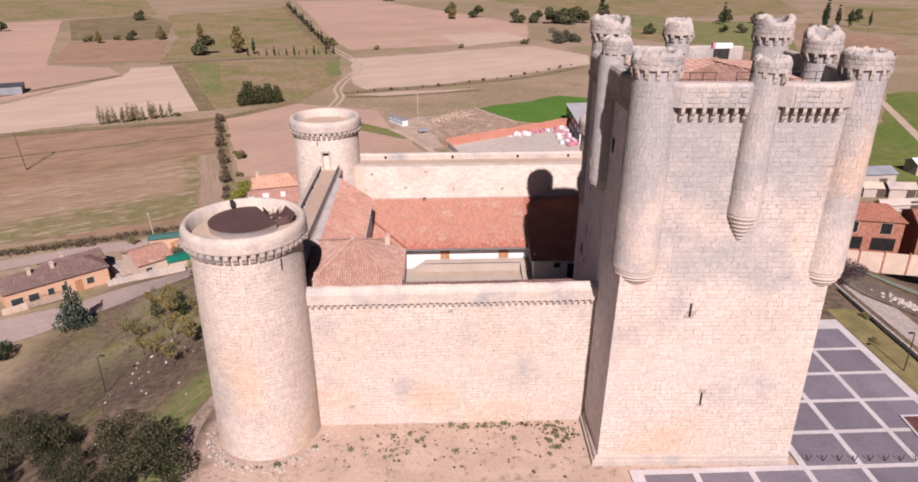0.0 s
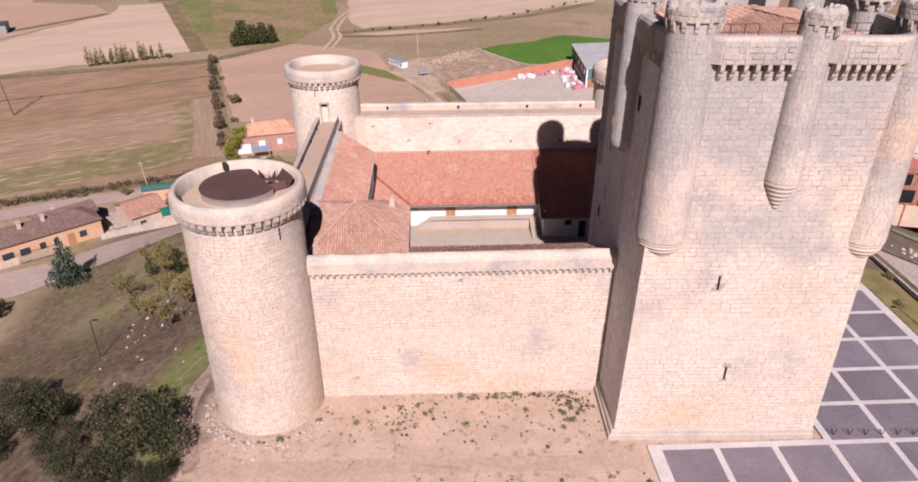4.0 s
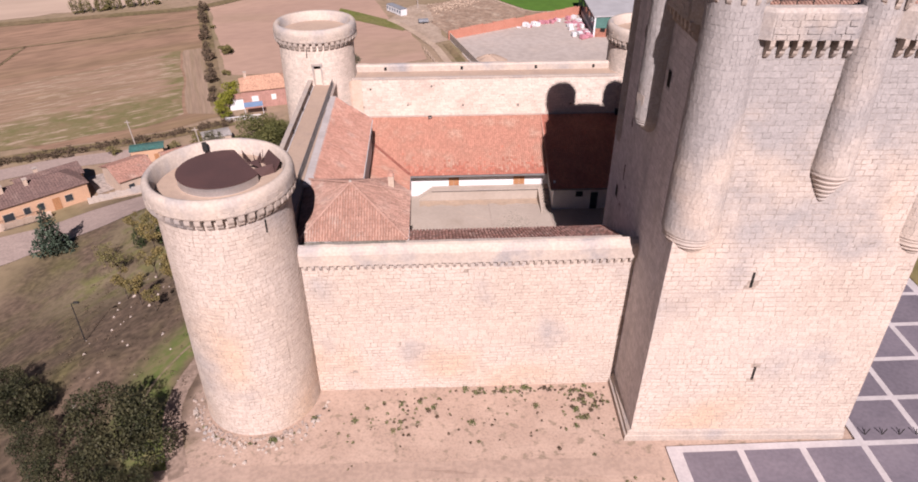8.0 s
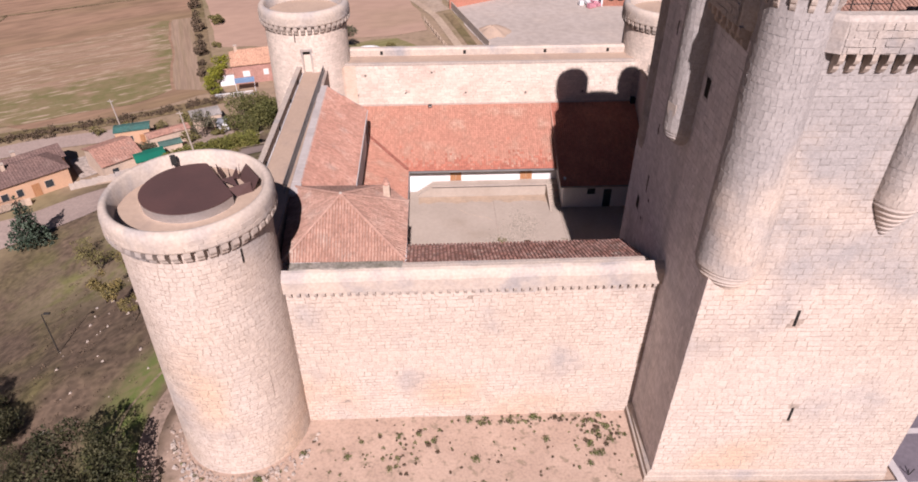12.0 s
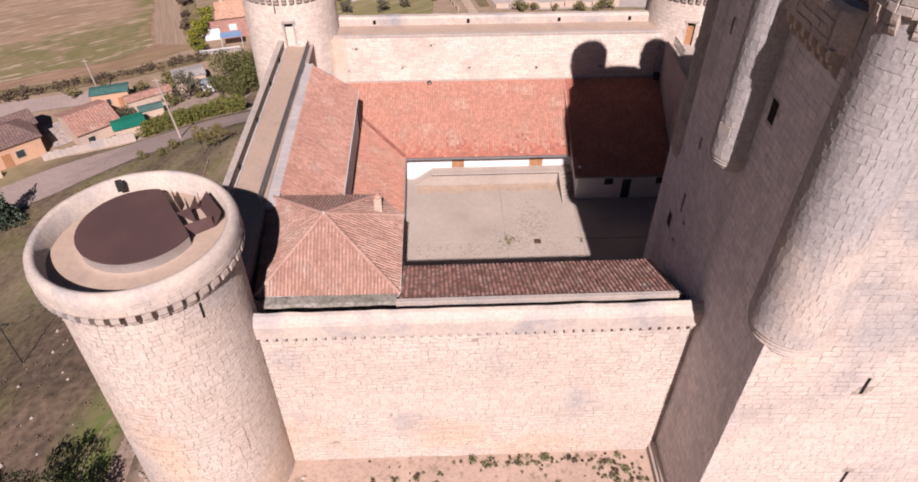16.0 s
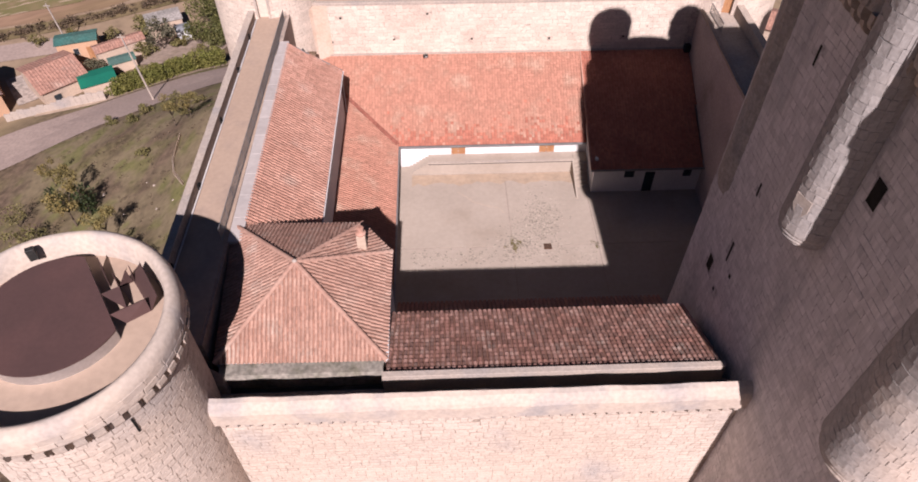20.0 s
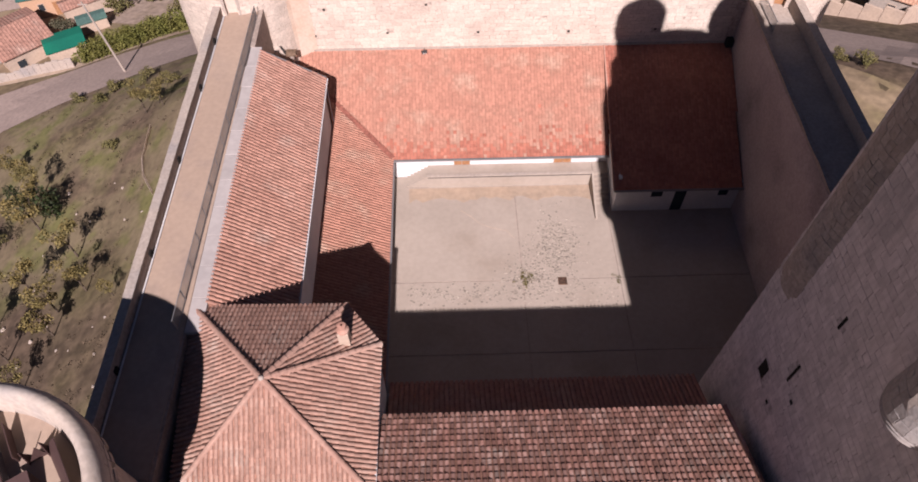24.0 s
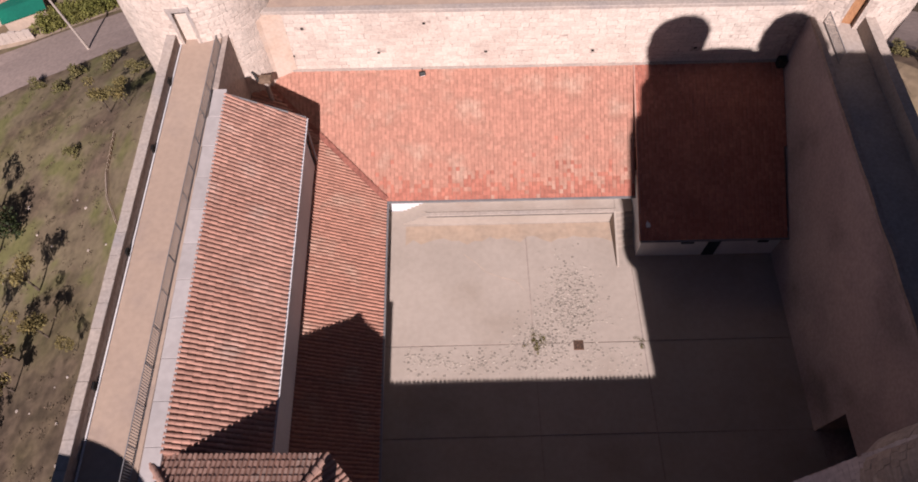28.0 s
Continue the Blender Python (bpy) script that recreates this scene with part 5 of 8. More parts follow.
turret(15.95, 48.5, 1.74, 17.0, 18.8, 34.0, 35.3, 1.80, 31, corbels=14, gaps=[(200, 30, 0.4)])
turret(30.5, 47.9, 1.60, 16.7, 18.6, 34.0, 35.3, 1.68, 32, corbels=14)
turret(16.3, 63.5, 1.60, 16.8, 18.7, 34.6, 36.05, 1.80, 33, corbels=14, mat=GREYSTONE, gaps=[(300, 40, 0.5)])
turret(31.1, 63.4, 1.60, 16.8, 18.7, 34.2, 36.1, 1.75, 34, corbels=14, gaps=[(265, 45, 0.55), (60, 40, 0.4)])
turret(23.25, 47.25, 1.15, 21.3, 23.5, 33.9, 35.0, 1.27, 35, lean=(0.25, 0.0), corbels=11, gaps=[(95, 50, 0.5)], cone=True)
turret(22.85, 64.4, 1.15, 22.2, 24.2, 34.3, 35.75, 1.38, 36, corbels=11, gaps=[(330, 45, 1.3), (180, 20, 0.5)])
turret(14.72, 55.85, 1.16, 22.35, 23.45, 33.9, 35.3, 1.22, 37, lean=(0.35, 0.1), corbels=11, stones=(0.36, 0.5), gaps=[(90, 30, 0.5), (340, 30, 0.6)])
turret(31.5, 55.6, 1.25, 22.2, 24.2, 33.9, 35.9, 1.50, 38, corbels=11, gaps=[(228, 50, 0.75), (330, 40, 0.3)])

shield = [(-0.36, 0.45), (0.36, 0.45), (0.36, -0.1), (0.2, -0.4), (0.0, -0.55), (-0.2, -0.4), (-0.36, -0.1)]
part("carved_shield", Geo().prism(shield[::-1], -0.1, 0.06).mesh("carved_shield", COPING), keep, "small carved stone shield", m=pose(13.66, 55.42, 24.9, 90, 0, -68))
cs = corbel_shape(0.26, 0.62, 1.15)
runs = [((17.6, 47.37), (22.0, 47.18), -2.4), ((24.8, 47.1), (28.5, 46.93), -2.4), ((14.9, 54.9), (14.86, 50.4), 270), ((14.9, 62.0), (14.9, 57.4), 270)]
for (x0, y0), (x1, y1), turn in runs:
    n = 7
    for i in range(n):
        x, y = x0 + (x1 - x0) * i / (n - 1), y0 + (y1 - y0) * i / (n - 1)
        part("corbel", cs, keep, m=pose(x, y, 31.6, 0, 0, turn))


def parapet_run(a, b, out, z0=31.55, z1=33.25, thick=0.75, reach=0.62):
    """A thick parapet on corbels from a to b; out points away from the keep."""
    a, b, out = Vector((*a, 0)), Vector((*b, 0)), Vector((*out, 0))
    prof = [(reach, z0), (reach + 0.02, z1 - 0.25), (reach - 0.12, z1), (reach - thick + 0.1, z1 + 0.02), (reach - thick, z1 - 0.1), (reach - thick, z0 - 0.4), (0.0, z0 - 0.02)]
    n, cuts = len(prof), 16
    vs, fs = [], []
    for c in range(cuts + 1):
        p = a.lerp(b, c / cuts)
        ease = min(1.0, 0.15 + min(c, cuts - c) / cuts * (b - a).length / 0.9)
        for o, z in prof:
            o = o * ease if o > 0 else o
            w = 0.06 * noise.noise(Vector((p.x, p.y, z)) * 0.8)
            vs.append(p + out * (o + w) + Vector((0, 0, z + w)))
    for c in range(cuts):
        k = c * n
        fs += [(k + i, k + n + i, k + n + (i + 1) % n, k + (i + 1) % n) for i in range(n)]
    fs += [tuple(range(n)), tuple(range(cuts * n + n - 1, cuts * n - 1, -1))]
    pr = part("parapet", mesh_of("parapet", vs, fs, GREYSTONE), keep)
    o = out * (reach + 0.05)
    fp, wp = face_map((a.x + o.x, a.y + o.y, z0), (b.x + o.x, b.y + o.y, z0), (b.x + o.x, b.y + o.y, z1), (a.x + o.x, a.y + o.y, z1))
    r = random.Random(int(a.x * 10 + a.y))
    courses = lay_courses((0.85, wp - 0.85), z0 + 0.02, z1 - 0.28, (0.30, 0.42), (0.4, 0.85), r)
    tagged(part("stonework", blocks_mesh("stonework", fp, courses, GREYSTONE, r, gap=0.022, proud=(-0.01, 0.014)), pr), kind="stuff")


parapet_run((16.6, 47.43), (22.7, 47.18), (0, -1))
parapet_run((24.3, 47.1), (29.4, 46.9), (0, -1))
parapet_run((14.86, 55.4), (14.86, 49.8), (-1, 0))
parapet_run((14.9, 62.3), (14.9, 57.0), (-1, 0))
parapet_run((29.0, 64.4), (23.6, 64.4), (0, 1))
parapet_run((21.8, 64.4), (17.6, 64.4), (0, 1))
parapet_run((31.2, 49.2), (31.5, 54.6), (1, 0))
parapet_run((31.6, 56.6), (31.8, 62.2), (1, 0))
kr = part("roof", Geo().box(17.6, 28.4, 51.0, 61.1, 31.7, 32.25).mesh("roof", COPING), keep, "low red tiled hip roof inside the parapets")
rc = [(17.2, 50.6, 32.3), (28.8, 50.2, 32.3), (28.8, 61.5, 32.3), (17.2, 61.5, 32.3)]
r1, r2 = (22.6, 55.0, 33.3), (23.4, 56.5, 33.3)
for k, (a, b, o) in enumerate(((rc[0], rc[1], [r1]), (rc[1], rc[2], [r2, r1]), (rc[2], rc[3], [r2]), (rc[3], rc[0], [r1, r2]))):
    roof_facet(kr, a, b, o, pitch=0.22, length=0.45, material=TILE_DUSTY, seed=60 + k, step=0.025)
for x0, x1 in ((17.6, 20.4), (21.9, 25.0), (25.8, 28.6)):
    rg = Geo()
    for z in (32.6, 33.1, 33.6):
        rg.tube((x0, 48.9, z), (x1, 48.9, z), 0.025, n=6)
    rl = part("railing", rg.mesh("railing", IRON), keep, "dark iron railing on the keep terrace")
    for i in range(4):
        x = x0 + (x1 - x0) * i / 3
        part("post", Geo().tube((x, 48.9, 31.7), (x, 48.9, 33.62), 0.03, n=6).mesh("post", IRON), rl)
hut = thing("white_panel", "white panel box with a red stripe on the keep roof", "panel")
part("panel", Geo().box(25.2, 27.0, 62.0, 62.3, 33.35, 33.85, 0.03).mesh("panel", WHITEPAINT), hut)
part("stripe", Geo().box(25.18, 25.45, 61.98, 62.32, 33.35, 33.87).mesh("stripe", PINKPAINT), hut)
part("stand", Geo().box(25.4, 26.8, 62.1, 62.2, 31.7, 33.35).mesh("stand", IRON), hut)


# ---- buildings inside the walls ----
sw_wing = thing("corner_building", "corner building under a five-sided hipped terracotta roof", "building")
part("wall", Geo().prism([(-11.5, 57.0), (-3.0, 57.0), (-3.0, 63.7), (-4.6, 65.8), (-11.5, 65.8)], 0.5, 13.0).mesh("wall", PLASTER), sw_wing)
BL, BR, TR, TN, TL, APEX = (-11.6, 57.0, 13.0), (-2.85, 56.9, 13.0), (-2.75, 63.9, 13.45), (-4.5, 66.0, 13.7), (-12.1, 66.15, 13.7), (-7.5, 61.05, 16.0)
for k, (a, b, mt, pc, n) in enumerate(((BL, BR, TILE_DUSTY, DUSTY_PIECE, 150), (BR, TR, TILE_DUSTY, DUSTY_PIECE, 130), (TR, TN, TILE_DUSTY, None, 0), (TN, TL, TILE_DUSTY, None, 0), (TL, BL, TILE_DUSTY, None, 0))):
    roof = part("roof", Geo().slab([a, b, APEX], 0.16).mesh("roof", PAN), sw_wing, m=pose(0, 0, -0.11))
    roof_facet(roof, Vector(a) + Vector((0, 0, 0.11)), Vector(b) + Vector((0, 0, 0.11)), [Vector(APEX) + Vector((0, 0, 0.11))], pitch=0.215, length=0.36, material=mt, piece=pc, pieces=n, seed=70 + k, step=0.035)
for p in (BL, BR, TR, TN, TL):
    ridge_tiles(sw_wing, Vector(p) + Vector((0, 0, 0.05)), Vector(APEX) + Vector((0, 0, 0.08)), TILE_DUSTY, single=True)
part("finial", Geo().lathe(APEX[0], APEX[1], [(0.15, 15.95), (0.12, 16.2), (0.06, 16.26), (0.01, 16.28)], 10).mesh("finial", COPING), sw_wing, "pale mortar cap on the roof peak")
part("mossy_wall", along_x([(56.15, 11.9), (56.12, 12.75), (56.3, 12.95), (56.95, 12.98), (57.0, 11.9)][::-1], -11.3, -3.0, "mossy_wall", surface("mossy weathered stone", (0.192, 0.174, 0.148), (0.244, 0.215, 0.185), (0.118, 0.111, 0.081), scale=1.2, grain=5, stain=0.5, stain_scale=0.9), 30, 0.06), sw_wing, "mossy grey wall head below the eave")
part("verge_trim", Geo().box(-2.9, -2.76, 56.9, 63.9, 12.86, 13.06).mesh("verge_trim", WHITEPAINT), sw_wing)
g = Geo()
g.add([(-11.75, 55.6, 12.0), (-10.75, 55.7, 12.0), (-10.85, 56.3, 12.0), (-11.8, 56.6, 12.0), (-11.7, 55.75, 12.9), (-10.95, 55.85, 12.7), (-11.0, 56.2, 13.2), (-11.65, 56.45, 13.55)], [(3, 2, 1, 0), (4, 5, 6, 7), (0, 1, 5, 4), (1, 2, 6, 5), (2, 3, 7, 6), (3, 0, 4, 7)])
part("broken_corner", g.mesh("broken_corner", MORTAR), sw_wing, "broken masonry at the roof corner")
chimney = part("chimney", Geo().box(-4.6, -4.1, 63.5, 64.0, 13.6, 15.2, 0.03).mesh("chimney", CREAM), sw_wing, "small plastered chimney")
part("pot", Geo().lathe(-4.35, 63.75, [(0.28, 15.2), (0.30, 15.3), (0.18, 15.4), (0.16, 15.62), (0.2, 15.66), (0.05, 15.7)], 12).mesh("pot", TILE), chimney)

w_wing = thing("west_wing", "long wing under a steep mono-pitch terracotta roof", "building")
part("wall", Geo().box(-8.05, -7.8, 65.5, 85.6, 1.0, 10.95).mesh("wall", PLASTER), w_wing, "smooth white upper wall in shade")
part("gable", Geo().add([(-12.0, 85.3, 6), (-7.8, 85.3, 6), (-7.8, 85.3, 10.9), (-12.0, 85.3, 13.9), (-12.0, 85.6, 6), (-7.8, 85.6, 6), (-7.8, 85.6, 10.9), (-12.0, 85.6, 13.9)], [(3, 2, 1, 0), (4, 5, 6, 7), (0, 1, 5, 4), (1, 2, 6, 5), (2, 3, 7, 6), (3, 0, 4, 7)]).mesh("gable", PLASTER), w_wing)
up = part("upper_roof", Geo().slab([(-7.6, 66.1, 11.0), (-7.6, 85.85, 11.0), (-11.35, 85.25, 13.9), (-11.35, 66.1, 13.9)], 0.12).mesh("upper_roof", PAN), w_wing)
roof_facet(up, (-7.6, 66.1, 11.12), (-7.6, 85.85, 11.12), [(-11.35, 85.25, 14.02), (-11.35, 66.1, 14.02)], pitch=0.245, length=0.37, material=TILE, piece=TILE_PIECE, pieces=280, seed=81, step=0.03)
part("gutter", Geo().box(-7.6, -7.48, 66.1, 85.9, 10.92, 11.03).mesh("gutter", WHITEPAINT), w_wing)
part("end_trim", Geo().tube((-7.6, 85.9, 11.1), (-11.35, 85.3, 14.0), 0.06).mesh("end_trim", ZINC), w_wing)
part("downpipe", Geo().tube((-7.68, 85.75, 11.0), (-7.68, 85.75, 7.1), 0.05).mesh("downpipe", WHITEPAINT), w_wing)
lowr = part("lower_roof", Geo().slab([(-3.45, 62.0, 4.45), (-3.45, 84.2, 4.45), (-7.8, 88.0, 6.8), (-7.8, 62.0, 6.8)], 0.12).mesh("lower_roof", PAN), w_wing)
roof_facet(lowr, (-3.45, 64.0, 4.55), (-3.45, 84.2, 4.55), [(-7.8, 88.0, 6.92), (-7.8, 64.0, 6.92)], pitch=0.225, length=0.37, material=TILE_NORTH, seed=82, step=0.03)
roof_facet(lowr, (-7.8, 85.7, 6.92), (-7.8, 88.0, 6.92), [(-11.8, 91.45, 9.1), (-11.8, 85.7, 9.1)], pitch=0.27, length=0.37, material=TILE_NORTH, seed=83)
part("court_wall", Geo().box(-4.2, -3.85, 62.0, 85.7, 0.9, 4.75).mesh("court_wall", PLASTER), w_wing)
part("gutter", Geo().box(-3.44, -3.28, 64.0, 84.1, 4.36, 4.50).mesh("gutter", ZINC), w_wing)
part("valley_strip", Geo().slab([(-3.30, 84.25, 4.72), (-11.7, 91.45, 9.22), (-12.0, 91.3, 9.22), (-3.62, 84.05, 4.72)][::-1], 0.05).mesh("valley_strip", surface("red painted valley strip", (0.240, 0.092, 0.066), (0.215, 0.080, 0.058), scale=1, grain=5)), w_wing, "red valley flashing")
part("side_door", Geo().box(-3.87, -3.82, 66.4, 67.3, 1.1, 3.2).mesh("side_door", VOID), w_wing)

n_wing = thing("north_wing", "white single-storey wing under a bright red tiled roof", "building")
part("wall", Geo().box(-4.0, 13.4, 85.4, 85.75, 1.0, 5.1).mesh("wall", PLASTER), n_wing)
nroof = part("roof", Geo().slab([(-3.45, 84.15, 4.40), (13.0, 84.15, 4.40), (13.0, 91.45, 8.9), (-11.7, 91.45, 8.9)], 0.12).mesh("roof", PAN), n_wing)
roof_facet(nroof, (-3.45, 84.15, 4.5), (13.0, 84.15, 4.5), [(13.0, 91.48, 9.0), (-11.7, 91.48, 9.0)], pitch=0.25, length=0.27, material=TILE_NORTH, seed=84, repair=TILE_FRESH, step=0.06, bulge=0.10, half=0.47)
part("gutter", Geo().box(-3.4, 13.0, 84.02, 84.15, 4.33, 4.47).mesh("gutter", ZINC), n_wing, "grey zinc gutter")
part("fascia", Geo().box(-3.4, 13.0, 84.17, 84.3, 4.2, 4.36).mesh("fascia", WHITEPAINT), n_wing)
part("ridge_mortar", Geo().box(-10.5, 22.7, 91.38, 91.52, 8.95, 9.14).mesh("ridge_mortar", COPING), n_wing)
for x0, x1 in ((1.15, 2.5), (9.05, 10.5)):
    d = part("door", Geo().box(x0, x1, 85.36, 85.42, 2.46, 4.5).mesh("door", WHITEPAINT), n_wing)
    mid = (x0 + x1) / 2
    for a, b in ((x0 + 0.05, mid - 0.01), (mid + 0.01, x1 - 0.05)):
        part("leaf", Geo().box(a, b, 85.31, 85.36, 2.48, 4.45, 0.01).mesh("leaf", DOORWOOD), d, "orange varnished door leaf")
for x0, x1 in ((-3.7, -2.5), (5.2, 6.4)):
    wnd = part("window", Geo().box(x0, x1, 85.34, 85.42, 3.6, 4.3).mesh("window", VOID), n_wing)
    part("sill", Geo().box(x0 - 0.05, x1 + 0.05, 85.30, 85.40, 3.54, 3.60).mesh("sill", COPING), wnd)
terrace = tagged(new("terrace", Geo().box(-0.9, 12.1, 84.2, 85.4, 1.0, 2.4).mesh("terrace", CONCRETE)), "raised concrete terrace before the white wing", "terrace", kind="structure")
part("edge", Geo().box(-0.95, 12.12, 84.12, 84.42, 2.36, 2.46, 0.015).mesh("edge", COPING), terrace)
for i in range(6):
    part("step", Geo().box(-0.9 - 0.28 * (i + 1), -0.9 - 0.28 * i, 84.3, 85.4, 1.0, 2.4 - 0.2 * (i + 1)).mesh("step", CONCRETE), terrace)
    part("step", Geo().box(12.12, 13.3, 84.2 - 0.34 * (i + 1), 84.2 - 0.34 * i, 1.0, 2.4 - 0.2 * (i + 1)).mesh("step", CONCRETE), terrace)
part("landing", Geo().box(12.12, 13.3, 84.2, 85.4, 1.0, 2.4).mesh("landing", CONCRETE), terrace)
part("cheek_wall", Geo().add([(11.95, 80.6, 1.0), (12.1, 80.6, 1.0), (12.1, 84.2, 1.0), (11.95, 84.2, 1.0), (11.95, 80.6, 1.3), (12.1, 80.6, 1.3), (12.1, 84.2, 2.5), (11.95, 84.2, 2.5)], [(3, 2, 1, 0), (4, 5, 6, 7), (0, 1, 5, 4), (1, 2, 6, 5), (2, 3, 7, 6), (3, 0, 4, 7)]).mesh("cheek_wall", CONCRETE), terrace)

e_wing = thing("east_wing", "low white annex under dark red tiles in the keep's shade", "building")
part("wall", Geo().box(13.35, 22.8, 81.4, 81.7, 1.0, 4.2).mesh("wall", PLASTER), e_wing)
part("side_wall", Geo().box(13.35, 13.6, 81.7, 85.4, 1.0, 4.6).mesh("side_wall", PLASTER), e_wing)
eroof = part("roof", Geo().slab([(12.95, 81.0, 3.95), (22.5, 81.0, 3.95), (22.75, 91.45, 8.9), (12.95, 91.45, 8.9)], 0.12).mesh("roof", PAN), e_wing)
roof_facet(eroof, (12.95, 81.0, 4.05), (22.5, 81.0, 4.05), [(22.75, 91.48, 9.0), (12.95, 91.48, 9.0)], pitch=0.25, length=0.27, material=TILE_FRESH, seed=85, step=0.06, bulge=0.10, half=0.47)
part("verge", Geo().tube((12.95, 81.0, 4.1), (12.95, 91.4, 9.03), 0.07).mesh("verge", TILE), e_wing)
part("gutter", Geo().box(12.95, 22.6, 80.88, 81.0, 3.9, 4.03).mesh("gutter", ZINC), e_wing)
for x0, x1, z0, z1 in ((16.0, 16.85, 2.75, 3.45), (17.8, 18.65, 1.1, 3.3), (21.1, 21.8, 2.75, 3.45)):
    part("opening", Geo().box(x0, x1, 81.36, 81.42, z0, z1).mesh("opening", WINDOWGLASS), e_wing)

s_wing = thing("south_wing", "narrow wing behind the curtain wall under old brown tiles", "building")
part("wall", Geo().box(-2.9, 14.0, 60.4, 60.75, 1.0, 11.2).mesh("wall", PLASTER), s_wing)
sroof = part("upper_roof", Geo().slab([(13.95, 61.2, 11.05), (-2.85, 61.2, 11.05), (-2.85, 55.72, 13.38), (14.05, 55.72, 13.38)], 0.12).mesh("upper_roof", PAN), s_wing)
roof_facet(sroof, (13.95, 61.2, 11.15), (-2.85, 61.2, 11.15), [(-2.85, 55.72, 13.48), (14.05, 55.72, 13.48)], pitch=0.27, length=0.37, material=TILE_OLD, piece=TILE_OLD_PIECE, pieces=290, seed=86)
part("fascia", Geo().box(-3.0, 14.12, 55.5, 55.84, 12.3, 13.66, 0.02).mesh("fascia", COPING), s_wing, "pale wall head along the roof edge")
lr = part("lower_roof", Geo().slab([(14.0, 64.3, 7.9), (-2.8, 64.3, 7.9), (-2.8, 60.75, 9.5), (14.0, 60.75, 9.5)], 0.12).mesh("lower_roof", PAN), s_wing)
roof_facet(lr, (14.0, 64.3, 8.0), (-2.8, 64.3, 8.0), [(-2.8, 60.75, 9.6), (14.0, 60.75, 9.6)], pitch=0.27, length=0.37, material=TILE_NORTH, seed=87)
part("lower_wall", Geo().box(-2.9, 14.0, 63.5, 63.8, 1.0, 7.9).mesh("lower_wall", PLASTER), s_wing)
part("side_wall", Geo().box(-3.2, -2.92, 57.0, 63.6, 1.0, 12.9).mesh("side_wall", PLASTER), s_wing)

flood = thing("floodlight", "small black floodlight on a bracket above the roof", "lamp")
part("head", Geo().box(-0.2, 0.2, -0.12, 0.12, -0.18, 0.18, 0.03, m=pose(-0.87, 90.85, 9.15, 40, 0, 12)).mesh("head", IRON), flood)
part("lens", Geo().box(-0.15, 0.15, -0.135, -0.12, -0.13, 0.13, m=pose(-0.87, 90.85, 9.15, 40, 0, 12)).mesh("lens", WHITEPAINT), flood)
part("bracket", Geo().tube((-0.87, 91.45, 9.1), (-0.87, 90.9, 9.15), 0.03).mesh("bracket", IRON), flood)
vent = thing("roof_vent", "rusty cowl and pipe in the roof corner", "vent")
part("pipe", Geo().tube((-10.6, 89.6, 8.0), (-10.6, 89.6, 10.2), 0.16).mesh("pipe", COPING), vent)
part("cowl", Geo().box(-10.95, -10.2, 89.3, 89.9, 10.2, 10.45, 0.04).mesh("cowl", surface("rusty sheet", (0.178, 0.118, 0.081), (0.133, 0.089, 0.059), scale=2, grain=6)), vent)
part("brace", Geo().tube((-10.9, 89.4, 10.3), (-11.6, 90.2, 10.9), 0.08).mesh("brace", IRON), vent)
box2 = thing("junction_box", "black box fixed at the foot of the east wall", "box")
part("housing", Geo().box(22.25, 22.75, 90.9, 91.4, 8.9, 9.6, 0.03).mesh("housing", IRON), box2)

court = tagged(new("courtyard", Geo().box(-4.0, 25.4, 60.5, 85.6, -0.5, 1.05).mesh("courtyard", MORTAR)), "paved inner courtyard of worn concrete slabs", "courtyard", kind="structure")
cuts_x, cuts_y = [-3.85, 5.92, 12.95, 22.7], [63.8, 69.4, 75.25, 85.4]
for i in range(3):
    for j in range(3):
        part("slab", Geo().box(cuts_x[i] + 0.035, cuts_x[i + 1] - 0.035, cuts_y[j] + 0.035, cuts_y[j + 1] - 0.035, 1.0, 1.10 - 0.012 * ((i + j) % 2)).mesh("slab", CONCRETE), court)
rng = random.Random(41)
g = Geo()
for _ in range(1500):
    k = rng.random()
    if k < 0.45:
        x, y = rng.gauss(8.6, 1.0), rng.gauss(78.2, 1.5)
    elif k < 0.75:
        x, y = rng.uniform(-2.5, 12.6), rng.gauss(74.2, 0.55)
    else:
        x, y = rng.gauss(6.4, 0.9), rng.gauss(75.6, 0.9)
    if not (-3.2 < x < 12.8 and 73.0 < y < 83.0):
        continue
    r = rng.uniform(0.05, 0.11)
    a = rng.uniform(0, 6.28)
    ring = [(x + r * math.cos(a + q * 1.2566), y + r * 0.8 * math.sin(a + q * 1.2566), 1.095) for q in range(5)]
    tops = [(x + (px - x) * 0.6, y + (py - y) * 0.6, 1.112) for px, py, _ in ring]
    g.add(ring + tops, [(5, 6, 7, 8, 9)] + [(q, (q + 1) % 5, 5 + (q + 1) % 5, 5 + q) for q in range(5)])
tagged(part("cobbles", g.mesh("cobbles", surface("worn cobbles", (0.36, 0.305, 0.25), (0.29, 0.245, 0.20), scale=3, grain=8, rand="island", spread=0.3)), court, "patches of exposed cobbles"), kind="stuff")
rng = random.Random(43)
near_edge = [(x, 82.9 + rng.uniform(-0.35, 0.35)) for x in np.linspace(-2.4, 11.9, 28)]
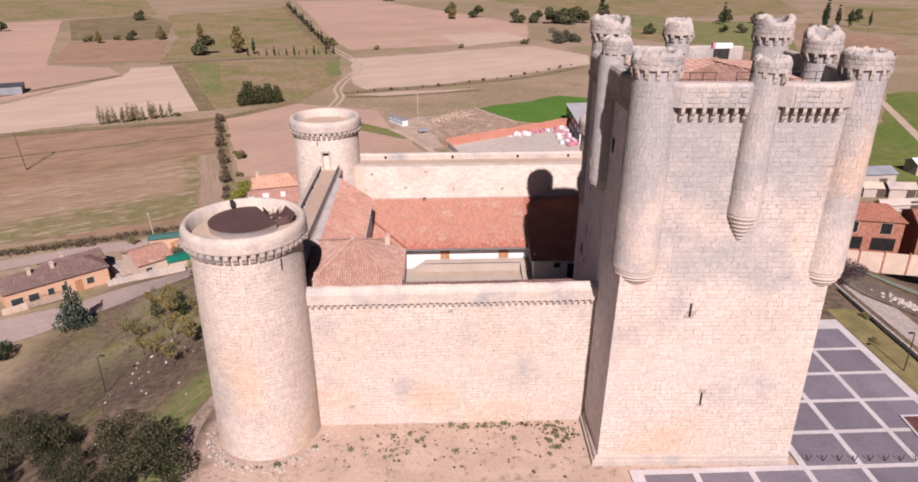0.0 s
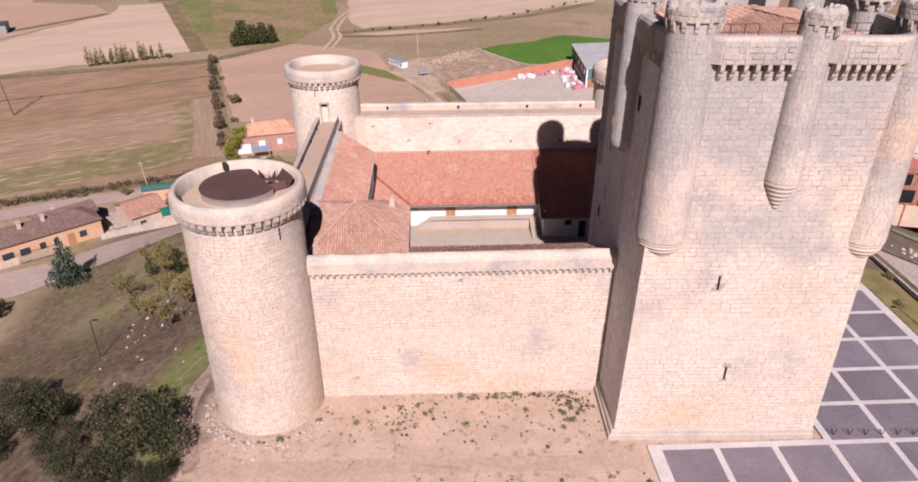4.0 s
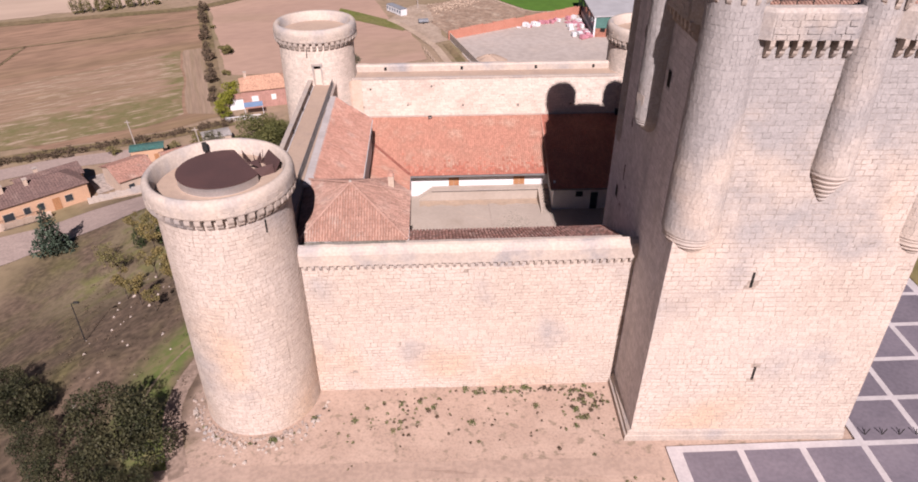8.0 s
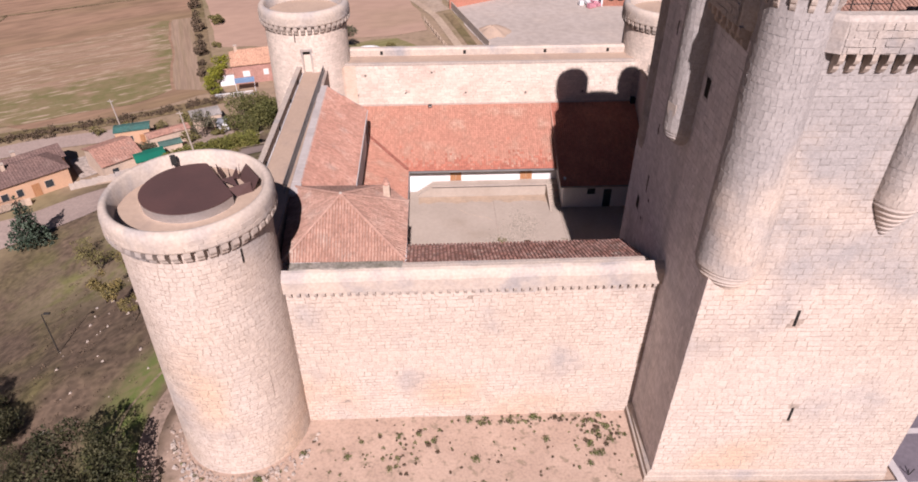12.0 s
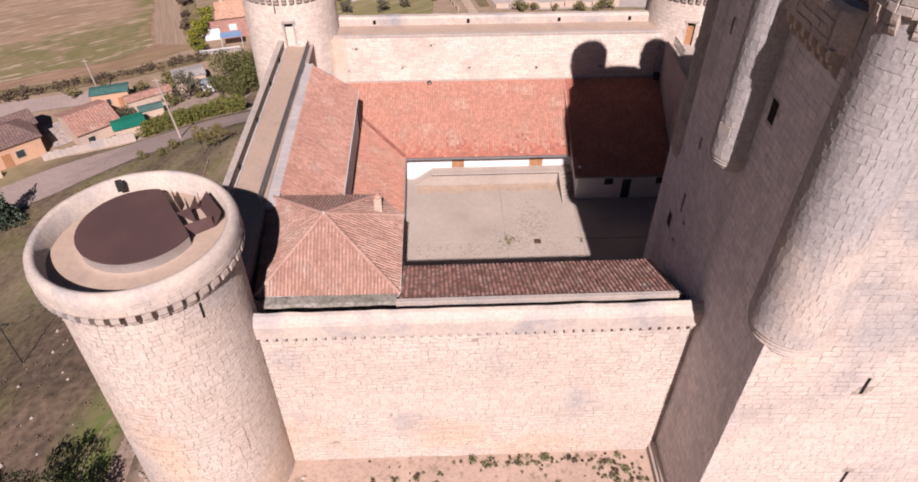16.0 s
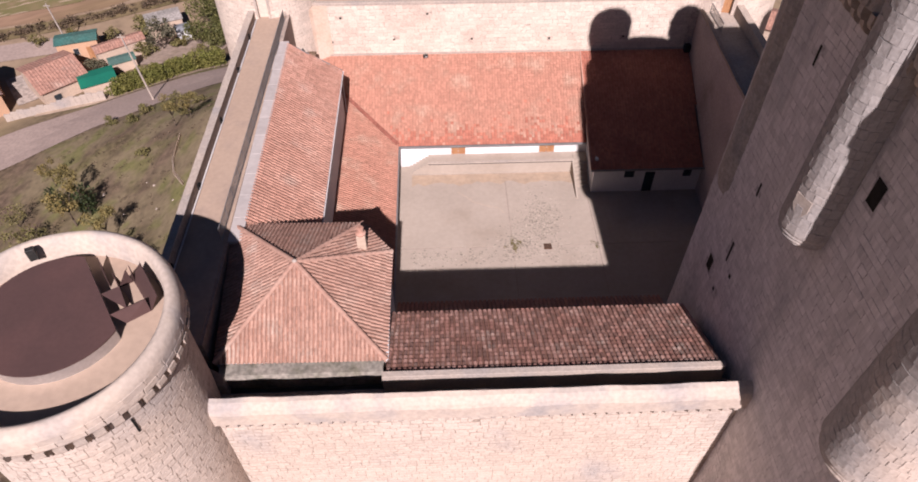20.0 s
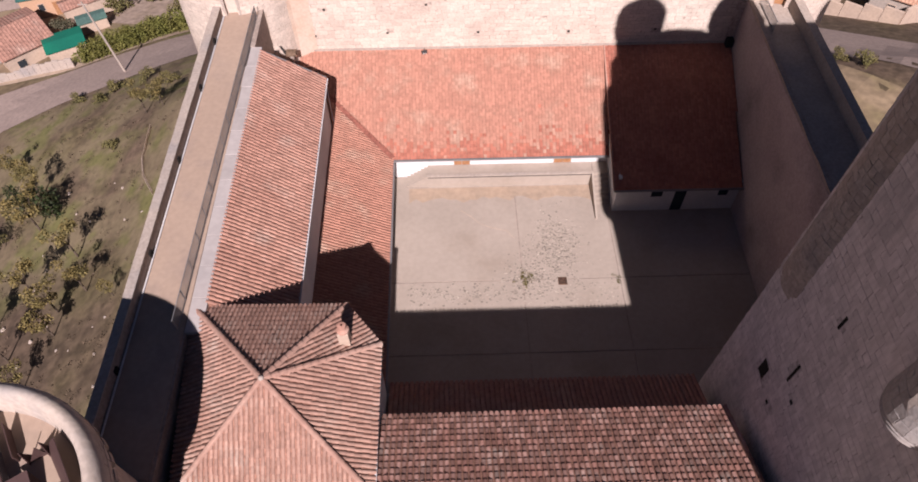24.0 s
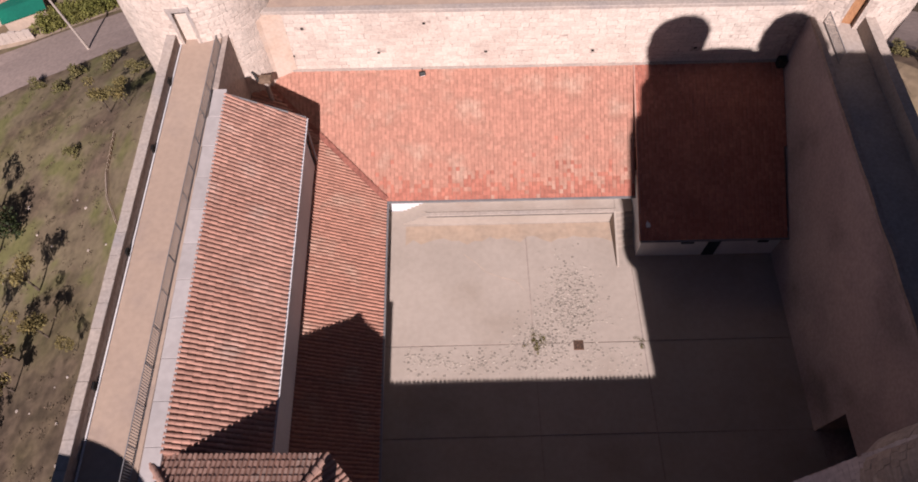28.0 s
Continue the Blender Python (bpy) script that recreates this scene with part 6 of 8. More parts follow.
dirt = Geo().prism(near_edge + [(11.9, 84.1), (-2.4, 84.1)], 1.09, 1.106)
part("dirt_band", dirt.mesh("dirt_band", surface("washed-out sandy dirt", (0.37, 0.275, 0.20), (0.33, 0.25, 0.185), (0.30, 0.24, 0.19), scale=0.6, grain=3, grain_amount=0.12, stain_scale=0.5)), court, "sandy dirt washed against the terrace")
# Thin dark strip just below the front of the terrace edge.
part("gutter_line", Geo().box(-0.9, 12.1, 84.10, 84.125, 2.31, 2.36).mesh("gutter_line", IRON), terrace, "thin dark line under the terrace edge")
crack = Geo()
px, py = 5.6, 79.0
for k in range(5):
    qx, qy = px - rng.uniform(0.5, 1.1), py + rng.uniform(0.1, 0.75)
    d = Vector((qx - px, qy - py)).normalized()
    crack.prism([(px - d.y * 0.016, py + d.x * 0.016), (px + d.y * 0.016, py - d.x * 0.016), (qx + d.y * 0.016, qy - d.x * 0.016), (qx - d.y * 0.016, qy + d.x * 0.016)], 1.09, 1.108)
    px, py = qx, qy
part("crack_filling", crack.mesh("crack_filling", CREAM), court, "pale cement filling of a crack")
grate = thing("drain_grate", "square rusty iron drain grate set in the paving", "grate")
part("frame", Geo().box(8.45, 9.1, 74.75, 75.4, 1.06, 1.115, 0.01).mesh("frame", surface("rusted iron", (0.148, 0.074, 0.044), (0.111, 0.059, 0.037), scale=2, grain=6)), grate)
for i in range(6):
    part("bar", Geo().box(8.5 + i * 0.1, 8.55 + i * 0.1, 74.8, 75.35, 1.115, 1.13).mesh("bar", IRON), grate)


# ---- plants ----
def leaves(name, clumps, count, size, material, seed, core=0.35):
    """Many small leaf blades in uneven clumps: (centre, radius)."""
    r = np.random.RandomState(seed)
    weights = np.array([c[1] ** 2 for c in clumps])
    pick = r.choice(len(clumps), count, p=weights / weights.sum())
    cen = np.array([c[0] for c in clumps])[pick]
    rad = np.array([c[1] for c in clumps])[pick]
    d = r.normal(size=(count, 3))
    d /= np.linalg.norm(d, axis=1)[:, None]
    pos = cen + d * (rad * r.uniform(core, 1.05, count) ** 0.6)[:, None] * np.array([1, 1, 0.85])
    a = r.normal(size=(count, 3))
    a /= np.linalg.norm(a, axis=1)[:, None]
    b = np.cross(a, r.normal(size=(count, 3)))
    b /= np.linalg.norm(b, axis=1)[:, None] + 1e-6
    s = size * r.uniform(0.6, 1.4, count)[:, None]
    quad = np.stack([pos - a * s - b * s * 0.5, pos + a * s * 0.2 - b * s * 0.7, pos + a * s + b * s * 0.3, pos - a * s * 0.1 + b * s * 0.7], 1).reshape(-1, 3)
    return mesh_of(name, quad.tolist(), [(4 * i, 4 * i + 1, 4 * i + 2, 4 * i + 3) for i in range(count)], material)


def tree(label, height, spread, material, seed, trunk=0.25, kind="round", count=1500, leaf=0.16, category="tree", lean=(0.0, 0.0), low=0.30):
    """A tapered trunk with limbs and a crown of small leaves in clumps."""
    r = random.Random(seed)
    ob = thing("tree", label, category)
    g = Geo()
    fork = height * (low if kind == "round" else 0.9)
    top = Vector((lean[0], lean[1], fork))
    g.tube((0, 0, -0.4), top * 0.5, trunk * 0.5, trunk * 0.42).tube(top * 0.5, top, trunk * 0.42, trunk * 0.28)
    clumps = []
    if kind == "round":
        for k in range(9):
            a = k * 2.4 + r.uniform(-0.4, 0.4)
            d = spread * 0.5 * r.uniform(0.35, 0.85)
            e = top + Vector((math.cos(a) * d, math.sin(a) * d, height * r.uniform(0.12, 0.58)))
            g.tube(top, e, trunk * 0.2, trunk * 0.05, 6)
            clumps.append((tuple(e), spread * r.uniform(0.14, 0.26)))
            clumps.append((tuple(e + Vector((r.uniform(-1, 1), r.uniform(-1, 1), r.uniform(-0.3, 0.6))) * spread * 0.16), spread * r.uniform(0.1, 0.18)))
    else:
        tiers = 9
        for k in range(tiers):
            t = k / (tiers - 1)
            w = spread * 0.5 * ((1 - t) ** 0.8 + 0.06) if kind == "cone" else spread * 0.5 * (0.55 + 0.45 * math.sin(math.pi * min(1, t + 0.12)))
            for q in range(5):
                a = q * 1.2566 + k * 0.7
                rr = w * r.uniform(0.35, 0.8)
                c = Vector((math.cos(a) * rr, math.sin(a) * rr, height * (0.14 + 0.82 * t) + r.uniform(-0.2, 0.2)))
                clumps.append((tuple(c), max(0.18, w * r.uniform(0.35, 0.5))))
                if q < 2:
                    g.tube((0, 0, c.z + 0.1), c, trunk * 0.12, trunk * 0.04, 5)
    part("trunk", g.mesh("trunk", BARK, smooth=True), ob)
    part("crown", leaves("crown", clumps, count, leaf, material, seed), ob)
    return ob


def plant_at(ob, x, y, turn=0, size=1.0, first=False, z=None):
    z = ground_z(x, y) if z is None else z
    m = pose(x, y, z, 0, 0, turn)
    if first:
        ob.matrix_basis = m
        return ob
    c = copy_thing(ob, m)
    c.scale = (size, size, size)
    return c


def bush(label, size, material, seed, count=700, leaf=0.1, name="bush", category="bush"):
    r = random.Random(seed)
    ob = thing(name, label, category)
    clumps = [((r.uniform(-1, 1) * size * 0.4, r.uniform(-1, 1) * size * 0.4, size * r.uniform(0.12, 0.58)), size * r.uniform(0.13, 0.27)) for _ in range(9)]
    g = Geo()
    for c, rad in clumps[:5]:
        g.tube((0, 0, -0.1), c, size * 0.03, size * 0.012, 5)
    part("stem", g.mesh("stem", BARK), ob)
    part("foliage", leaves("foliage", clumps, count, leaf, material, seed), ob)
    return ob


# Dark pines added where the slope only has tree shadows.
juniper = tree("dark slender pine standing in for tree shadow on the slope", 4.0, 2.4, LEAF_DARK, 51, 0.2, "column", 620, 0.12)
plant_at(juniper, -36.0, 89.2, first=True)
for x, y, s in ((-41.0, 92.0, 0.8),):
    plant_at(juniper, x, y, x * 37 % 360, s)
gold = tree("small tree with thin autumn gold leaves on the slope", 4.2, 2.6, LEAF_GOLD, 52, 0.2, "round", 900, 0.09, low=0.42)
plant_at(gold, -31.1, 82.9, first=True)
for x, y, s in ((-28.3, 78.3, 0.85), (-30.5, 76.9, 0.9), (-29.9, 74.5, 0.85), (-37.2, 87.9, 1.15), (-38.9, 92.7, 1.0), (-28.9, 99.6, 0.85), (-26.7, 99.2, 0.7), (-43.7, 97.1, 0.8), (-24.9, 76.5, 0.45), (-34.0, 79.6, 1.0), (-33.4, 73.0, 0.9), (-36.6, 76.5, 0.9), (-30.6, 70.2, 0.7)):
    plant_at(gold, x, y, x * 53 % 360, s)
olive = tree("olive green bushy tree on the dry slope", 3.8, 3.6, LEAF_OLIVE, 53, 0.24, "round", 800, 0.09)
plant_at(olive, -42.0, 86.6, first=True)
plant_at(olive, -27.8, 100.6, 70, 0.5)
plant_at(olive, -46.0, 91.5, 150, 0.8)
plant_at(olive, -36.9, 89.6, 200, 0.7)
cedar = tree("blue green cedar beside the village road", 8.5, 5.2, LEAF_BLUE, 54, 0.3, "cone", 2600, 0.16)
plant_at(cedar, -57.4, 99.6, first=True)
front = tree("broad bushy evergreen tree low on the castle slope", 7.0, 7.6, LEAF_FRONT, 55, 0.34, "round", 9000, 0.09, low=0.16)
plant_at(front, -25.4, 48.2, first=True)
for x, y, s, a in ((-38.2, 54.8, 0.85, 80), (-28.2, 45.2, 0.75, 20), (-33.6, 50.6, 0.6, 300), (-42.4, 60.4, 0.7, 30), (-44.0, 53.0, 0.8, 200), (-22.8, 43.6, 0.5, 140)):
    plant_at(front, x, y, a, s)
dark = bush("very dark evergreen shrub", 4.6, LEAF_DARK, 56, 4200, 0.09)
plant_at(dark, -67.0, 93.0, 90, first=True)
plant_at(dark, -72.0, 89.0, 180, 1.1)
plant_at(dark, -75.5, 92.5, 30, 1.2)
shrub = bush("low dry grey-green shrub", 1.6, LEAF_OLIVE, 57, 500, 0.07)
plant_at(shrub, -31.9, 96.0, first=True)
for x, y, s in ((-36.9, 106.2, 1.1), (-36.0, 108.2, 1.3), (-32.0, 108.0, 1.2), (-40.5, 108.0, 1.0), (-28.0, 105.5, 1.1), (41.4, 100.4, 1.3), (39.6, 101.8, 1.0), (53.2, 72.0, 0.8), (50.6, 66.0, 0.6)):
    plant_at(shrub, x, y, x * 31 % 360, s)

rng = random.Random(77)
spots = []
for _ in range(360):
    k = rng.random()
    if k < 0.30:
        x, y = rng.uniform(-10, 13.5), rng.gauss(50.2, 1.9)
    elif k < 0.46:
        x, y = rng.gauss(5.5, 3.2), rng.uniform(53.0, 53.75)
    elif k < 0.62:
        x, y = rng.gauss(11.4, 1.0), rng.gauss(51.8, 1.2)
    elif k < 0.74:
        x, y = rng.gauss(-3.6, 1.2), rng.gauss(51.2, 1.0)
    elif k < 0.92:
        x, y = rng.uniform(-19, 16), rng.uniform(41.5, 44.0)
    else:
        a = rng.uniform(3.3, 6.0)
        x, y = -15.45 + 5.6 * math.cos(a), 53.9 + 5.6 * math.sin(a)
    if y > 53.8 or (x > 13.5 and y > 46.8):
        continue
    spots.append(((x, y, ground_z(x, y) + 0.03), rng.uniform(0.07, 0.20) * rng.choice((1, 1, 1.9))))
tagged(new("weeds", leaves("weeds", spots[::2], 9000, 0.055, WEED, 77, core=0.0)), "scattered low weeds on the sandy ground", "weeds", kind="stuff")
tagged(new("dead_weeds", leaves("dead_weeds", [(c, q * 0.6) for c, q in spots[1::2]], 8000, 0.05, LEAF_DRY, 76, core=0.0)), "dry brown tufts on the sandy ground", "weeds", kind="stuff")
spots = [((x, y, ground_z(x, y) + 0.02), rng.uniform(0.15, 0.4)) for x, y in ((rng.uniform(-46, -21), rng.uniform(47, 108)) for _ in range(900))]
tagged(new("dry_grass", leaves("dry_grass", spots, 12000, 0.06, LEAF_DRY, 78)), "tufts of dry grass on the slope", "grass", kind="stuff")
spots = [((6.2 + rng.gauss(0, 0.35), 75.4 + rng.gauss(0, 0.35), 1.12), 0.12) for _ in range(30)] + [((12.8 + rng.gauss(0, 0.15), 74.9 + rng.gauss(0, 0.5), 1.12), 0.1) for _ in range(12)]
tagged(new("weeds", leaves("weeds", spots, 900, 0.035, LEAF_OLIVE, 79)), "weeds growing from a joint in the paving", "weeds", kind="stuff")
rock = Geo()
for _ in range(150):
    x, y = (-15.45 + 5.6 * math.cos(q0), 53.9 + (5.3 + abs(rng.gauss(0, 1.0))) * math.sin(q0)) if (q0 := rng.uniform(3.3, 6.1)) and rng.random() < 0.7 else (rng.uniform(-38, -23), rng.uniform(56, 92))
    r = rng.uniform(0.08, 0.24)
    z = ground_z(x, y)
    pts = [(x + r * math.cos(q) * rng.uniform(0.7, 1.2), y + r * math.sin(q) * rng.uniform(0.7, 1.2), z - 0.05) for q in (0, 1.26, 2.5, 3.77, 5.03)]
    rock.add(pts + [(x + (p[0] - x) * 0.55, y + (p[1] - y) * 0.55, z + r * rng.uniform(0.5, 0.9)) for p in pts], [(5, 6, 7, 8, 9)] + [(q, (q + 1) % 5, 5 + (q + 1) % 5, 5 + q) for q in range(5)])
tagged(new("stones", rock.mesh("stones", COPING)), "loose pale stones on the ground", "stones", kind="stuff")
rubble = Geo()
for _ in range(110):
    q0 = rng.uniform(radians(185), radians(318))
    d = 4.95 + abs(rng.gauss(0, 0.45))
    x, y, r = -15.45 + d * math.cos(q0), 53.9 + d * math.sin(q0), rng.uniform(0.06, 0.2)
    z = ground_z(x, y)
    ring = [(x + r * math.cos(q) * rng.uniform(0.7, 1.2), y + r * math.sin(q) * rng.uniform(0.7, 1.2), z - 0.05) for q in (0, 1.26, 2.5, 3.77, 5.03)]
    rubble.add(ring + [(x + (p[0] - x) * 0.6, y + (p[1] - y) * 0.6, z + r * rng.uniform(0.5, 0.9)) for p in ring], [(5, 6, 7, 8, 9)] + [(q, (q + 1) % 5, 5 + (q + 1) % 5, 5 + q) for q in range(5)])
tagged(new("foundation_rubble", rubble.mesh("foundation_rubble", MORTAR)), "pale loose rubble round the foot of the tower", "rubble", kind="stuff")
low_wall = thing("terrace_edge", "low rough stone edging on the slope below the tower", "edging")
for (x0, y0), (x1, y1) in (((-24.0, 86.2), (-26.1, 89.5)), ((-26.1, 89.5), (-27.0, 92.1)), ((-27.0, 92.1), (-27.2, 96.3))):
    n = 9
    for i in range(n):
        x, y = x0 + (x1 - x0) * (i + 0.5) / n, y0 + (y1 - y0) * (i + 0.5) / n
        part("stone", stone_piece(0.56, 0.36, i % 3), low_wall, m=pose(x, y, ground_z(x, y) + 0.15, 0, 90, 0))


# ---- plaza ----
plaza = tagged(new("pavement", Geo().box(16.8, 48.9, 20.0, 46.5, -1.0, -0.02).mesh("pavement", PALEBAND)), "plaza of purple-grey panels framed by pale granite bands", "pavement", kind="structure")
part("east_bed", Geo().box(31.9, 48.9, 46.5, 71.2, -1.0, -0.02).mesh("east_bed", PALEBAND), plaza)
xs = [17.65, 22.45, 27.35, 32.25, 37.35, 42.6, 48.2]
ys = [22.6, 27.35, 32.1, 36.85, 41.5, 46.1, 50.75, 55.4, 60.05, 64.7, 69.3]
for i in range(6):
    for j in range(10):
        x0, x1, y0, y1 = xs[i] + 0.27, xs[i + 1] - 0.27, ys[j] + 0.25, ys[j + 1] - 0.25
        if x0 < 31.5 and y1 > 46.5:
            continue
        part("panel", Geo().box(x0, x1, y0, y1, -0.2, -0.008).mesh("panel", PAVE), plaza)
vee = Geo().add([], [])
vee.tube((0, 0, -0.1), (-0.21, 0.0, 0.62), 0.036).tube((0, 0, -0.1), (0.21, 0.0, 0.62), 0.036)
rack0 = thing("bike_rack", "dark steel V-shaped stand on the plaza", "rack", group="row of V stands")
part("arm", vee.mesh("arm", IRON), rack0)
rack0.matrix_basis = pose(32.9, 46.95, 0)
for i in range(1, 9):
    copy_thing(rack0, pose(32.9 + 1.365 * i, 46.95 - 0.06 * i, 0))
kerb = ribbon("kerb_wall", [(54.2, 80), (53.9, 72), (53.6, 62), (53.2, 50)], 0.5, IRON, "dark low retaining kerb beside the plaza lawn", 0.3, category="kerb")
lot = ribbon("parking_lot", [(60.5, 84), (60.3, 70), (60.0, 50)], 11.5, surface("pale worn tarmac", (0.37, 0.305, 0.27), (0.33, 0.275, 0.245), scale=0.2, grain=2), "pale worn tarmac lot", 0.12, category="lot")
verge = ribbon("lawn", [(51.3, 74), (51.3, 60), (51.2, 46)], 4.2, MEADOW, "thin lawn strip beside the plaza", 0.05, category="lawn")

bed = thing("planting_bed", "maroon gravel bed with a pale stone edging", "bed")
part("edging", Geo().prism([(44.4, 46.9), (47.6, 46.9), (47.6, 52.7), (44.9, 52.7)], -0.1, 0.14).mesh("edging", PALEBAND), bed)
part("gravel", Geo().prism([(44.7, 47.1), (47.4, 47.1), (47.4, 52.4), (45.1, 52.4)], 0.0, 0.17).mesh("gravel", surface("maroon gravel", (0.111, 0.041, 0.037), (0.081, 0.033, 0.033), scale=1.5, grain=8)), bed)
ribbon("court", [(66.5, 100.6), (74, 100.4), (84, 99.0)], 4.0, surface("faded green sports surface", (0.174, 0.192, 0.148), (0.155, 0.174, 0.133), (0.200, 0.192, 0.155), scale=0.2, grain=2), "faded green strip before the brick houses", 0.16, category="court")
waste = ribbon("waste_ground", [(58.5, 90.5), (68, 90.0), (80, 88.0)], 11.0, surface("churned brown soil", (0.132, 0.100, 0.076), (0.104, 0.080, 0.062), (0.175, 0.138, 0.108), scale=0.4, grain=1.6, grain_amount=0.4, stain_scale=0.3), "churned brown building plot", 0.13, category="plot")
rng = random.Random(66)
g = Geo()
for _ in range(160):
    x, y, r = rng.gauss(71.5, 2.2), rng.gauss(88.0, 1.1), rng.uniform(0.12, 0.4)
    z, a = ground_z(x, y) + 0.1, rng.uniform(0, 6)
    pts = [(x + r * math.cos(a + q), y + r * math.sin(a + q) * 0.8, z) for q in (0, 1.26, 2.5, 3.77, 5.03)]
    g.add(pts + [(x + (p[0] - x) * 0.6, y + (p[1] - y) * 0.6, z + r * 0.7) for p in pts], [(5, 6, 7, 8, 9)] + [(q, (q + 1) % 5, 5 + (q + 1) % 5, 5 + q) for q in range(5)])
tagged(new("rubble", g.mesh("rubble", COPING)), "scattered pale rubble on the plot", "rubble", kind="stuff")


def street_lamp(x, y, height, label, arm=0.6, lean=0.0, z=None):
    ob = thing("street_lamp", label, "lamp", at=(x, y, ground_z(x, y) if z is None else z), turn=0)
    part("post", Geo().tube((0, 0, -0.3), (lean * 0.5, 0, height), 0.07, 0.05).mesh("post", IRON), ob)
    part("arm", Geo().tube((lean * 0.5, 0, height), (lean * 0.5 + arm, 0, height + 0.15), 0.035).mesh("arm", IRON), ob)
    part("head", Geo().box(lean * 0.5 + arm - 0.1, lean * 0.5 + arm + 0.5, -0.14, 0.14, height + 0.08, height + 0.22, 0.03).mesh("head", IRON), ob)
    return ob


street_lamp(-38.1, 68.5, 5.0, "thin grey street lamp on the grassy slope", 0.35)
street_lamp(50.4, 60.4, 4.6, "tall grey street lamp beside the plaza", -0.6)
for x, y, h, lx in ((-36.8, 113.2, 9.5, -1.0), (-58.0, 136.5, 7.5, -0.6)):
    pole = thing("utility_pole", "leaning pale concrete utility pole by the road", "pole", at=(x, y, ground_z(x, y)))
    part("post", Geo().tube((0, 0, -0.5), (lx, 0, h), 0.14, 0.09).mesh("post", COPING), pole)
    part("crossarm", Geo().box(lx - 0.5, lx + 0.5, -0.05, 0.05, h - 0.4, h - 0.3).mesh("crossarm", COPING), pole)
pole = thing("utility_pole", "thin pole standing in the waste ground", "pole", at=(-4, 245, FLOOR))
part("post", Geo().tube((0, 0, 0), (0, 0, 9.5), 0.16, 0.1).mesh("post", COPING), pole)
pole = thing("utility_pole", "slender wooden pole in a field", "pole", at=(-113, 191, FLOOR))
part("post", Geo().tube((0, 0, 0), (-1.0, 0, 11), 0.16, 0.1).mesh("post", BARK), pole)


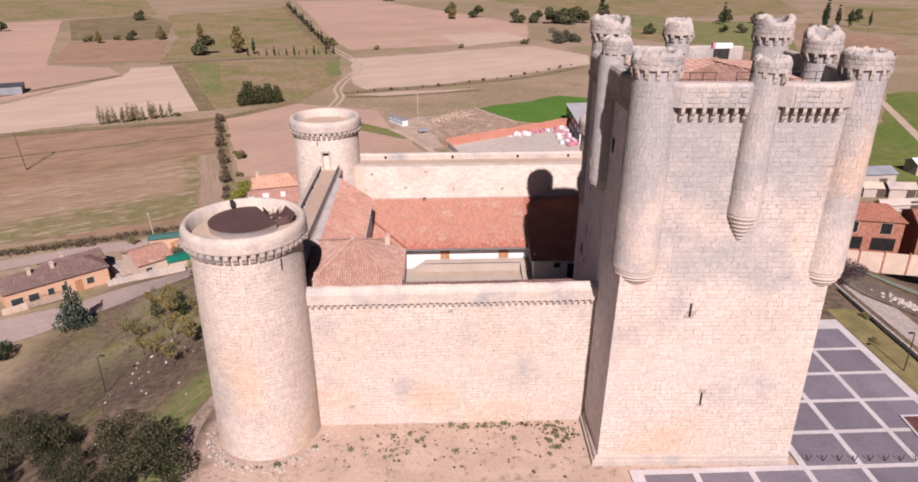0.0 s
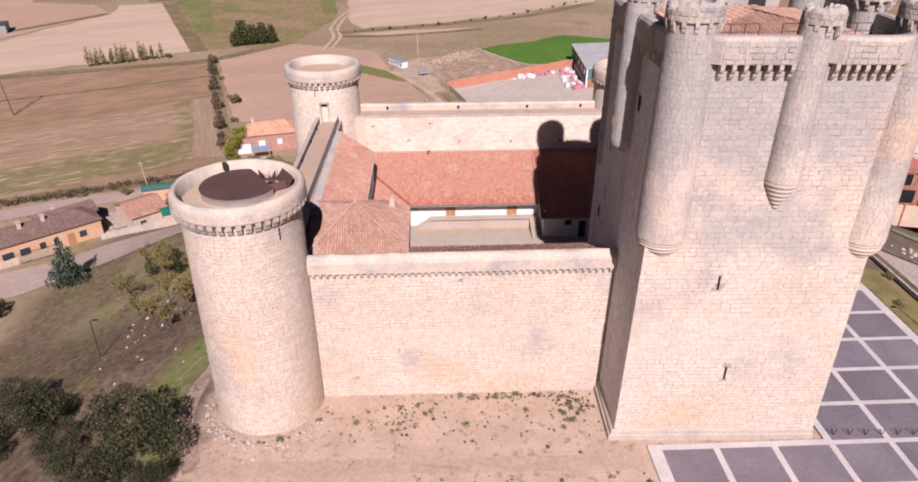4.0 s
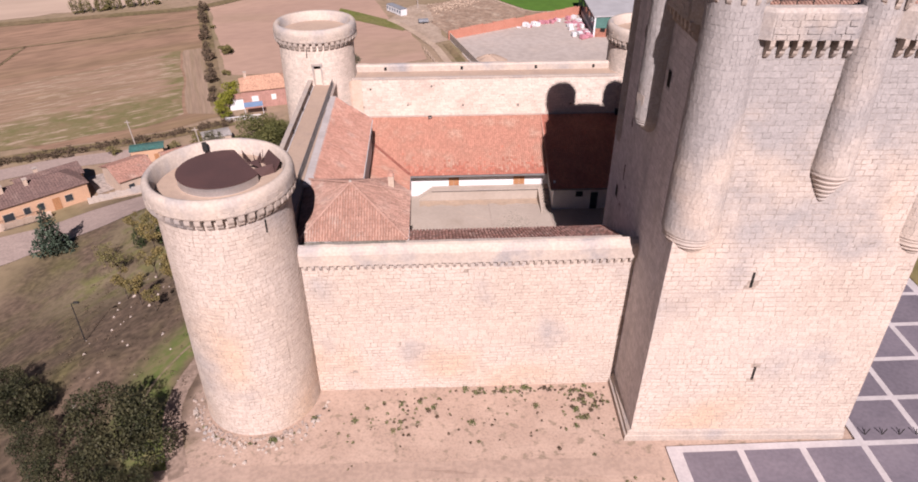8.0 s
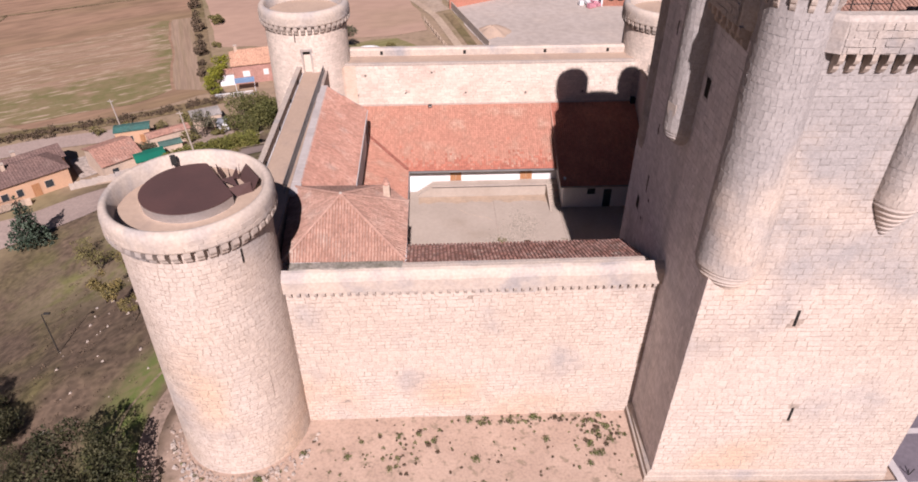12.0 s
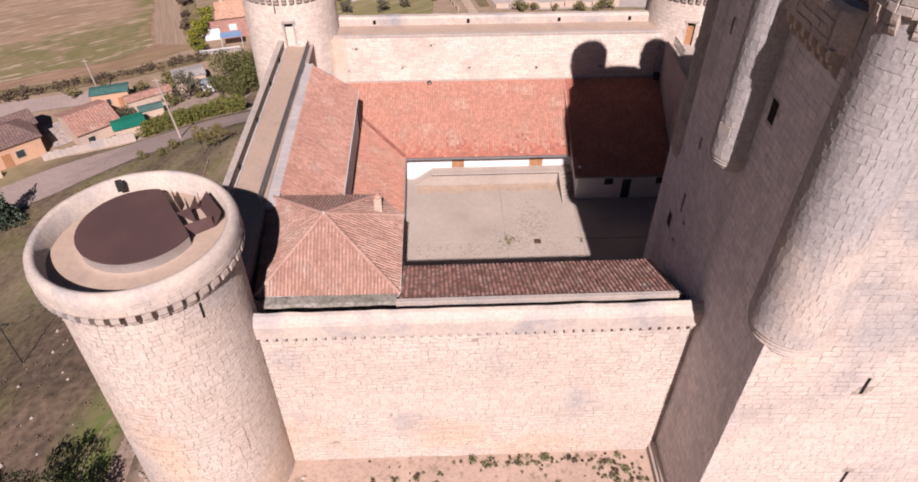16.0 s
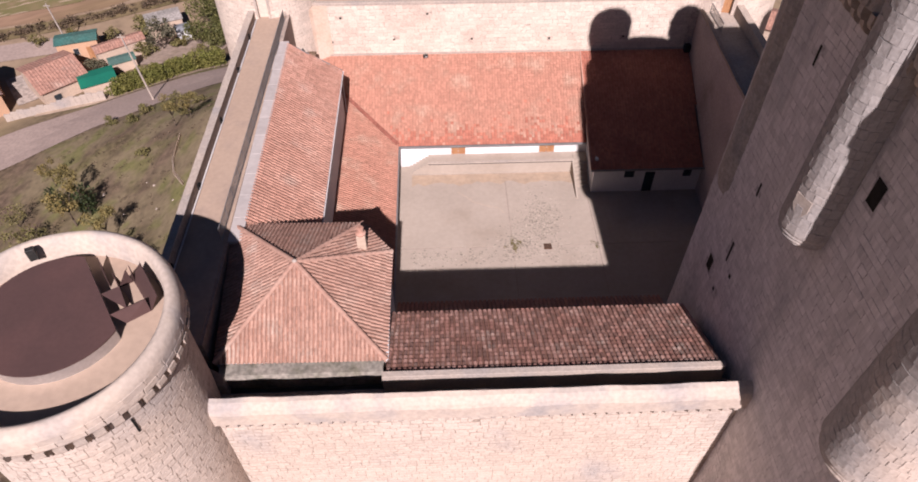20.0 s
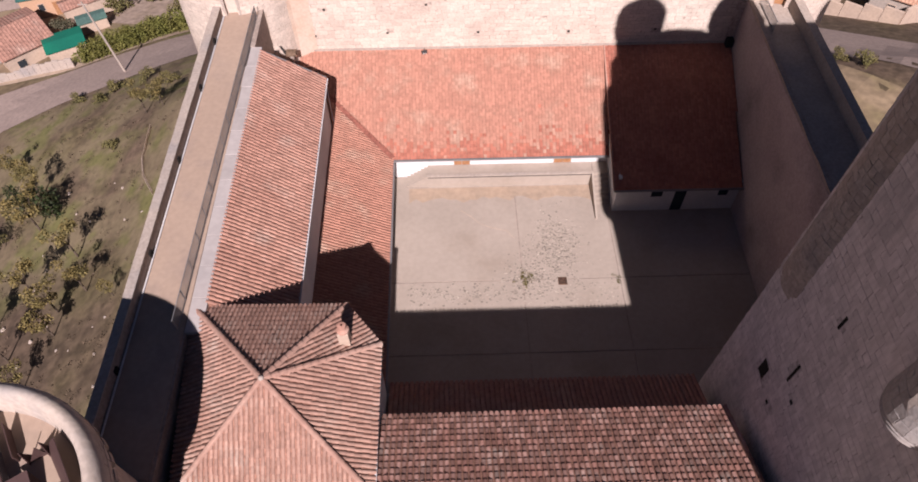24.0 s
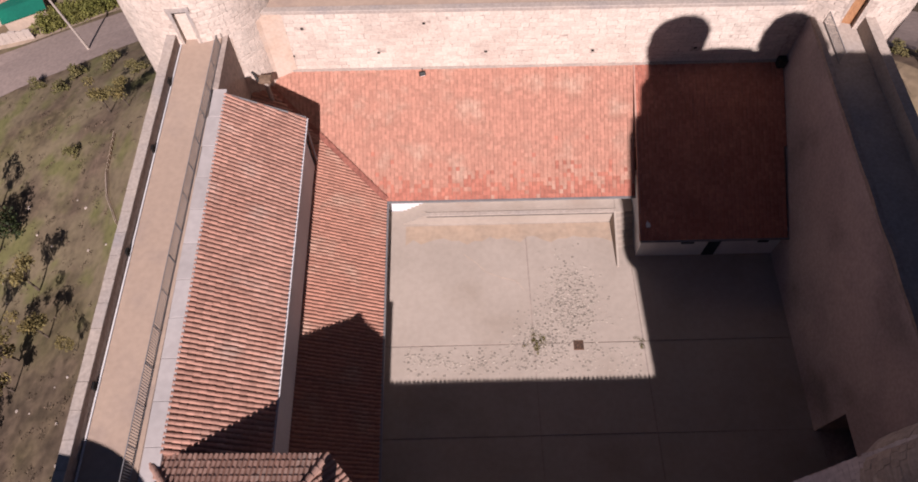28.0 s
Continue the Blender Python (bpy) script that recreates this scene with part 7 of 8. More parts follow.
# ---- village and farm buildings ----
def gable_house(label, x, y, turn, w, d, h, rise, wall_mat, roof_mat, doors=(), windows=(), z=None, hip=0.0, chimneys=(), name="house", over=0.35, tiles=True, category="house", panes=WINDOWGLASS, leaf=DOORWOOD):
    """A house with eaves along its front; windows are (along, sill, width, height) on the front."""
    z = ground_z(x, y) if z is None else z
    ob = thing(name, label, category, at=(x, y, z), turn=turn)
    hw, hd = w / 2, d / 2
    part("wall", Geo().box(-hw, hw, -hd, hd, -2.5, h).mesh("wall", wall_mat), ob)
    g = Geo()
    if hip == 0:
        g.add([(-hw, -hd, h), (-hw, hd, h), (-hw, 0, h + rise * 0.96), (-hw + 0.25, -hd, h), (-hw + 0.25, hd, h), (-hw + 0.25, 0, h + rise * 0.96)], [(2, 1, 0), (3, 4, 5), (0, 1, 4, 3), (1, 2, 5, 4), (2, 0, 3, 5)])
        g.add([(hw - 0.25, -hd, h), (hw - 0.25, hd, h), (hw - 0.25, 0, h + rise * 0.96), (hw, -hd, h), (hw, hd, h), (hw, 0, h + rise * 0.96)], [(2, 1, 0), (3, 4, 5), (0, 1, 4, 3), (1, 2, 5, 4), (2, 0, 3, 5)])
        part("gable", g.mesh("gable", wall_mat), ob)
    hw, hd = hw + over, hd + over
    r0, r1 = (-hw + hip, 0, h + rise), (hw - hip, 0, h + rise)
    a, b, c, e = (-hw, -hd, h), (hw, -hd, h), (hw, hd, h), (-hw, hd, h)
    faces = [(a, b, [r1, r0]), (c, e, [r0, r1])] + ([(b, c, [r1]), (e, a, [r0])] if hip else [])
    for k, (p, q, o) in enumerate(faces):
        rf = part("roof", Geo().slab([p, q, *o], 0.14).mesh("roof", roof_mat), ob)
        if tiles:
            p, q, o = Vector(p), Vector(q), [Vector(v) for v in o]
            n = (q - p).cross(o[0] - p).normalized()
            ux = (q - p).normalized()
            uy = n.cross(ux)
            flat = [((v - p).dot(ux), (v - p).dot(uy)) for v in [p, q] + o]
            rg = Geo()
            for i in range(int((q - p).length / 0.42)):
                u = 0.21 + i * 0.42
                vs = [v * 0.25 for v in range(int(flat[2][1] / 0.25) + 1)]
                ins = [v for v in vs if inside((u, v + 0.01), flat)]
                if len(ins) > 1:
                    s, t = p + ux * u + uy * ins[0], p + ux * u + uy * ins[-1]
                    rg.add([s - ux * 0.12, s + n * 0.05, s + ux * 0.12, t - ux * 0.12, t + n * 0.05, t + ux * 0.12], [(0, 1, 4, 3), (1, 2, 5, 4), (0, 2, 1)])
            tagged(part("tiling", rg.mesh("tiling", roof_mat), rf), kind="stuff")
    hd -= over
    for u, s, ww, wh in windows:
        wd = part("window", Geo().box(u - ww / 2 - 0.08, u + ww / 2 + 0.08, -hd - 0.05, -hd + 0.1, s - 0.08, s + wh + 0.08).mesh("window", CREAM), ob)
        part("pane", Geo().box(u - ww / 2, u + ww / 2, -hd - 0.06, -hd, s, s + wh).mesh("pane", panes), wd)
    for u, ww, wh in doors:
        part("door", Geo().box(u - ww / 2, u + ww / 2, -hd - 0.05, -hd + 0.1, 0, wh).mesh("door", leaf), ob)
    for u, v in chimneys:
        ch = part("chimney", Geo().box(u - 0.3, u + 0.3, v - 0.3, v + 0.3, h + rise * 0.3, h + rise + 0.7, 0.03).mesh("chimney", CREAM), ob)
        part("cap", Geo().box(u - 0.38, u + 0.38, v - 0.38, v + 0.38, h + rise + 0.7, h + rise + 0.82).mesh("cap", COPING), ch)
    return ob


BROWNTILE = surface("brown house tiles", (0.159, 0.100, 0.085), (0.133, 0.085, 0.074), (0.185, 0.126, 0.107), scale=0.5, grain=3, stain_scale=0.4)
ORANGETILE = surface("orange house tiles", (0.459, 0.266, 0.178), (0.414, 0.237, 0.159), scale=0.4, grain=3)
REDTILE = surface("red house tiles", (0.326, 0.178, 0.133), (0.281, 0.152, 0.115), (0.370, 0.252, 0.200), scale=0.5, grain=3, stain_scale=0.5)
gable_house("long ochre village house with a brown hipped roof", -69.5, 116.9, 40.5, 17.0, 7.4, 3.3, 1.7, RENDER_YELLOW, BROWNTILE, doors=[(3.2, 1.2, 2.2)], windows=[(-6.8, 0.7, 1.8, 1.3), (-4.2, 0.7, 1.6, 1.3), (-1.4, 0.9, 1.0, 1.2), (0.8, 0.9, 0.9, 1.2), (5.2, 0.9, 1.2, 1.2)], z=-17, hip=3.2, chimneys=[(-3.6, -0.9), (0.2, -0.7)])
gable_house("brown-roofed rear annex of the ochre house", -68.5, 122.5, 40.5, 10.0, 5.0, 3.1, 1.3, RENDER_YELLOW, BROWNTILE, z=-17, chimneys=[(-1.5, 0.3)])
gable_house("small house with a patched red tile roof", -55.2, 124.7, 42.0, 6.4, 8.4, 2.9, 1.5, CREAM, REDTILE, windows=[(-1.5, 0.9, 1.0, 1.0)], z=-16.6)
gable_house("low shed with a bright green sheet roof", -48.4, 123.1, 28.0, 4.6, 3.6, 2.6, 0.25, CREAM, GREENSHEET, z=-16.2, tiles=False, name="shed", category="shed", over=0.2)
gable_house("ochre outbuilding with a teal sheet roof", -55.2, 134.3, 17.0, 5.8, 2.9, 3.1, 0.3, RENDER_YELLOW, surface("teal sheet roof", (0.044, 0.126, 0.111), (0.052, 0.111, 0.096), scale=0.5, grain=3), doors=[(1.5, 0.8, 2.0)], windows=[(-0.4, 1.0, 0.7, 1.0)], z=-17, tiles=False, name="shed", category="shed", over=0.2)
gable_house("long low shed with a red tile roof", -48.4, 132.9, 34.0, 7.2, 2.4, 2.9, 0.5, CREAM, REDTILE, z=-17, name="shed", category="shed", over=0.2)
gable_house("small lean-to with a teal sheet roof", -46.8, 128.8, 28.0, 3.6, 2.0, 2.2, 0.2, CREAM, surface("grey teal sheet", (0.074, 0.141, 0.118), (0.067, 0.118, 0.104), scale=0.5), z=-16.5, tiles=False, name="shed", category="shed", over=0.15)
gable_house("brick house with a bright orange tiled roof", -38.6, 165.4, 15.0, 10.5, 8.5, 4.2, 1.9, surface("rosy brick", (0.370, 0.200, 0.163), (0.326, 0.178, 0.141), scale=0.4), ORANGETILE, windows=[(-2.6, 1.6, 1.4, 1.2), (1.5, 1.6, 1.0, 1.2)], z=-17, hip=2.2, chimneys=[(-4.0, 0.6)], panes=WHITEPAINT)
annex = gable_house("white terrace annex with a red lean-to roof", -44.4, 161.0, 15.0, 3.0, 3.0, 2.6, 0.5, WHITEPAINT, REDTILE, z=-17, name="shed", category="shed", over=0.2)
awn = thing("awning", "blue awning on thin white posts", "awning", at=(-39.6, 156.6, FLOOR), turn=15)
part("sheet", Geo().slab([(-2, -1, 2.3), (2, -1, 2.3), (2, 1, 2.6), (-2, 1, 2.6)], 0.05).mesh("sheet", surface("faded blue canvas", (0.16, 0.24, 0.36), (0.14, 0.21, 0.32), scale=0.6)), awn)
for u in (-1.9, 1.9):
    part("post", Geo().tube((u, -0.9, 0), (u, -0.9, 2.3), 0.05).mesh("post", WHITEPAINT), awn)
fence = thing("garden_fence", "white painted balustrade round the house terrace", "fence", at=(-41.6, 153.6, FLOOR), turn=15)
part("rail", Geo().box(-3.6, 4.0, -0.06, 0.06, 0.85, 0.97).mesh("rail", WHITEPAINT), fence)
for i in range(20):
    part("baluster", Geo().box(-3.5 + i * 0.39, -3.4 + i * 0.39, -0.05, 0.05, 0, 0.86).mesh("baluster", WHITEPAINT), fence)

for a, b, h, mat, lab in (((-73.8, 107.3), (-64.6, 113.6), 1.1, CREAM, "low cream garden wall with a gate before the ochre house"), ((-60.0, 117.2), (-52.6, 118.3), 1.2, COPING, "rough concrete block garden wall"), ((-52.6, 118.3), (-46.0, 118.9), 1.5, COPING, "patched pale garden wall along the road")):
    a, b = Vector(a), Vector(b)
    n = 8
    wl = thing("garden_wall", lab, "wall")
    for i in range(n):
        p, q = a.lerp(b, i / n), a.lerp(b, (i + 0.97) / n)
        ang = math.degrees(math.atan2((b - a).y, (b - a).x))
        z = min(ground_z(p.x, p.y), ground_z(q.x, q.y))
        part("panel", Geo().box(0, (q - p).length, -0.11, 0.11, -0.6, h + 0.1 * (i % 3), 0.02).mesh("panel", mat), wl, m=pose(p.x, p.y, z, 0, 0, ang))
gt = thing("iron_gate", "dark iron fence and double gate before the house", "gate", at=(-67.8, 111.0, -16.9), turn=35)
for i in range(26):
    part("bar", Geo().box(-3.2 + i * 0.25, -3.17 + i * 0.25, -0.02, 0.02, 0, 1.9).mesh("bar", IRON), gt)
for z in (0.1, 1.8):
    part("rail", Geo().box(-3.25, 3.2, -0.03, 0.03, z, z + 0.06).mesh("rail", IRON), gt)
yard = ribbon("yard", [(-62.5, 129), (-58, 122.5)], 5.0, surface("pale cement yard", (0.340, 0.281, 0.244), (0.311, 0.259, 0.222), scale=0.2, grain=2), "pale cement yard between two houses", 0.15, category="yard")

hedge = thing("hedge", "clipped olive green hedge along the road", "hedge")
clumps = []
for i in range(38):
    x, y = -44.6 + 14.0 * i / 37, 119.4 + 5.4 * i / 37
    for k in range(3):
        clumps.append(((x + random.Random(i * 7 + k).uniform(-0.5, 0.5), y + random.Random(i * 5 + k).uniform(-0.6, 0.6), ground_z(x, y) + 0.45 + 0.8 * k), 0.85))
part("foliage", leaves("foliage", clumps, 17000, 0.12, leafy("hedge foliage", (0.118, 0.120, 0.028), (0.140, 0.130, 0.034), 0.3), 91), hedge)
pine = tree("broad olive green garden tree behind the road", 7.4, 9.6, leafy("olive conifer foliage", (0.082, 0.086, 0.026), (0.108, 0.102, 0.034), 0.35), 92, 0.45, "round", 9000, 0.14, low=0.12)
plant_at(pine, -34.6, 137.4, first=True)
plant_at(pine, -30.4, 140.5, 90, 0.75)
palm = tree("dusty grey green garden tree", 5.0, 4.6, leafy("grey foliage", (0.096, 0.089, 0.052), (0.126, 0.111, 0.074)), 93, 0.3, "round", 1500, 0.14)
plant_at(palm, -42.6, 134.6, first=True)
plant_at(palm, -50.0, 126.6, 60, 0.6)
yel = tree("bright yellow green garden shrub tree", 4.6, 4.2, leafy("yellow green foliage", (0.190, 0.185, 0.020), (0.150, 0.155, 0.018)), 94, 0.25, "round", 1600, 0.14)
plant_at(yel, -46.0, 158.5, first=True)
plant_at(yel, -46.0, 163.0, 40, 1.1)
plant_at(yel, -45.6, 154.0, 140, 0.8)

for x, y, k in ((-44.5, 133.0, 0.9), (-38.6, 127.8, 0.6), (-46.2, 129.4, 0.5), (-36.0, 131.0, 0.7), (-52.0, 138.0, 0.8), (-58.5, 139.5, 0.7), (-63.0, 137.5, 0.7), (-47.5, 141.5, 0.9)):
    plant_at(shrub, x, y, x * 19 % 360, k * 2.2)
gable_house("low pale shed with a flat grey roof", -43.9, 141.2, 25.0, 5.2, 3.6, 2.5, 0.2, CREAM, surface("pale cement sheet", (0.311, 0.281, 0.259), (0.266, 0.244, 0.222), scale=0.4, grain=3), z=-17, tiles=False, name="shed", category="shed", over=0.2)
gable_house("white painted lean-to in a garden yard", -40.3, 138.4, 25.0, 2.0, 2.0, 2.1, 0.2, WHITEPAINT, GREYSHEET, z=-17, tiles=False, name="shed", category="shed", over=0.15)
ribbon("yard", [(-50, 136.2), (-42, 133.2), (-33, 130.5)], 9.0, surface("trodden garden soil", (0.311, 0.237, 0.189), (0.266, 0.200, 0.155), (0.200, 0.163, 0.096), scale=0.3, grain=1.5, grain_amount=0.3, stain_scale=0.3), "trodden pinkish garden yard", 0.14, category="yard")
ribbon("verge", [(-56, 118.2), (-46, 119.4), (-36, 122.4), (-28, 125.6)], 2.6, DIRT, "sandy verge between hedge and road", 0.13, category="verge")

# unfinished brick houses, barns and yards east of the castle
for k, (x, y) in enumerate(((80.4, 116.6), (92.3, 111.6), (104.4, 108.6))):
    hs = gable_house("unfinished red brick terraced house with empty window openings", x, y, -14.0, 11.0, 9.0, 6.0, 1.8, BRICK, surface("new red roof tiles", (0.285, 0.118, 0.080), (0.25, 0.103, 0.070), scale=0.4, grain=3), doors=[], windows=[(-3.0, 3.5, 1.8, 2.1), (2.6, 3.5, 1.9, 2.1)], z=-10.0, hip=2.4 if k == 0 else 0.0, panes=VOID)
    for u in (-2.9, 2.6):
        part("porch", Geo().box(u - 2.0, u + 2.0, -4.56, -4.4, 0.3, 2.7).mesh("porch", VOID), hs)
gw = thing("garden_wall", "cream rendered garden wall with brick piers and gates", "wall", at=(89.0, 104.2, -9.8), turn=-14)
for i in range(9):
    part("panel", Geo().box(-18 + i * 4, -14.3 + i * 4, -0.12, 0.12, -2, 1.9, 0.03).mesh("panel", CREAM), gw)
    part("pier", Geo().box(-14.3 + i * 4, -14.0 + i * 4, -0.2, 0.2, -2, 2.2, 0.03).mesh("pier", BRICK), gw)
for x, y, w, d, h, t, roof, lab in ((115.5, 169.5, 11, 6.5, 3.6, 4, GREYSHEET, "grey barn with a sheet metal roof"), (137, 178, 9, 5, 3.2, 4, PLASTER, "white washed barn with a pale roof"), (117.5, 159.5, 6.5, 4, 2.6, -6, COPING, "flat stone outbuilding with a dark doorway"), (110.8, 160.5, 4.5, 3, 2.4, -6, CREAM, "small ochre stone shed"), (130, 160, 9, 6, 3.2, 10, BROWNTILE, "old outbuilding with a brown roof"), (113, 150.5, 13, 2.4, 1.6, 4, COPING, "ruined pale stone sheepfold wall")):
    gable_house(lab, x, y, t, w, d, h, 1.2, COPING, roof, doors=[(2, 2.2, 2.4)], z=ground_z(x, y), tiles=False, name="barn", category="barn", leaf=BARK)
ware = thing("warehouse", "long warehouse with grey sheet roof and blue panel front", "warehouse", at=(58.0, 225.8, FLOOR), turn=-3)
part("wall", Geo().box(-10, 14, -16, 16, 0, 6.0).mesh("wall", BLUESHEET), ware)
part("plinth", Geo().box(-10.05, -9.9, -16, 16, 0, 1.4).mesh("plinth", WHITEPAINT), ware)
part("roof", Geo().slab([(-10.4, -16.4, 6.1), (14, -16.4, 7.0), (14, 16.4, 7.0), (-10.4, 16.4, 6.1)], 0.3).mesh("roof", surface("pale grey sheet", (0.36, 0.35, 0.35), (0.32, 0.31, 0.31), scale=0.3, grain=3, rough=0.5, bump=0.03, grain_amount=0.1)), ware, "pale grey sheet roof")
for i in range(5):
    part("window", Geo().box(-10.08, -9.95, -14 + i * 6, -11 + i * 6, 3.2, 4.8).mesh("window", WINDOWGLASS), ware)
part("end_wall", Geo().box(-9.7, 14, -16.12, -15.95, 0, 2.6).mesh("end_wall", BRICK), ware, "red brick end wall")
part("end_panel", Geo().box(-9.7, 14, -16.12, -15.95, 2.6, 5.9).mesh("end_panel", surface("teal painted sheet", (0.07, 0.15, 0.13), (0.06, 0.13, 0.11), scale=0.5)), ware, "teal sheet end panel")
part("post", Geo().box(-10.15, -9.7, -16.2, -15.8, 0, 6.0).mesh("post", WHITEPAINT), ware, "white corner post")
for u in (-8.2, -5.6):
    part("window", Geo().box(u, u + 1.4, -16.18, -16.1, 1.6, 2.7).mesh("window", VOID), ware)
bw = thing("brick_wall", "long red brick boundary wall of the yard", "wall", at=(5.0, 209.8, FLOOR), turn=30.5)
for i in range(13):
    part("panel", Geo().box(i * 4, i * 4 + 3.7, -0.15, 0.15, 0, 2.6 + 0.12 * (i % 3), 0.03).mesh("panel", YARDBRICK), bw)
    part("pier", Geo().box(i * 4 + 3.7, i * 4 + 4.0, -0.22, 0.22, 0, 2.9).mesh("pier", YARDBRICK), bw)
rng = random.Random(99)
for i in range(76):
    if i % 3:
        x, y = rng.uniform(41.5, 46.6), rng.uniform(208.5, 229)
    else:
        t = rng.uniform(0.5, 0.95)
        x, y = 5 + 42 * t + rng.uniform(-0.5, 1.5), 209.5 + 24.7 * t - rng.uniform(1.2, 3.2)
    st = thing("goods_stack", rng.choice(("stack of pink wrapped goods in the yard", "stack of white wrapped pallets in the yard")), "goods", group="pallet stacks in the yard", at=(x, y, FLOOR), turn=rng.uniform(0, 60))
    w, h = rng.uniform(0.3, 0.7), rng.uniform(0.5, 1.4)
    part("load", Geo().box(-w, w, -0.6, 0.6, 0.15, h, 0.05).mesh("load", PINKPAINT if "pink" in st["label"] else WHITEPAINT), st)
    part("pallet", Geo().box(-w, w, -0.6, 0.6, 0, 0.15).mesh("pallet", DOORWOOD), st)
cont = thing("cabin", "white and blue portable cabin on the waste ground", "cabin", at=(-10.8, 239.8, FLOOR), turn=-56)
part("body", Geo().box(-4.4, 4.4, -1.1, 1.1, 0.1, 2.1, 0.05).mesh("body", WHITEPAINT), cont)
part("roof", Geo().box(-4.5, 4.5, -1.2, 1.2, 2.1, 2.25, 0.02).mesh("roof", GREYSHEET), cont)
for i in range(6):
    part("panel", Geo().box(-4.1 + i * 1.5, -3.5 + i * 1.5, -1.13, -1.08, 0.8, 1.7).mesh("panel", BLUESHEET), cont)
trailer = thing("trailer", "small dark tipping trailer on the waste ground", "trailer", at=(-2.2, 227.4, FLOOR), turn=10)
part("bed", Geo().box(-1.5, 1.5, -0.8, 0.8, 0.55, 1.3, 0.05).mesh("bed", GREYSHEET), trailer)
part("drawbar", Geo().box(1.5, 2.9, -0.05, 0.05, 0.5, 0.6).mesh("drawbar", IRON), trailer)
for v in (-0.85, 0.85):
    part("wheel", Geo().tube((-0.2, v - 0.1, 0.38), (-0.2, v + 0.1, 0.38), 0.38, 0.38, 14).mesh("wheel", IRON), trailer)
heap = thing("sand_heap", "heap of orange sand in the yard", "heap", at=(15.2, 190.5, FLOOR))
part("sand", Geo().lathe(0, 0, [(5.2, -0.1), (3.2, 0.6), (1.6, 1.3), (0.05, 1.7)], 24, wobble=0.5).mesh("sand", DECK, smooth=True), heap)
ribbon("verge", [(4.2, 206), (7.4, 192), (11.2, 174)], 2.2, SCRUB, "weedy strip between lane and wall", 0.13, category="verge")
fen = thing("fence_wall", "low concrete wall and wire fence beside a track", "fence", at=(8.8, 196.8, FLOOR), turn=-75.7)
part("base", Geo().box(-15.4, 19, -0.12, 0.12, 0, 2.0).mesh("base", COPING), fen)
ribbon("dirt_track", [(-13, 232), (-8.3, 225), (-3.4, 214.3), (1.2, 203.3), (6.2, 181.2), (8.6, 170)], 2.0, DIRT, "pale dirt lane beside the yard", 0.14, category="track")
for x, y, w, d, h, t, roof, wallm, lab in ((50.0, 128.0, 7, 6, 3.2, -30, REDTILE, CREAM, "pale house with a red roof below the castle"), (59.0, 122.0, 8, 6, 3.0, -35, ORANGETILE, COPING, "stone outbuilding with orange tiles"), (66.0, 130.0, 9, 7, 4.0, -30, BROWNTILE, CREAM, "brown-roofed house at the village edge")):
    gable_house(lab, x, y, t, w, d, h, 1.2, wallm, roof, doors=[(1.5, 1.0, 2.0)], windows=[(-1.5, 1.0, 0.9, 1.0)])
for a, b in (((44, 123), (54, 115)), ((54, 115), (62, 119))):
    a, b = Vector(a), Vector(b)
    wl = thing("garden_wall", "pale rendered yard wall with a dark gateway", "wall")
    for i in range(6):
        p, q = a.lerp(b, i / 6), a.lerp(b, (i + 0.98) / 6)
        part("panel", Geo().box(0, (q - p).length, -0.13, 0.13, -0.8, 2.2, 0.03).mesh("panel", CREAM), wl, m=pose(p.x, p.y, ground_z(p.x, p.y), 0, 0, math.degrees(math.atan2((b - a).y, (b - a).x))))

rng = random.Random(67)
g = Geo()
for _ in range(260):
    x, y, r = (0.5 + 15 * (q := rng.random()) + rng.gauss(0, 1.5)), 247 + 12 * q + rng.gauss(0, 2.6) - 6 * rng.random(), rng.uniform(0.12, 0.45)
    a = rng.uniform(0, 6)
    pts = [(x + r * math.cos(a + q), y + r * math.sin(a + q) * 0.8, FLOOR + 0.05) for q in (0, 1.26, 2.5, 3.77, 5.03)]
    g.add(pts + [(x + (p[0] - x) * 0.6, y + (p[1] - y) * 0.6, FLOOR + r * 0.7) for p in pts], [(5, 6, 7, 8, 9)] + [(q, (q + 1) % 5, 5 + (q + 1) % 5, 5 + q) for q in range(5)])
tagged(new("rubble", g.mesh("rubble", DIRT)), "heaps of pale rubble on waste ground", "rubble", kind="stuff")
purple = bush("leafless purple brown thicket beside the lot", 5.0, leafy("purple brown twigs", (0.074, 0.046, 0.046), (0.056, 0.037, 0.037)), 108, 3000, 0.08, name="thicket", category="thicket")
plant_at(purple, 57.3, 84.5, first=True)
plant_at(purple, 55.6, 82.6, 70, 0.7)

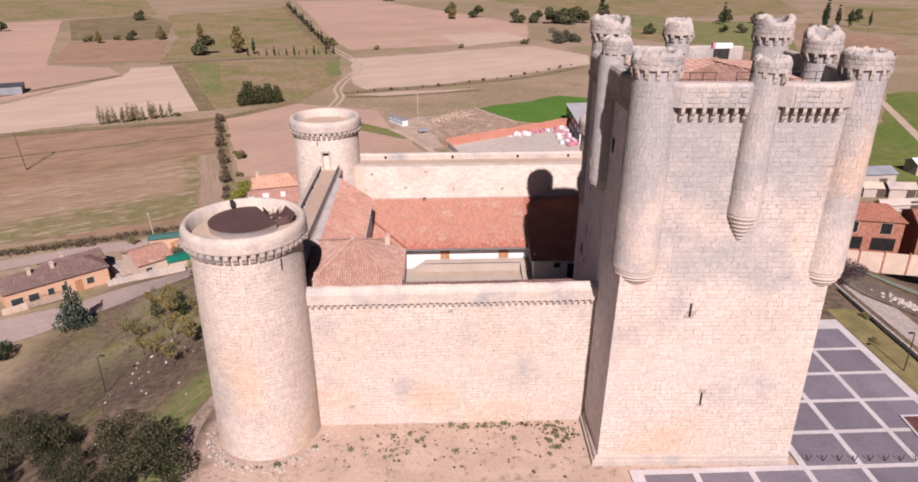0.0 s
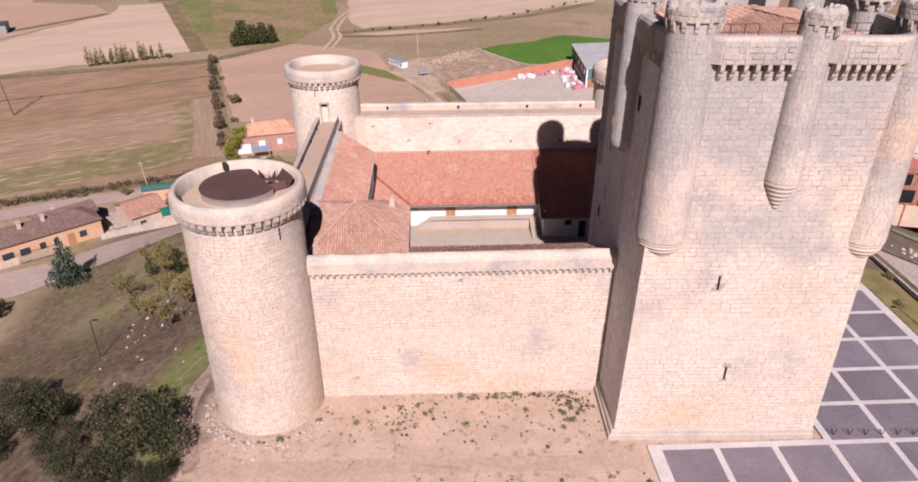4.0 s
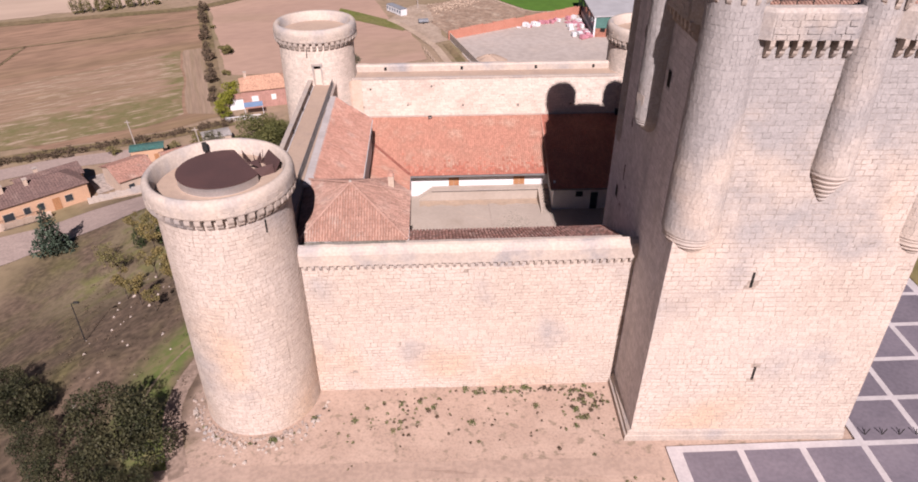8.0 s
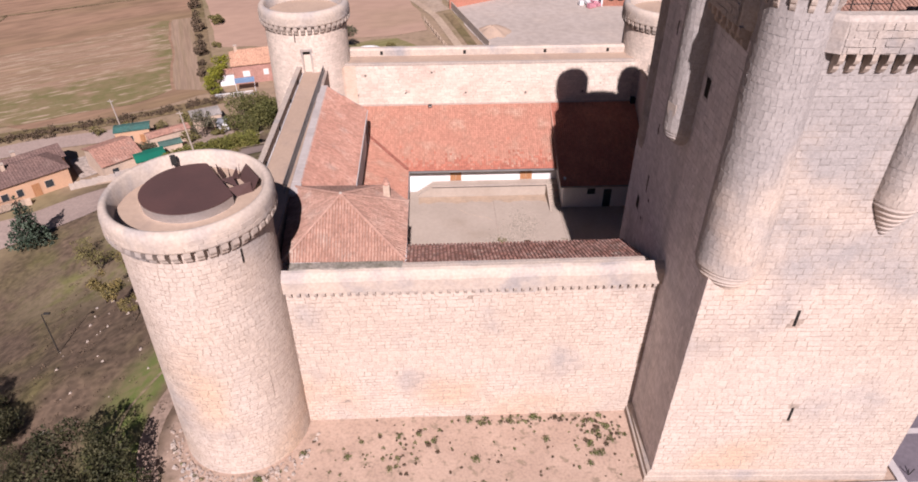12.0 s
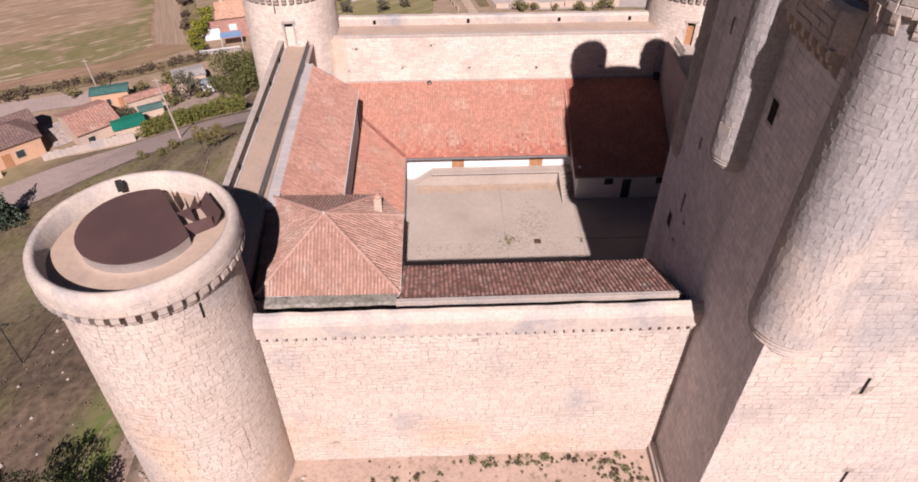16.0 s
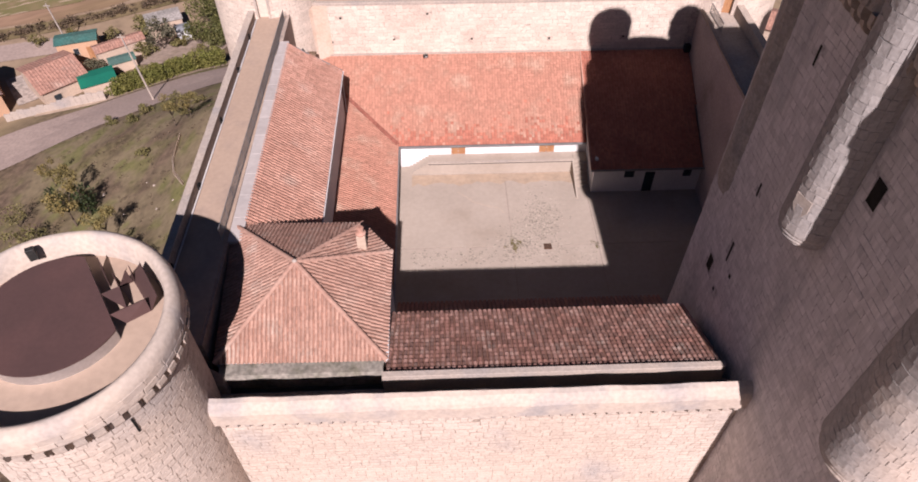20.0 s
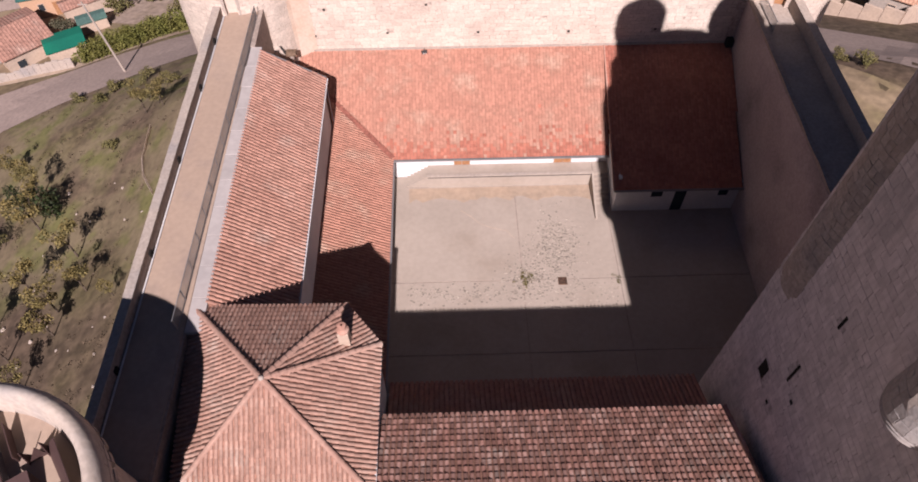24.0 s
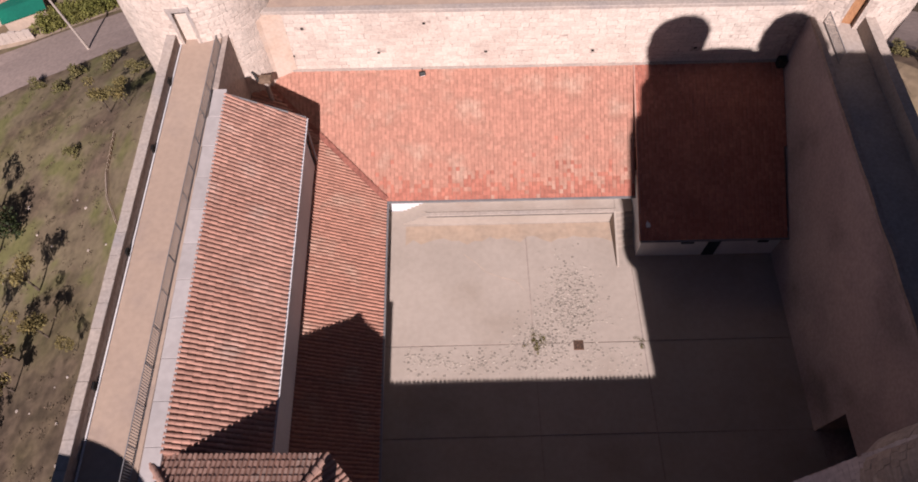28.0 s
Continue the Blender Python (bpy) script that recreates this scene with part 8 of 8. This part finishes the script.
# gardens and yard beyond the northern wall
field([(-27, 181), (-9, 187), (0.5, 177), (-1, 168), (-25, 170)], REGROWTH, "rough green garden plot", 0.16)
bench = thing("garden_wall", "curved white garden wall in a plot", "wall")
part("wall", Geo().lathe(-15.0, 176.5, [(3.3, FLOOR - 0.1), (3.3, FLOOR + 1.0), (3.0, FLOOR + 1.0), (3.0, FLOOR - 0.1)], 20, 10, 170).mesh("wall", WHITEPAINT), bench)
gf = thing("garden_fence", "pale wooden rail fence beside the lane", "fence")
for k in range(12):
    x, y = -2.0 + 0.66 * k, 200 - 2.6 * k
    part("post", Geo().box(x - 0.07, x + 0.07, y - 0.07, y + 0.07, FLOOR, FLOOR + 1.3).mesh("post", CREAM), gf)
for z in (0.55, 1.15):
    part("rail", Geo().tube((-2.0, 200, FLOOR + z), (5.26, 171.4, FLOOR + z), 0.05, n=6).mesh("rail", CREAM), gf)
for x, y, k in ((-21.0, 178.5, 1.3), (-23.5, 174.5, 0.7), (-11.0, 171.5, 0.6), (-6.0, 173.5, 0.5), (-18.5, 171.0, 0.6)):
    plant_at(palm, x, y, x * 31 % 360, k, z=FLOOR)
for x, y, k in ((19.0, 171.5, 2.2), (21.5, 172.0, 1.5), (31.5, 171.0, 2.0), (36.0, 171.5, 2.2), (38.5, 172.5, 1.4), (26.0, 171.2, 1.2)):
    plant_at(shrub, x, y, x * 31 % 360, k, z=FLOOR)
yard_wall = thing("garden_wall", "low pink rubble wall along the yard", "wall")
for k in range(9):
    part("panel", Geo().box(13.5 + 3 * k, 16.3 + 3 * k, 173.0, 173.4, FLOOR, FLOOR + 1.0 + 0.2 * (k % 3), 0.04).mesh("panel", CREAM), yard_wall)

# ---- far trees and hedgerows ----
far_green = tree("dark green field tree in the distance", 13.0, 12.0, leafy("far tree foliage", (0.060, 0.066, 0.028), (0.086, 0.082, 0.038)), 101, 0.6, "round", 2200, 0.5, low=0.10)
plant_at(far_green, -126, 404, first=True, z=FLOOR)
for x, y, s in ((70, 560, 1.3), (96, 552, 1.6), (84, 560, 1.2), (108, 548, 1.5), (118, 556, 1.6), (104, 562, 1.4), (152, 486, 0.9), (163, 480, 0.8), (218, 490, 0.8), (206, 492, 0.7), (150, 610, 1.2), (235, 560, 1.2), (40, 600, 1.3), (20, 640, 1.1), (-20, 800, 2.0), (-40, 780, 1.6), (-300, 520, 0.9), (255, 548, 1.1), (340, 560, 1.2), (-230, 590, 1.0), (-175, 478, 0.7), (-190, 468, 0.8)):
    plant_at(far_green, x, y, x * 17 % 360, s * 0.72, z=FLOOR)
far_gold = tree("golden autumn poplar in the distance", 15.0, 8.0, LEAF_GOLD, 102, 0.5, "column", 1300, 0.5)
plant_at(far_gold, -108, 410, first=True, z=FLOOR)
for x, y, s in ((-172, 470, 0.6), (-205, 455, 0.5), (-150, 480, 0.6), (20, 590, 0.9)):
    plant_at(far_gold, x, y, x * 29 % 360, s, z=FLOOR)
poplar = tree("tall dark poplar on the horizon", 18.0, 4.5, LEAF_DARK, 103, 0.5, "column", 1100, 0.45)
plant_at(poplar, 288, 512, first=True, z=FLOOR)
for x, y, s in ((293, 520, 1.1), (300, 516, 0.9), (-98, 405, 0.5), (225, 540, 0.9), (150, 620, 1.0), (312, 520, 0.7), (330, 525, 0.6)):
    plant_at(poplar, x, y, x * 23 % 360, s, z=FLOOR)
cyp = tree("small dark cypress in a field boundary row", 4.5, 1.2, LEAF_DARK, 104, 0.15, "column", 260, 0.2)
plant_at(cyp, -100, 399, first=True, z=FLOOR)
for i in range(12):
    plant_at(cyp, -94 + i * 3.6 + (i % 3) * 0.6, 399 + i * 0.4, i * 40, 0.6 + 0.25 * (i % 3), z=FLOOR)
for i in range(16):
    plant_at(cyp, -136 + i * 5.0, 715 - i * 19.0, i * 40, 1.0 + 0.3 * (i % 3), z=FLOOR)
greyclump = bush("grey green willow clump in the fields", 13.0, leafy("grey willow foliage", (0.074, 0.074, 0.044), (0.096, 0.085, 0.056)), 109, 2600, 0.35, name="willow", category="willow")
plant_at(greyclump, 82, 446, first=True, z=FLOOR)
plant_at(greyclump, 91, 448, 80, 0.8, z=FLOOR)
copse = tree("tall dense olive green copse tree in a field", 9.0, 6.4, leafy("copse foliage", (0.044, 0.053, 0.0178), (0.070, 0.070, 0.026)), 105, 0.4, "column", 2600, 0.26)
plant_at(copse, -70, 273, first=True, z=FLOOR)
for x, y, s in ((-66.5, 274, 0.8), (-63, 275.5, 0.85), (-60, 276.5, 0.75), (-72.5, 271, 0.6)):
    plant_at(copse, x, y, x * 41 % 360, s, z=FLOOR)
sap = tree("slender green sapling in a ragged field row", 6.5, 2.2, LEAF_OLIVE, 111, 0.15, "column", 420, 0.16)
plant_at(sap, -114.5, 243, first=True, z=FLOOR)
rng = random.Random(112)
for i in range(22):
    plant_at(sap, -113.5 + i * 0.92 + rng.uniform(-1, 1), 243.5 + i * 0.5 + rng.uniform(-1, 1), i * 50, rng.uniform(0.4, 1.05), z=FLOOR)
scr = bush("ragged green shrubs along a field edge", 4.0, LEAF_OLIVE, 106, 900, 0.2)
plant_at(scr, -56, 200, first=True, z=FLOOR)
for x, y, s in ((-106, 248, 0.7), (-92, 255, 0.6), (-52, 183, 0.5), (-66, 225, 0.4), (60, 440, 1.3), (-30, 420, 0.9), (20, 425, 0.9), (-200, 470, 1.2), (-215, 463, 1.5), (-60, 440, 2.0), (-40, 135, 0.6), (-47, 139, 0.6), (-35, 150, 0.7), (-24, 170, 0.7), (-10, 180, 0.6), (0, 178, 0.5)):
    plant_at(scr, x, y, x * 43 % 360, s, z=None if y < 150 else FLOOR)
dry = bush("dry brown hedgerow scrub", 4.0, LEAF_DRY, 107, 700, 0.2)
plant_at(dry, -74, 246, first=True, z=FLOOR)
for i in range(14):
    plant_at(dry, -74 + i * 1.8, 243 - i * 6.0, i * 50, 0.5 + 0.2 * (i % 3), z=FLOOR)
for i in range(16):
    plant_at(dry, -30 + i * 6.9, 296 + i * 1.4 + 0.19 * i * i, i * 70, 0.28 + 0.1 * (i % 3), z=FLOOR)
rng = random.Random(113)
spots = []
for i in range(330):
    q = rng.random()
    spots.append(((-92 + 48 * q + rng.gauss(0, 0.5), 131.8 + 14.0 * q + 6.0 * q * q + rng.gauss(0, 0.9), FLOOR + 0.3), rng.uniform(0.25, 0.8)))
tagged(new("verge_scrub", leaves("verge_scrub", spots, 9000, 0.13, LEAF_DRY, 114, core=0.0)), "brown tangled weeds along the back road", "scrub", kind="stuff")
for i in range(22):
    plant_at(dry, -136 + i * 3.9, 715 - i * 14.6, i * 50, 0.6 + 0.3 * (i % 3), z=FLOOR)
gable_house("dark open-fronted field shed with a sheet roof", -178, 300, 20, 14, 9, 3.5, 0.6, GREYSHEET, surface("dark sheet roof", (0.052, 0.052, 0.063), (0.044, 0.044, 0.052), scale=0.3), z=FLOOR, tiles=False, name="shed", category="shed")
